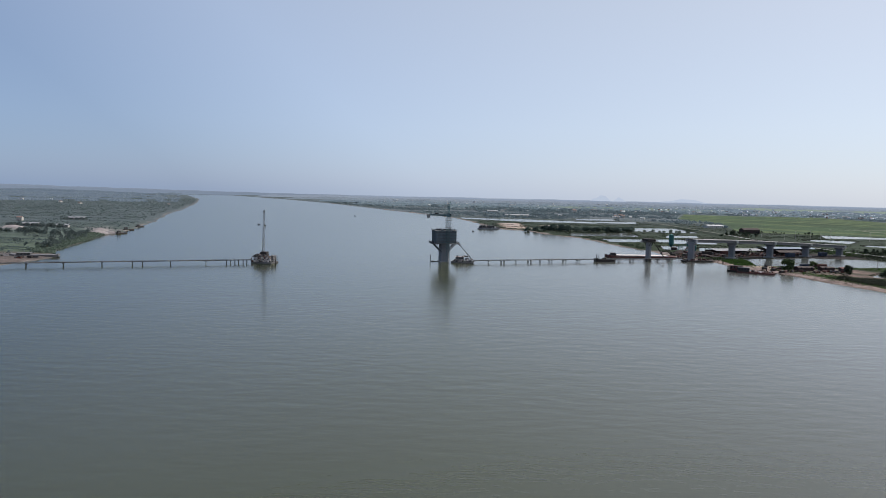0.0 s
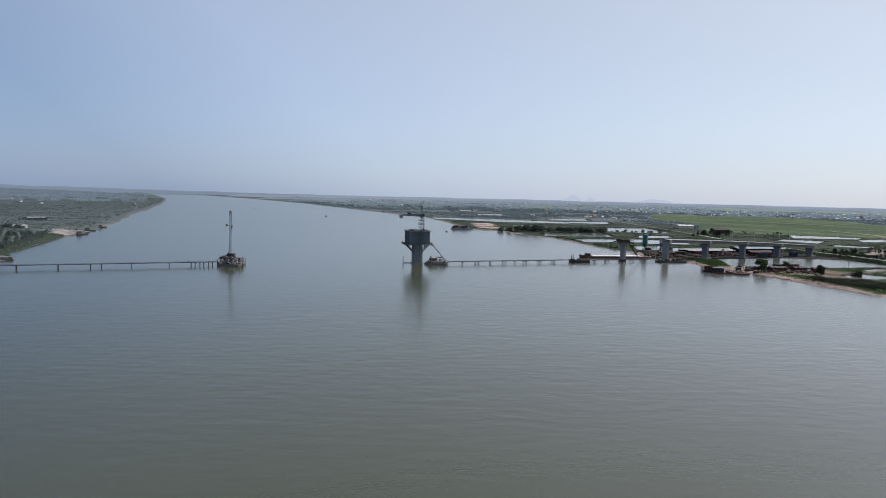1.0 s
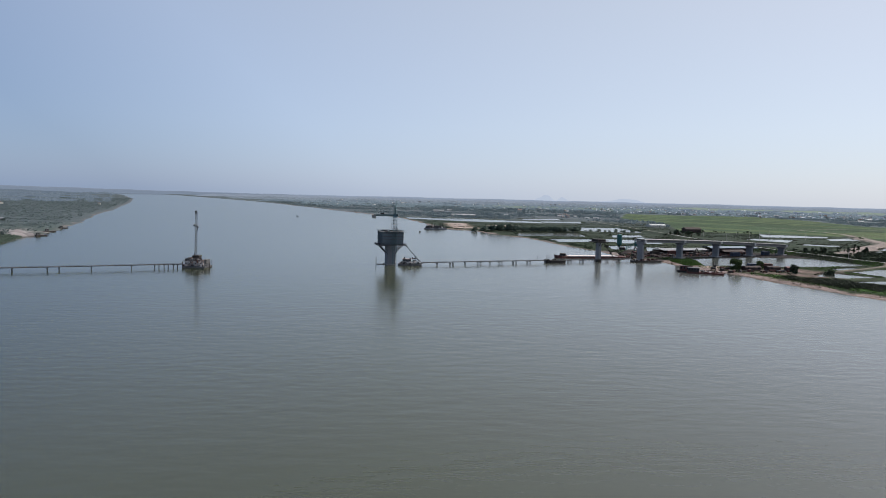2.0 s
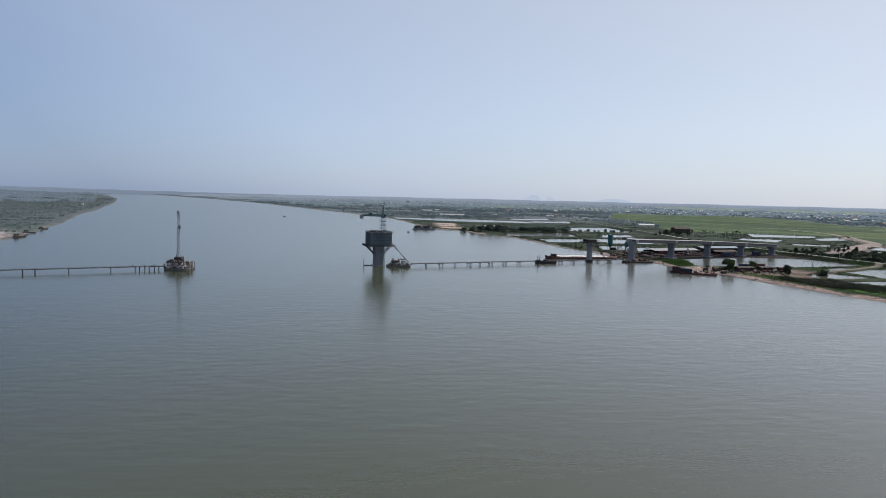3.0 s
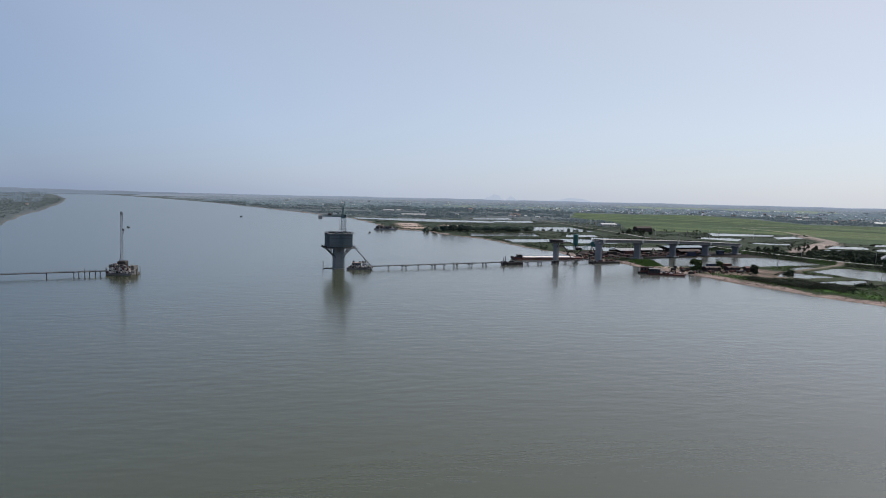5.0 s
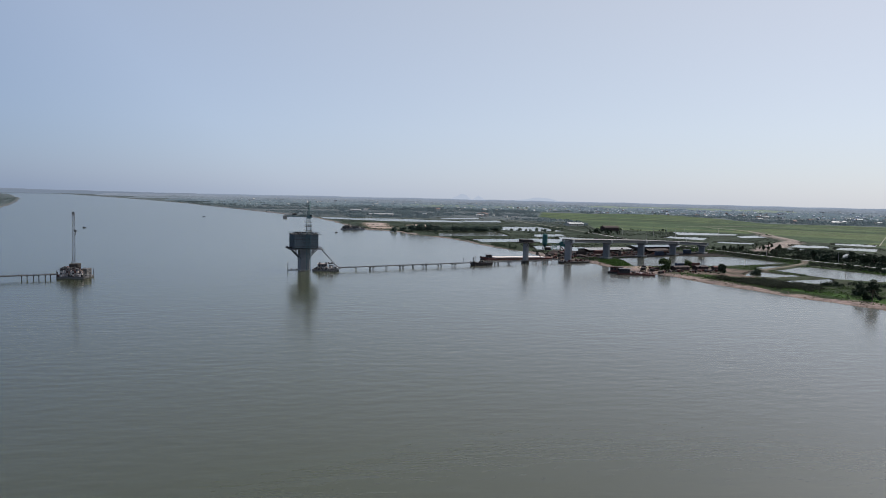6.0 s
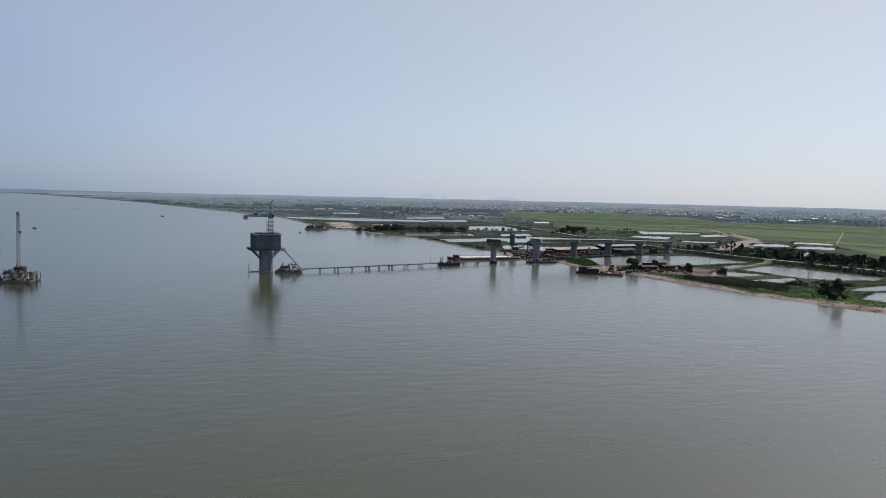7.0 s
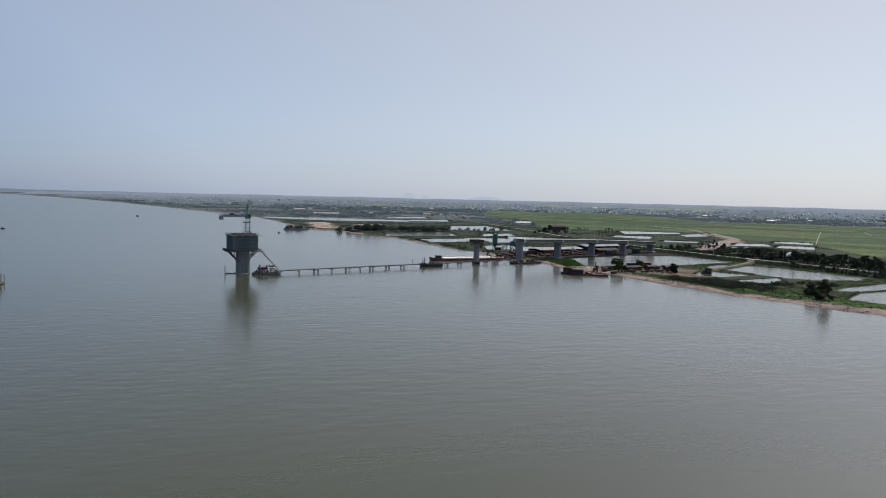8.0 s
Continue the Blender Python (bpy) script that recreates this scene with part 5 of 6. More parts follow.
    block(bm, (-2.6, -1.2, 0.9), (-1.6, 1.4, 2.6), 0.1)
    part("counterweight", bm, M_STEEL, body)
    bm = bmesh.new()
    bar(bm, (-1.2, 0, 4.8), (-0.9, 0.8, 7.4), 0.14)
    bar(bm, (-0.9, 0.8, 7.4), (0.05, -0.8, 26.0), 0.05)
    part("pendant_line", bm, M_STEEL, c)


crane_platform()


# ---- plants ----
def tree(name, m, high, wide, seed, label, category, group, material=None, lift=0.25, dense=30):
    """A tapered trunk with limbs and a crown of leaf clumps, standing at m."""
    rnd = random.Random(seed)
    t = thing(name, m, label, category, group)
    bm = bmesh.new()
    trunk = high * 0.6
    bar(bm, (0, 0, -0.6), (rnd.uniform(-0.2, 0.2), rnd.uniform(-0.2, 0.2), trunk), high * 0.035, high * 0.014, 7)
    tips, radii = [], []
    for i in range(11 if lift > 0.07 else 16):
        a, f = i * 2.4 + rnd.uniform(-0.4, 0.4), rnd.uniform(0.25 if lift > 0.07 else 0.02, 1.0)
        start = (0, 0, trunk * rnd.uniform(0.35, 0.9))
        reach = wide * 0.36 * rnd.uniform(0.5, 1.1) * (1 - 0.35 * f)
        tip = (math.cos(a) * reach, math.sin(a) * reach, high * (lift + (0.92 - lift) * f))
        bar(bm, start, tip, high * 0.012, high * 0.005, 5)
        tips.append(tip)
        radii.append(wide * rnd.uniform(0.14, 0.24))
    part("trunk", bm, M_BARK, t)
    tips.append((0, 0, high * 0.85))
    radii.append(wide * 0.2)
    leaf_cloud("crown", tips, radii, [r * 1.5 for r in radii], dense, material or M_LEAF, t, 0.42 if dense < 40 else 0.3, seed)
    return t


SPECIES = [
    tree("broadleaf_tree", pose(318, 404, ground_z(318, 404)), 6.2, 6.4, 11, "rounded dark green broadleaf tree beside the dyke road", "tree", "dyke trees"),
    tree("broadleaf_tree", pose(331, 388, ground_z(331, 388)), 7.4, 5.6, 12, "tall dark green broadleaf tree beside the dyke road", "tree", "dyke trees"),
    tree("broadleaf_tree", pose(339, 366, ground_z(339, 366)), 5.0, 6.0, 13, "low spreading dark green tree beside the dyke road", "tree", "dyke trees"),
    tree("slender_tree", pose(346, 350, ground_z(346, 350)), 7.6, 3.8, 14, "slender dark green tree beside the dyke road", "tree", "dyke trees", None, 0.35),
]
ORCHARD = [
    tree("pond_tree", pose(82, 694, ground_z(82, 694)), 5.4, 8.0, 21, "dense round green tree in a row by the ponds", "tree", "pond side trees", M_ORCHARD, 0.08),
    tree("pond_tree", pose(92, 690, ground_z(92, 690)), 4.6, 7.0, 22, "dense round green tree in a row by the ponds", "tree", "pond side trees", M_ORCHARD, 0.08),
]
LEFTIES = [
    tree("garden_tree", pose(-232, 372, ground_z(-232, 372)), 4.6, 7.0, 31, "shady green garden tree on the river bank", "tree", "left bank trees", M_GARDEN, 0.08),
    tree("garden_tree", pose(-249, 404, ground_z(-249, 404)), 5.2, 6.5, 32, "low shady green garden tree on the bank", "tree", "left bank trees", M_GARDEN, 0.08),
]


def plant(kinds, places, seed, low=0.75, high=1.2):
    rnd = random.Random(seed)
    for x, y in places:
        k = rnd.uniform(low, high)
        ob = copy_thing(rnd.choice(kinds), pose(x, y, ground_z(x, y) - 0.1, 0, 0, rnd.uniform(0, 360)))
        ob.scale = (k, k, k * rnd.uniform(0.85, 1.15))


def strew(line, n, spread, seed):
    """Places scattered along a line."""
    rnd, out = random.Random(seed), []
    total = [math.hypot(b[0] - a[0], b[1] - a[1]) for a, b in zip(line, line[1:])]
    for i in range(n):
        s = (i + rnd.random()) / n * sum(total)
        for (a, b), l in zip(zip(line, line[1:]), total):
            if s <= l or (a, b) == (line[-2], line[-1]):
                f = min(1, s / l)
                out.append((a[0] + (b[0] - a[0]) * f + rnd.gauss(0, spread), a[1] + (b[1] - a[1]) * f + rnd.gauss(0, spread)))
                break
            s -= l
    return out


plant(SPECIES, strew([(301, 446), (312, 414), (322, 400)], 26, 4.0, 1), 1, 0.32, 0.6)
plant(SPECIES, strew([(322, 400), (338, 368), (340, 335), (345, 300)], 70, 4.5, 34), 34, 0.55, 1.0)
plant(SPECIES, strew([(330, 470), (345, 445), (358, 420), (371, 390), (376, 350)], 44, 7.0, 2), 2, 0.3, 0.6)
plant(SPECIES, strew([(292, 470), (318, 470), (345, 482), (356, 470)], 16, 4.0, 3), 3, 0.45, 0.75)
plant(SPECIES, strew([(298, 700), (345, 745), (352, 760), (410, 740)], 30, 5.0, 4), 4, 0.3, 0.55)
plant(ORCHARD, strew([(98, 699), (112, 696), (130, 692), (172, 698), (198, 704)], 70, 4.0, 5), 5, 0.75, 1.15)
plant(SPECIES, strew([(272, 652), (296, 660), (308, 660)], 14, 4.0, 9), 9, 0.6, 0.9)
plant(ORCHARD, strew([(180, 736), (215, 738), (250, 736), (280, 740)], 17, 1.2, 6), 6, 0.5, 0.75)
plant(LEFTIES, strew([(-236, 380), (-252, 415), (-262, 452), (-282, 500)], 64, 3.0, 7), 7, 0.28, 0.6)
plant(LEFTIES, strew([(-332, 553), (-345, 556), (-362, 562), (-382, 568)], 26, 4.0, 51), 51, 0.35, 0.7)
plant(LEFTIES, strew([(-392, 690), (-404, 694), (-418, 696)], 12, 3.0, 52), 52, 0.35, 0.6)
plant(LEFTIES, strew([(-280, 474), (-295, 480), (-320, 490), (-350, 500)], 40, 5.0, 53), 53, 0.4, 0.8)
plant(LEFTIES, strew([(-300, 392), (-262, 388), (-300, 470), (-345, 540), (-400, 600)], 46, 14.0, 8), 8, 0.25, 0.5)

for x, y, h, w, sd, lab in ((183.5, 353, 5.4, 7.6, 41, "large round dense green tree on the spit"), (198.5, 356, 4.4, 4.8, 42, "small round dense green tree on the spit"),
                            (211, 250.5, 8.6, 5.8, 43, "big dark shaggy tree at the water's edge"), (217, 262, 5.0, 6.0, 44, "dark bushy tree on the river bank"),
                            (207, 338, 4.5, 5.0, 45, "dark leaning bush at the muddy shore"), (223, 333, 4.0, 6.5, 46, "dark bush beside the sheds on the spit"), (308, 386, 4.0, 11.0, 47, "broad dark round bush beside the dyke road")):
    tree("bank_tree", pose(x, y, ground_z(x, y)), h, w, sd, lab, "tree", "spit trees", M_BUSH if sd < 43 else None, 0.06, 90)


def scattered(n, seed, box, keep):
    """n random places in a box of the plan, of which those stay that keep() allows."""
    rs = np.random.RandomState(seed)
    x, y = rs.uniform(box[0], box[2], n), rs.uniform(box[1], box[3], n)
    ok = keep(x, y)
    return x[ok], y[ok], rs


def open_ground(x, y, margin=2.0):
    ok = bank_distance(x, y) > margin
    for corners in PONDS.values():
        ok &= inside_distance(x, y, corners) < -3.0 - np.clip(y - 450, 0, 600) * 0.006
    ok &= line_distance(x, y, DYKE_ROAD) > 3.2
    ok &= line_distance(x, y, EMBANKMENT) > 8
    return ok & (line_distance(x, y, TRACK) > 2.2)


def off_fields(x, y):
    return inside_distance(x, y, RICE) < -4


def stuff_cloud(name, x, y, radii, heights, per, material, label, category, seed, size=0.45, lift=0.45):
    z = land_height(x, y)[0]
    ob = leaf_cloud(name, np.stack([x, y, z + heights * lift], -1), radii, heights, per, material, None, size, seed)
    return tagged(ob, label, category, kind="stuff")


# far woods and village greenery on the right bank
x, y, rs = scattered(60000, 3, (60, 830, 2000, 2350), lambda x, y: (bank_distance(x, y) > 12) & off_fields(x, y) & (np.hypot(x, y) < 2060) & (np.hypot(x, y) > 880) & ((y > 1070) | (x > 340))
                     & (wobble(x * 0.35, y * 1.5, 120, 2.0) + 0.6 * wobble(x * 0.5, y * 1.6, 50, 1.0) > 0.0) & open_ground(x, y))
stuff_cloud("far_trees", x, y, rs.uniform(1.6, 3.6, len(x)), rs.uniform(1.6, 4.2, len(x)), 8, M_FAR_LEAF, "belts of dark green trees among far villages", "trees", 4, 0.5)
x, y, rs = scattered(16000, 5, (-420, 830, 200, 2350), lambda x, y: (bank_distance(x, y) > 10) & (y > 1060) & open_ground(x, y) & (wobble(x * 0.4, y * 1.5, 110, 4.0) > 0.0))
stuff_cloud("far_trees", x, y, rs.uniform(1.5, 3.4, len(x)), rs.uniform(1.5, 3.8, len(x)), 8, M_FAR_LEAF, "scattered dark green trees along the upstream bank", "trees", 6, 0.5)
# left bank gardens
x, y, rs = scattered(62000, 7, (-1700, 330, -200, 2350), lambda x, y: (bank_distance(x, y) > 8) & (wobble(x, y, 110, 6.0) + 0.6 * wobble(x, y, 35, 2.5) > np.interp(y, (400, 1100), (0.10, -0.25)) - 0.45 * np.sin((0.25 * x + y) / 9.0)) & (np.abs(np.arctan2(x, y)) < 0.75))
stuff_cloud("far_trees", x, y, rs.uniform(1.2, 2.8, len(x)), rs.uniform(0.6, 1.7, len(x)), 6, M_GARDEN, "orchards and hedges on the far left bank", "trees", 8, 0.48)
rs = np.random.RandomState(37)
row = (100 * rs.uniform(0, 1, 27000) ** 1.4).astype(int)
y = 335 + row * 8.0 + (row % 5) * 1.8 + rs.uniform(-0.8, 0.8, len(row))
x = -215 - rs.uniform(0, 620, len(row)) * (0.35 + 0.65 * row / 100)
y = y - 0.25 * (x + 215)
ok = (bank_distance(x, y) > 14) & (wobble(x * 0.5, y, 60, 9.5) + 0.5 * np.sin(row * 7.3) > -0.1) & (np.abs(np.arctan2(x, y)) < 0.78)
x, y = x[ok], y[ok]
stuff_cloud("garden_hedges", x, y, rs.uniform(0.7, 1.7, len(x)), rs.uniform(0.3, 0.8, len(x)), 6, M_GARDEN, "low hedges between narrow market garden beds", "hedges", 38, 0.5)
# pond bunds, dyke slopes and waste ground
x, y, rs = scattered(26000, 9, (90, 225, 420, 830), lambda x, y: open_ground(x, y, 7) & off_fields(x, y) & (inside_distance(x, y, YARD) < -3) & (wobble(x, y, 26, 3.0) + 0.7 * wobble(x, y, 9, 5.0) > 0.28))
stuff_cloud("bund_scrub", x, y, rs.uniform(0.4, 1.0, len(x)), rs.uniform(0.25, 0.7, len(x)), 11, M_SCRUB, "rank green scrub and reeds on pond bunds", "scrub", 10, 0.5)
x, y, rs = scattered(7000, 12, (160, 368, 192, 410), lambda x, y: inside_distance(x, y, GRASS_SPIT) > -1)
stuff_cloud("spit_grass", x, y, rs.uniform(0.2, 0.5, len(x)), rs.uniform(0.15, 0.45, len(x)), 9, M_GRASS, "bright green rank grass on the spit", "grass", 24, 0.5)
x, y, rs = scattered(30000, 11, (150, 225, 330, 420), lambda x, y: open_ground(x, y, 5) & (wobble(x, y, 30, 8.0) > -0.25) & (inside_distance(x, y, SPIT_RUBBLE) < wobble(x, y, 9, 1.1) * 4))
stuff_cloud("bank_grass", x, y, rs.uniform(0.3, 0.8, len(x)), rs.uniform(0.12, 0.35, len(x)), 8, M_GRASS, "bright green rough grass behind the muddy bank", "grass", 12, 0.55)
x, y, rs = scattered(34000, 10, (40, 470, 480, 1000), lambda x, y: open_ground(x, y, 9) & off_fields(x, y) & (wobble(x * 0.5, y * 1.4, 40, 3.3) + 0.6 * wobble(x * 0.5, y * 1.4, 12, 5.0) > 0.05))
stuff_cloud("bund_scrub", x, y, rs.uniform(0.5, 1.5, len(x)), rs.uniform(0.2, 0.6, len(x)), 9, M_RIM, "dark scrub along the upstream fish ponds", "scrub", 20, 0.5)
# reeds and shrubs along the rims of the ponds
def pond_rims(names, gap, out, seed):
    rs = np.random.RandomState(seed)
    xs, ys, side = [], [], []
    for pond in names:
        pts = np.array(PONDS[pond], float)
        mid = pts.mean(0)
        for a, b in zip(pts, np.roll(pts, -1, 0)):
            n = max(2, int(np.hypot(*(b - a)) / gap))
            f = rs.uniform(0, 1, n)[:, None]
            p = a + (b - a) * f
            away = p - mid
            away /= np.linalg.norm(away, axis=1)[:, None]
            p = p + away * (2.2 + np.clip(p[:, 1:] - 450, 0, 600) * 0.006 + rs.uniform(0, out, n)[:, None])
            xs.append(p[:, 0])
            side.append(p[:, 1] - mid[1])
            ys.append(p[:, 1])
    x, y = np.concatenate(xs), np.concatenate(ys)
    behind = np.concatenate(side)
    ok = (behind > -4) & (wobble(x, y, 30, 6.5) + 0.6 * wobble(x, y, 10, 1.5) > -0.35) & (line_distance(x, y, DYKE_ROAD) > 2.6) & (line_distance(x, y, TRACK) > 2.4) & (bank_distance(x, y) > 3)
    for corners in PONDS.values():
        ok &= inside_distance(x, y, corners) < -1.2
    return x[ok], y[ok], rs


x, y, rs = pond_rims([k for k, v in PONDS.items() if 450 <= np.mean(v, 0)[1] < 640], 0.45, 3.5, 27)
stuff_cloud("rim_scrub", x, y, rs.uniform(0.4, 1.1, len(x)), rs.uniform(0.25, 0.6, len(x)), 10, M_SCRUB, "dark shrubs and reeds along the pond rims", "scrub", 28, 0.6)
x, y, rs = pond_rims([k for k, v in PONDS.items() if np.mean(v, 0)[1] >= 640], 0.45, 4.5, 31)
stuff_cloud("rim_scrub", x, y, rs.uniform(0.5, 1.4, len(x)), rs.uniform(0.25, 0.6, len(x)), 10, M_RIM, "haze-paled shrubs along the upstream pond rims", "scrub", 32, 0.6)
x, y, rs = pond_rims([k for k, v in PONDS.items() if np.mean(v, 0)[1] < 450], 0.28, 2.5, 29)
stuff_cloud("rim_scrub", x, y, rs.uniform(0.3, 0.8, len(x)), rs.uniform(0.12, 0.32, len(x)), 12, M_SCRUB, "dark grass and reeds along the near pond rims", "scrub", 30, 0.5)
# green reeds down to the water on the far bank
x, y, rs = scattered(16000, 35, (-300, 350, -210, 500), lambda x, y: (bank_distance(x, y) > 0.3) & (bank_distance(x, y) < 12 + 5 * wobble(x, y, 25)))
stuff_cloud("bank_reeds", x, y, rs.uniform(0.5, 1.2, len(x)), rs.uniform(0.6, 1.6, len(x)), 9, M_REED, "pale green reeds sloping to the water", "reeds", 36, 0.5)
# shrubs along the edge of the upstream bank
x, y, rs = scattered(30000, 47, (50, 420, 175, 760), lambda x, y: (bank_distance(x, y) > 3.0) & (bank_distance(x, y) < 9) & (wobble(x, y, 28, 7.7) + 0.6 * wobble(x, y, 9, 3.1) > 0.05))
stuff_cloud("edge_shrubs", x, y, rs.uniform(0.5, 1.3, len(x)), rs.uniform(0.4, 1.1, len(x)), 9, M_RIM, "haze-paled shrubs along the edge of the river bank", "shrubs", 48, 0.45)
# the dark thicket on the bank
x, y, rs = scattered(1500, 13, (186, 276, 226, 318), lambda x, y: (bank_distance(x, y) > 9) & (bank_distance(x, y) < 17 + 5 * wobble(x, y, 20)) & (y > 280 + 6 * wobble(x, y, 15)))
stuff_cloud("bank_thicket", x, y, rs.uniform(0.7, 1.7, len(x)), rs.uniform(0.9, 2.2, len(x)), 48, M_SCRUB, "dense brown-green thicket above the muddy bank", "scrub", 14, 0.15)
x, y, rs = scattered(3200, 41, (196, 252, 240, 312), lambda x, y: open_ground(x, y, 13) & (bank_distance(x, y) < 30) & (wobble(x, y, 22, 4.4) + 0.5 * wobble(x, y, 8, 2.2) > -0.12))
stuff_cloud("bank_thicket", x, y, rs.uniform(0.6, 1.5, len(x)), rs.uniform(0.6, 1.7, len(x)), 26, M_SCRUB, "dark thicket of shrubs behind the bank grass", "scrub", 42, 0.18)
x, y, rs = scattered(420, 15, (222, 264, 250, 296), lambda x, y: open_ground(x, y, 14) & (wobble(x, y, 18, 2.0) > 0.0))
stuff_cloud("bank_thicket", x, y, rs.uniform(0.7, 1.5, len(x)), rs.uniform(0.8, 2.0, len(x)), 34, M_LEAF, "dark green thicket between the ponds", "scrub", 16, 0.22)
# weeds on the slopes of the dyke
weeds = strew(DYKE_ROAD[:9], 15000, 5.5, 43)
x, y = np.array(weeds).T
ok = (line_distance(x, y, DYKE_ROAD) > 2.3) & (line_distance(x, y, TRACK) > 2.2)
for corners in PONDS.values():
    ok &= inside_distance(x, y, corners) < -2.2
x, y, rs = x[ok], y[ok], np.random.RandomState(44)
pick = wobble(x, y, 18, 2.0) > 0.15
stuff_cloud("dyke_weeds", x[pick], y[pick], rs.uniform(0.3, 0.9, pick.sum()), rs.uniform(0.2, 0.5, pick.sum()), 6, M_GRASS, "bright green weeds on the dyke slopes", "weeds", 45, 0.6)
stuff_cloud("dyke_weeds", x[~pick], y[~pick], rs.uniform(0.3, 0.9, (~pick).sum()), rs.uniform(0.2, 0.6, (~pick).sum()), 6, M_SCRUB, "dark weeds on the dyke slopes", "weeds", 46, 0.6)
# undergrowth beside the dyke road
x, y, rs = scattered(6000, 17, (300, 270, 390, 480), lambda x, y: open_ground(x, y) & off_fields(x, y) & (wobble(x, y, 24, 1.0) > -0.3))
stuff_cloud("dyke_undergrowth", x, y, rs.uniform(0.7, 1.8, len(x)), rs.uniform(0.8, 2.2, len(x)), 12, M_LEAF, "dense banana and shrub undergrowth beside the dyke", "scrub", 18, 0.45)


def rubble():
    """Stones and driftwood on the muddy shore, each a rough block of its own, joined."""
    rs = np.random.RandomState(19)
    y = rs.uniform(228, 420, 2600)
    ry, rx = np.array(RIGHT_BANK, float).T
    x = np.interp(y, ry, rx) + rs.uniform(-2, 9, len(y))
    clump = (wobble(x, y, 16, 4.0) > 0.15) | (rs.uniform(size=len(y)) < 0.15)
    x, y = x[clump], y[clump]
    z = land_height(x, y)[0]
    bm = bmesh.new()
    corners = np.array([(sx, sy, sz) for sz in (-1, 1) for sx, sy in ((-1, -1), (1, -1), (1, 1), (-1, 1))], float)
    verts, faces = [], []
    for i in range(len(x)):
        if z[i] < -0.2:
            continue
        a, s = rs.uniform(0, 6.3), rs.uniform(0.15, 0.5) ** 2 * 1.3
        c = corners * (s * rs.uniform(0.6, 1.6), s, s * 0.6) * rs.uniform(0.7, 1.2, (8, 1))
        ca, sa = math.cos(a), math.sin(a)
        b = len(verts)
        verts += [(x[i] + p * ca - q * sa, y[i] + p * sa + q * ca, z[i] + r) for p, q, r in c]
        faces += [tuple(b + k for k in f) for f in ((0, 3, 2, 1), (4, 5, 6, 7), (0, 1, 5, 4), (1, 2, 6, 5), (2, 3, 7, 6), (3, 0, 4, 7))]
    bm.free()
    tagged(raw("shore_rubble", verts, faces, M_STONE), "broken stones and driftwood on the muddy shore", "rubble", kind="stuff")


rubble()


# ---- buildings ----
def house(name, m, lx, ly, h, roof_h, wall, roof, label, category, group="", open_sides=False, eave=0.5):
    """Walls with openings and a pitched roof with thickness, ridge along x."""
    t = thing(name, m, label, category, group)
    if open_sides:
        for sx in np.linspace(-lx / 2 + 0.3, lx / 2 - 0.3, max(2, int(lx / 5) + 1)):
            for sy in (-ly / 2 + 0.2, ly / 2 - 0.2):
                bm = bmesh.new()
                bar(bm, (sx, sy, -0.5), (sx, sy, h), 0.22)
                part("column", bm, M_STEEL, t)
        bm = bmesh.new()
        block(bm, (-lx / 2, ly / 2 - 0.15, -0.5), (lx / 2, ly / 2, h * 0.9))
        part("back_wall", bm, wall, t)
    else:
        bm = bmesh.new()
        for p, q in (((-lx / 2, -ly / 2), (lx / 2, -ly / 2 + 0.2)), ((-lx / 2, ly / 2 - 0.2), (lx / 2, ly / 2)), ((-lx / 2, -ly / 2 + 0.2), (-lx / 2 + 0.2, ly / 2 - 0.2)), ((lx / 2 - 0.2, -ly / 2 + 0.2), (lx / 2, ly / 2 - 0.2))):
            block(bm, (*p, -0.6), (*q, h))
        for sx in (-1, 1):
            v = [bm.verts.new((sx * (lx / 2 - 0.02), -ly / 2, h)), bm.verts.new((sx * (lx / 2 - 0.02), ly / 2, h)), bm.verts.new((sx * (lx / 2 - 0.02), 0, h + roof_h * 0.95))]
            bm.faces.new(v)
        body = part("wall", bm, wall, t)
        n = max(1, int(lx / 2.6))
        for i in range(n):
            x = -lx / 2 + (i + 0.5) * lx / n
            bm = bmesh.new()
            if i == n // 2:
                block(bm, (x - 0.55, -ly / 2 - 0.05, -0.3), (x + 0.55, -ly / 2 + 0.02, 2.05))
                part("door", bm, M_BROWN_SHED, body)
            else:
                block(bm, (x - 0.5, -ly / 2 - 0.05, 1.0), (x + 0.5, -ly / 2 + 0.02, 2.1))
                part("window", bm, M_GLASS, body)
    bm = bmesh.new()
    for side in (-1, 1):
        y0, z0 = side * (ly / 2 + eave), h - eave * roof_h / (ly / 2) + 0.05
        quad = [(-lx / 2 - eave, y0, z0), (lx / 2 + eave, y0, z0), (lx / 2 + eave, 0, h + roof_h + 0.05), (-lx / 2 - eave, 0, h + roof_h + 0.05)]
        lo = [bm.verts.new(q) for q in quad]
        hi = [bm.verts.new((q[0], q[1], q[2] + 0.14)) for q in quad]
        bm.faces.new(lo)
        bm.faces.new(hi[::-1])
        for k in range(4):
            bm.faces.new((lo[k], hi[k], hi[(k + 1) % 4], lo[(k + 1) % 4]))
    bmesh.ops.recalc_face_normals(bm, faces=bm.faces)
    r = part("roof", bm, roof, t)
    if lx > 14:
        for i in range(int(lx / 4)):
            bm = bmesh.new()
            x = -lx / 2 + 2 + 4 * i
            bar(bm, (x, -ly / 2 - eave, h - eave * roof_h / (ly / 2) + 0.22), (x, 0, h + roof_h + 0.22), 0.12, 0.06)
            part("roof_rib", bm, roof, r)
    return t


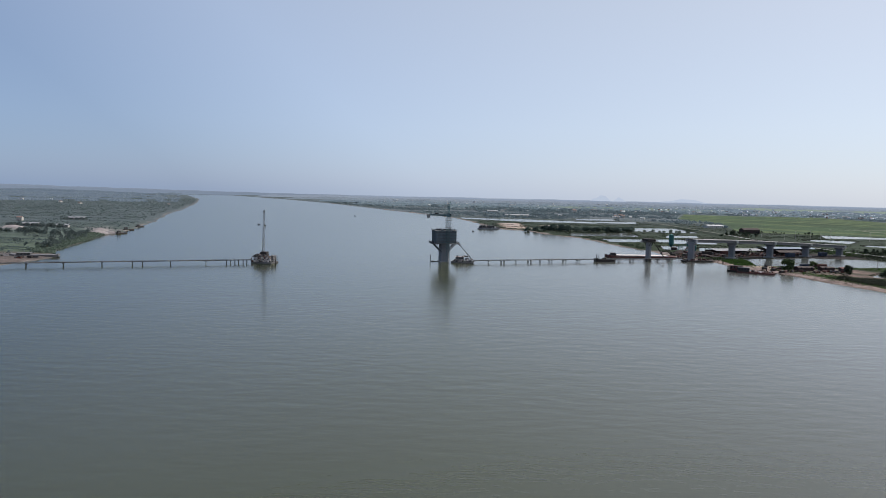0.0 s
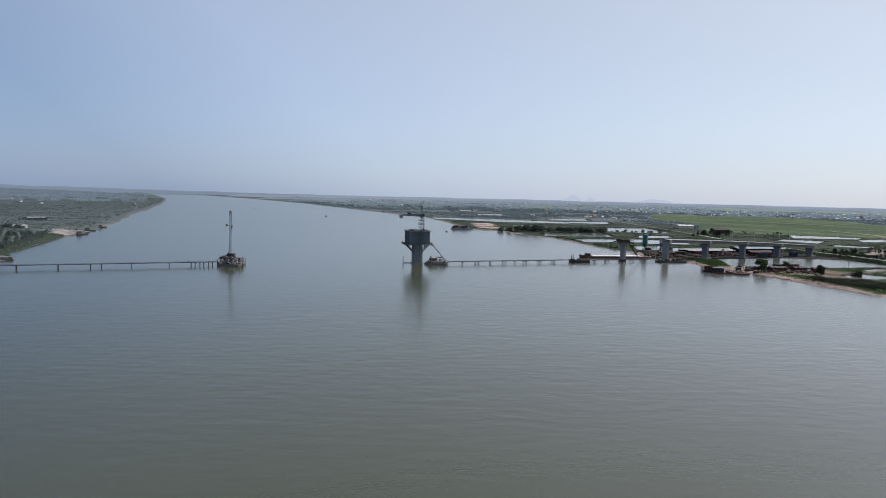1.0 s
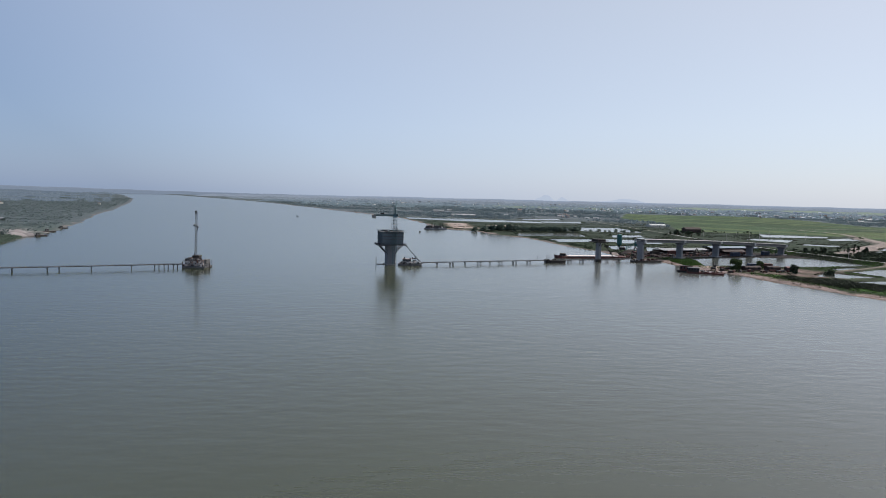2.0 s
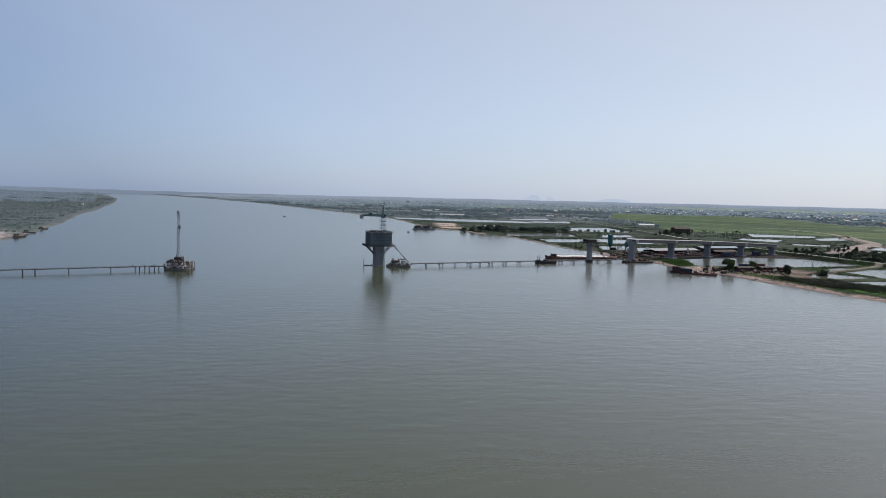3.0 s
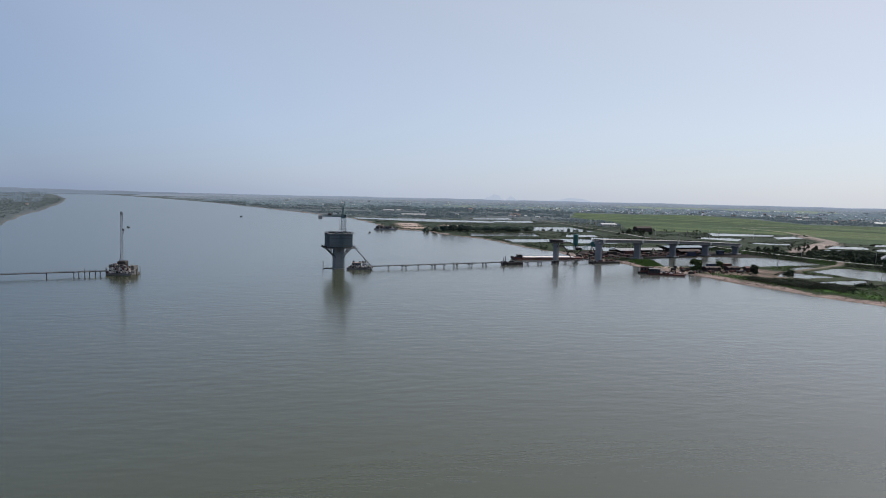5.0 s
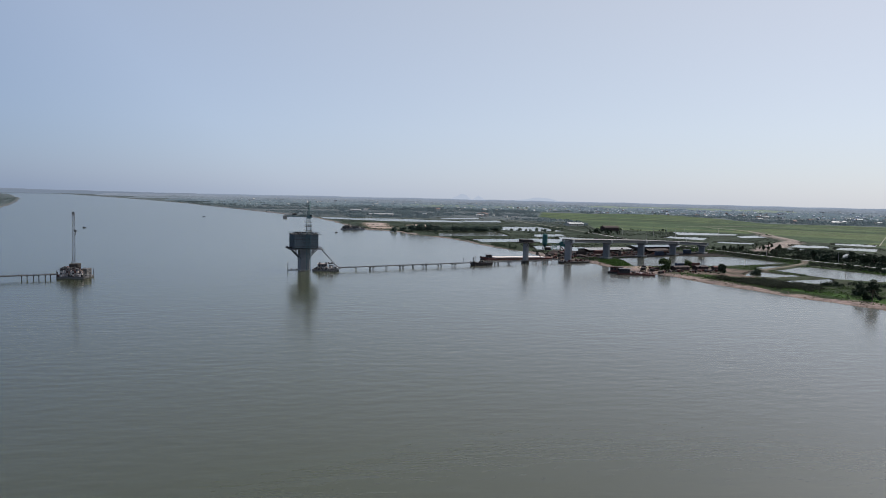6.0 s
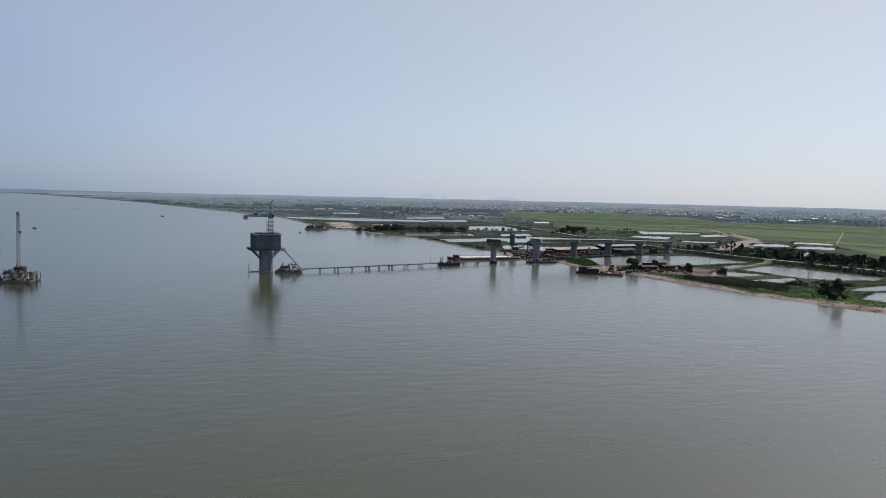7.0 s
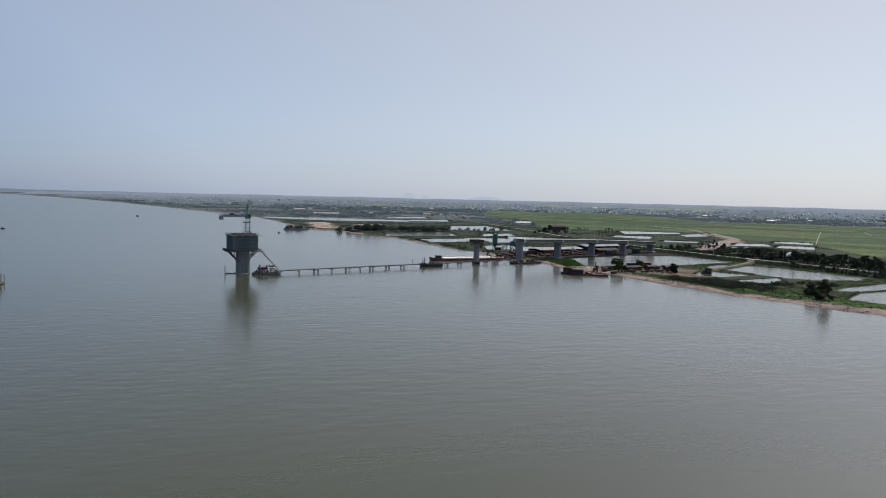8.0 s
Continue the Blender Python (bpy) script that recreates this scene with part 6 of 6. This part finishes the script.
VILLAGE = [
    house("village_house", pose(905, 1130, 1.4, 0, 0, 20), 11, 8, 3.4, 2.2, M_PLASTER, M_TILE_ROOF, "small plastered village house with red tiled roof", "house", "village houses"),
    house("village_house", pose(955, 1085, 1.4, 0, 0, -15), 13, 7, 4.0, 1.6, M_PLASTER, M_SHEET_ROOF, "plastered village house with grey sheet roof", "house", "village houses"),
    house("village_house", pose(288, 1525, 1.4, 0, 0, 5), 9, 8, 6.6, 1.8, M_PLASTER, M_TILE_ROOF, "two storey pale village house with red roof", "house", "village houses"),
    house("farm_shed", pose(90, 1400, 1.4, 0, 0, 0), 22, 9, 3.6, 1.6, M_PLASTER, M_SHEET_ROOF, "long pale farm shed with sheet metal roof", "shed", "farm sheds"),
]


def village(n, seed, box, keep):
    x, y, rs = scattered(n * 12, seed, box, keep)
    for i in range(min(n, len(x))):
        k = rs.uniform(0.45, 0.75)
        ob = copy_thing(VILLAGE[rs.choice(4, p=(0.34, 0.34, 0.24, 0.08))], pose(x[i], y[i], ground_z(x[i], y[i]), 0, 0, rs.uniform(-40, 40)))
        ob.scale = (k, k, k)


village(60, 21, (250, 950, 1750, 2000), lambda x, y: off_fields(x, y) & (inside_distance(x, y, RICE) < -60) & (bank_distance(x, y) > 40) & (np.hypot(x, y) < 2030) & (wobble(x, y, 170, 2.0) + 0.5 * wobble(x, y, 60, 1.0) > -0.05))
village(5, 22, (60, 1060, 420, 1700), lambda x, y: off_fields(x, y) & open_ground(x, y, 40))
village(7, 23, (-1200, 640, -330, 1900), lambda x, y: (bank_distance(x, y) > 25) & (np.abs(np.arctan2(x, y)) < 0.7))

SHEDS = [  # x, y, turn, length, width, wall height, roof height, roof, label
    (244, 474, 12, 40, 10, 3.0, 1.0, M_BLUE_ROOF, "long open work shed with faded blue sheet roof"),
    (199, 457, 16, 38, 12, 2.2, 1.0, M_DULL_ROOF, "long low open shed with grey sheet roof"),
    (232, 449, 16, 18, 6, 2.2, 1.0, M_BROWN_SHED, "low brown tin work shed"),
    (353, 878, 12, 23, 10, 2.6, 1.6, M_SHEET_ROOF, "long pale farm shed beside fish ponds"),
    (342, 748, 10, 20, 9, 4.2, 1.8, M_BROWN_SHED, "dark brown farm building beside the dyke road"),
    (116, 1145, 8, 42, 10, 3.2, 1.6, M_SHEET_ROOF, "long white-roofed shed behind the sand yard"),
    (345, 405, 60, 6, 5, 2.4, 1.6, M_SHEET_ROOF, "white-gabled house among trees by the dyke"),
    (-404, 702, 20, 16, 7, 2.0, 1.0, M_DULL_ROOF, "long grey roofed shed in the gardens"),
    (-336, 562, 15, 9, 6, 2.0, 1.0, M_DULL_ROOF, "pale roofed store near the sand landing"),
    (-372, 574, 15, 12, 6, 2.0, 1.0, M_DULL_ROOF, "pale roofed store near the sand landing"),
]
for i, (x, y, turn, lx, ly, h, rh, roof, label) in enumerate(SHEDS):
    house("work_shed" if i < 3 else "farm_shed", pose(x, y, ground_z(x, y), 0, 0, turn), lx, ly, h, rh, M_PLASTER if i in (3, 5, 6) else M_OLD_CONCRETE if i > 6 else M_BROWN_SHED, roof, label, "shed", "", i < 3)

for x, y, turn, lx, ly, h, rh, roof, label in ((190.5, 350, 8, 9, 4.0, 1.7, 0.6, M_BROWN_SHED, "low brown tin hut on the spit"),
                                               (203.5, 352, 5, 7, 4.0, 1.7, 0.5, M_BROWN_SHED, "dark brown tin hut on the spit"),
                                               (213, 351, -4, 5, 3.5, 1.6, 0.5, M_RUST, "rust red hut beside the pond")):
    house("tin_hut", pose(x, y, ground_z(x, y), 0, 0, turn), lx, ly, h, rh, M_BROWN_SHED, roof, label, "hut", "spit huts", False, 0.3)


# ---- the construction yard ----
def container(x, y, turn, paint, label, length=6.06, z=None):
    t = thing("site_container", pose(x, y, ground_z(x, y) if z is None else z, 0, 0, turn), label, "container", "site containers")
    bm = bmesh.new()
    block(bm, (-length / 2, -1.2, 0.05), (length / 2, 1.2, 2.6), 0.04)
    body = part("body", bm, paint, t)
    for side in (-1, 1):
        for i in range(int(length / 0.6)):
            bm = bmesh.new()
            xx = -length / 2 + 0.3 + 0.6 * i
            block(bm, (xx - 0.1, side * 1.2 - 0.05, 0.2), (xx + 0.1, side * 1.2 + 0.05, 2.45))
            part("corrugation", bm, paint, body)
    bm = bmesh.new()
    block(bm, (length / 2 - 0.02, -1.1, 0.15), (length / 2 + 0.05, 1.1, 2.5), 0.02)
    part("door", bm, paint, t)


container(197.5, 361, 6, M_BLUE_BOX, "dull blue site container by the pond")
container(206, 362, 4, M_RUST, "rust red site container by the pond")
container(159, 432, 20, M_RUST, "rust red site container behind the pier")
container(172, 436, 12, M_STEEL, "dark steel site container in the yard")
container(186, 441, 15, M_RUST, "rust red site container in the yard")
container(228, 437, 16, M_BLUE_BOX, "dull blue site container under the viaduct")
container(258, 452, 20, M_BLUE_BOX, "dull blue site container under the viaduct")


def batching_plant():
    for x, y, r, z0, z1 in ((158.4, 466.5, 1.75, 5.6, 12.4),):
        t = thing("cement_silo", pose(x, y, 1.4), "teal green cement silo on steel legs", "silo", "cement silos")
        bm = bmesh.new()
        bar(bm, (0, 0, z0 - 1.4), (0, 0, z1 - 1.4), r, r, 20)
        shell = part("shell", bm, M_GREEN_STEEL, t)
        bm = bmesh.new()
        bar(bm, (0, 0, z0 - 3.4), (0, 0, z0 - 1.4), 0.35, r, 20)
        part("hopper", bm, M_GREEN_STEEL, t)
        bm = bmesh.new()
        bar(bm, (0, 0, z1 - 1.4), (0, 0, z1 - 0.9), r, r * 0.3, 20)
        part("lid", bm, M_GREEN_STEEL, shell)
        for k in range(4):
            a = radians(45 + 90 * k)
            bm = bmesh.new()
            bar(bm, (r * 0.9 * math.cos(a), r * 0.9 * math.sin(a), -0.5), (r * 0.9 * math.cos(a), r * 0.9 * math.sin(a), z0 - 1.0), 0.22)
            part("leg", bm, M_STEEL, t)
        guard_rail(shell, [(-r * 0.6, -r * 0.6), (r * 0.6, -r * 0.6), (r * 0.6, r * 0.6), (-r * 0.6, r * 0.6), (-r * 0.6, -r * 0.6)], z1 - 1.3, 1.0, 1.0)
    t = thing("batching_plant", pose(165, 463, ground_z(165, 463), 0, 0, -12), "teal concrete mixing plant with an inclined conveyor", "machine")
    bm = bmesh.new()
    lattice(bm, (-4.5, 0, 0.6), (4.0, 0, 6.2), 1.0, 1.0, 0.14, 0.08, 8)
    part("conveyor", bm, M_GREEN_STEEL, t)
    bm = bmesh.new()
    block(bm, (3.0, -1.6, 3.4), (6.6, 1.6, 6.8), 0.1)
    part("mixer_house", bm, M_GREEN_STEEL, t)
    for x, y in ((3.2, -1.4), (6.4, -1.4), (3.2, 1.4), (6.4, 1.4)):
        bm = bmesh.new()
        bar(bm, (x, y, -0.4), (x, y, 3.5), 0.22)
        part("leg", bm, M_STEEL, t)
    bm = bmesh.new()
    for x in (-2.6, 0.2, 2.8):
        bar(bm, (x, -1.8, -0.4), (x, -1.8, 5.2), 0.26)
        bar(bm, (x, -1.8, 5.2), (x + 2.6, -1.8, 3.0), 0.2)
        bar(bm, (x, -1.8, 2.4), (x + 2.6, -1.8, 2.4), 0.2)
    part("hopper_frame", bm, M_GREEN_STEEL, t)
    bm = bmesh.new()
    bar(bm, (8.6, 0.2, 0.4), (8.6, 0.2, 4.6), 0.9, 1.1, 14)
    part("water_tank", bm, M_GREEN_STEEL, t)
    bm = bmesh.new()
    block(bm, (-7.5, -2.0, 0.8), (-3.5, 2.0, 2.6), 0.2)
    part("aggregate_bin", bm, M_STEEL, t)


batching_plant()


def excavator(x, y, z, turn, paint, label, reach=1.0):
    t = thing("excavator", pose(x, y, z, 0, 0, turn), label, "excavator", "excavators")
    for side in (-1, 1):
        bm = bmesh.new()
        block(bm, (-1.9, side * 1.1 - 0.3, 0), (1.9, side * 1.1 + 0.3, 0.8), 0.28)
        part("track", bm, M_STEEL, t)
    bm = bmesh.new()
    block(bm, (-2.2, -1.3, 0.85), (1.3, 1.3, 2.0), 0.15)
    body = part("house", bm, paint, t)
    bm = bmesh.new()
    block(bm, (0.1, -1.3, 2.0), (1.4, -0.2, 3.0), 0.1)
    cb = part("cab", bm, paint, body)
    bm = bmesh.new()
    block(bm, (0.3, -1.34, 2.2), (1.2, -1.29, 2.9))
    part("pane", bm, M_GLASS, cb)
    bm = bmesh.new()
    bar(bm, (1.0, 0.2, 1.6), (3.6 * reach, 0.2, 4.6), 0.45)
    part("boom", bm, paint, t)
    bm = bmesh.new()
    bar(bm, (3.6 * reach, 0.2, 4.6), (5.6 * reach, 0.2, 2.4), 0.34)
    part("dipper_arm", bm, paint, t)
    bm = bmesh.new()
    block(bm, (5.2 * reach, -0.4, 1.4), (6.2 * reach, 0.8, 2.5), 0.2)
    part("bucket", bm, M_STEEL, t)


excavator(170.5, 352, ground_z(170.5, 352), 60, M_STEEL, "dark excavator at work behind the pontoon")
excavator(163, 440, ground_z(163, 440), 200, M_RUST, "rusty excavator in the construction yard")
excavator(147, 430, ground_z(147, 430), 150, M_STEEL, "dark excavator loading scrap beside the pier", 1.2)
excavator(154, 424, ground_z(154, 424), 30, M_STEEL, "dark excavator with raised boom behind the pier", 1.1)
excavator(219, 447, ground_z(219, 447), 160, M_STEEL, "dark excavator beside the work shed")
excavator(198, 436, ground_z(198, 436), 20, M_STEEL, "dark excavator under the viaduct")


def heap(x, y, r, h, material, label, seed, name="sand_heap"):
    rnd = random.Random(seed)
    bm = bmesh.new()
    rings = []
    for k, f in enumerate((1.0, 0.72, 0.45, 0.2)):
        ring = []
        for i in range(18):
            a = i / 18 * math.tau
            rr = r * f * (1 + 0.18 * math.sin(a * 3 + seed) + rnd.uniform(-0.06, 0.06))
            ring.append(bm.verts.new((rr * math.cos(a), rr * math.sin(a) * 0.75, -0.5 if k == 0 else h * (1 - f) ** 0.85)))
        rings.append(ring)
    for p, q in zip(rings, rings[1:]):
        for i in range(18):
            bm.faces.new((p[i], p[(i + 1) % 18], q[(i + 1) % 18], q[i]))
    bm.faces.new(rings[-1])
    ob = part(name, bm, material, None, "", True)
    ob.matrix_basis = pose(x, y, ground_z(x, y))
    tagged(ob, label, "heap", "heaps")


for i, (x, y, r, h) in enumerate(((78, 842, 13, 1.8), (78, 800, 11, 1.5), (130, 815, 12, 1.6), (-274, 503, 8, 3.0), (-288, 532, 7, 2.6), (-268, 514, 5, 2.0), (-365, 540, 12, 3.0), (-222, 309, 5, 1.2), (-236, 321, 6, 1.5), (-252, 326, 6, 1.6), (-248, 308, 5, 1.3))):
    heap(x, y, r, h, M_PINK_SAND if x > 0 else M_GREY_SAND, "pale pinkish heap of dredged sand" if x > 0 else "greyish heap of dredged sand at the landing", 60 + i)
for i, (x, y, r, h) in enumerate(((146, 428, 4, 1.8), (155, 440, 5, 2.0), (168, 428, 4, 1.6), (180, 430, 5, 1.5), (190, 434, 4, 1.3), (160, 452, 5, 1.8), (-226, 318, 4, 1.2), (-240, 312, 5, 1.4))):
    heap(x, y, r, h, M_SOIL_HEAP, "rust brown heap of soil and scrap", 80 + i, "soil_heap")


def stack(x, y, turn, seed, n=9, spread=4.0, z=None):
    """A stack of beams, pipes and boards on the yard."""
    t = thing("material_stack", pose(x, y, ground_z(x, y) if z is None else z, 0, 0, turn), "untidy stack of rusty beams, pipes and boards", "stack", "material stacks")
    clutter(t, random.Random(seed), (-spread, -1.6, spread, 1.6, 0.0), n, [M_RUST, M_STEEL, M_RUST, M_TIMBER, M_STEEL], 1.5, 1.3)


rnd_yard = random.Random(71)
for i in range(62):
    f = rnd_yard.random()
    stack(150 + 100 * f + rnd_yard.uniform(-3, 3), 421 + 30 * f + rnd_yard.uniform(-5, 14), rnd_yard.uniform(0, 180), 100 + i)
for i, (x, y) in enumerate(((176, 349), (181, 344), (187, 343), (193, 341), (200, 344), (206, 346), (179, 356), (175, 343), (-214, 320), (-222, 312), (-232, 306), (-218, 300), (-228, 324), (-242, 318), (-238, 304), (-250, 314), (-211, 326))):
    stack(x, y, 30 * i, 160 + i, 8, 2.5)


def dock_pontoon():
    t = thing("dock_pontoon", pose(160.0, 339.6, 0, 0, 0, -27), "rust brown landing pontoon with two cabins and scrap", "pontoon")
    part("hull", hull_mesh(18, 6.0, 0.8, 0.8, 0.2), M_RUST, t)
    cabin(t, -5.6, -0.8, 0.8, 5.4, 3.6, 2.0, M_STEEL, M_GREY_STEEL)
    clutter(t, random.Random(91), (-2.2, -2.4, 8.0, 2.4, 0.8), 30, [M_RUST, M_HATCH, M_RUST, M_STEEL, M_CAGE], 0.9, 0.6)
    b = thing("house_boat", pose(152.6, 346.2, 0, 0, 0, -22), "small brown houseboat moored behind the pontoon", "boat")
    part("hull", hull_mesh(8.5, 3.6, 0.7, 0.7, 0.3), M_STEEL, b)
    cabin(b, 0, 0, 0.7, 6.2, 2.8, 2.4, M_RUST, M_SOIL_HEAP)
    p = thing("low_pontoon", pose(150.5, 396.0, 0, 0, 0, 12), "long low rusty pontoon at the foot of pier", "pontoon")
    part("hull", hull_mesh(19, 5.0, 0.8, 1.0, 0.2), M_STEEL, p)
    clutter(p, random.Random(92), (-8, -2, 8, 2, 0.8), 22, [M_RUST, M_STEEL, M_RUST, M_BROWN_SHED], 1.1, 1.2)


dock_pontoon()


def boat(x, y, turn, length, label, group="river boats", paint=None, house=1.7):
    t = thing("river_boat", pose(x, y, 0, 0, 0, turn), label, "boat", group)
    part("hull", hull_mesh(length, length * 0.24, 0.12 * length ** 0.7 + 0.3, length * 0.1, length * 0.04), paint or M_STEEL, t)
    cabin(t, -length * 0.22, 0, 0.12 * length ** 0.7 + 0.3, length * 0.28, length * 0.18, min(house, 0.2 * length), M_TIMBER, M_GREY_STEEL, "cabin")
    if house > 3:
        clutter(t, random.Random(int(x * 7 + y)), (-length * 0.05, -length * 0.08, length * 0.4, length * 0.08, 0.12 * length ** 0.7 + 0.3), 9, [M_GREY_STEEL, M_CRANE_GREY, M_PALE, M_CAGE], 1.0, 2.0)
    if length > 5:
        bm = bmesh.new()
        bar(bm, (length * 0.1, 0, 0.4), (length * 0.1, 0, 3.0 if house < 3 else 6.5), 0.08 if house < 3 else 0.3)
        part("mast", bm, M_STEEL, t)


for x, y, turn, ln in ((-150, 1023, 20, 3.6), (-329, 1307, 100, 4), (-206, 700, 15, 3.0), (-345, 1341, 80, 4), (24, 668, 40, 2.6)):
    boat(x, y, turn, ln, "small dark wooden river boat")
for x, y, turn, ln in ((37, 723, -8, 13), (47, 724, 4, 13), (41, 731, -20, 12), (50, 733, 10, 12), (38, 740, -14, 11), (47, 742, 6, 12), (40, 751, -10, 12)):
    boat(x, y, turn, ln, "moored grey sand barge by the sand yard", "sand barges", M_CRANE_GREY, 3.4)
for x, y, turn, ln in ((-262, 516, 60, 9), (-278, 560, 50, 9), (-292, 610, 60, 8)):
    boat(x, y, turn, ln, "weathered grey cargo boat at the landing", "landing boats", M_HULL if ln > 15 else M_STEEL)


for x, y, turn, ln in ((-214, 333, 20, 22), (-230, 327, 12, 18), (-236, 333, 16, 15)):
    boat(x, y, turn, ln, "long low weathered cargo boat at the muddy landing", "landing boats", M_HULL, 0.9)


# ---- poles ----
def pole(x, y, high, label="slim concrete power pole"):
    t = thing("power_pole", pose(x, y, ground_z(x, y)), label, "pole", "power poles")
    bm = bmesh.new()
    bar(bm, (0, 0, -0.6), (0, 0, high), 0.17, 0.10, 8)
    part("shaft", bm, M_OLD_CONCRETE, t)
    bm = bmesh.new()
    bar(bm, (-0.9, 0, high - 0.5), (0.9, 0, high - 0.5), 0.12)
    part("crossarm", bm, M_STEEL, t)


for x, y, h in ((296, 703, 9), (320, 672, 9), (343, 650, 9), (358, 651, 9), (369, 652, 9), (380, 654, 9), (410, 640, 9), (286, 560, 8), (287, 500, 8), (296, 420, 8), (310, 375, 8),
                (205, 369, 4.5), (217, 371, 4.5), (240, 366, 4.5), (262, 318, 3.5)):
    pole(x, y, h)
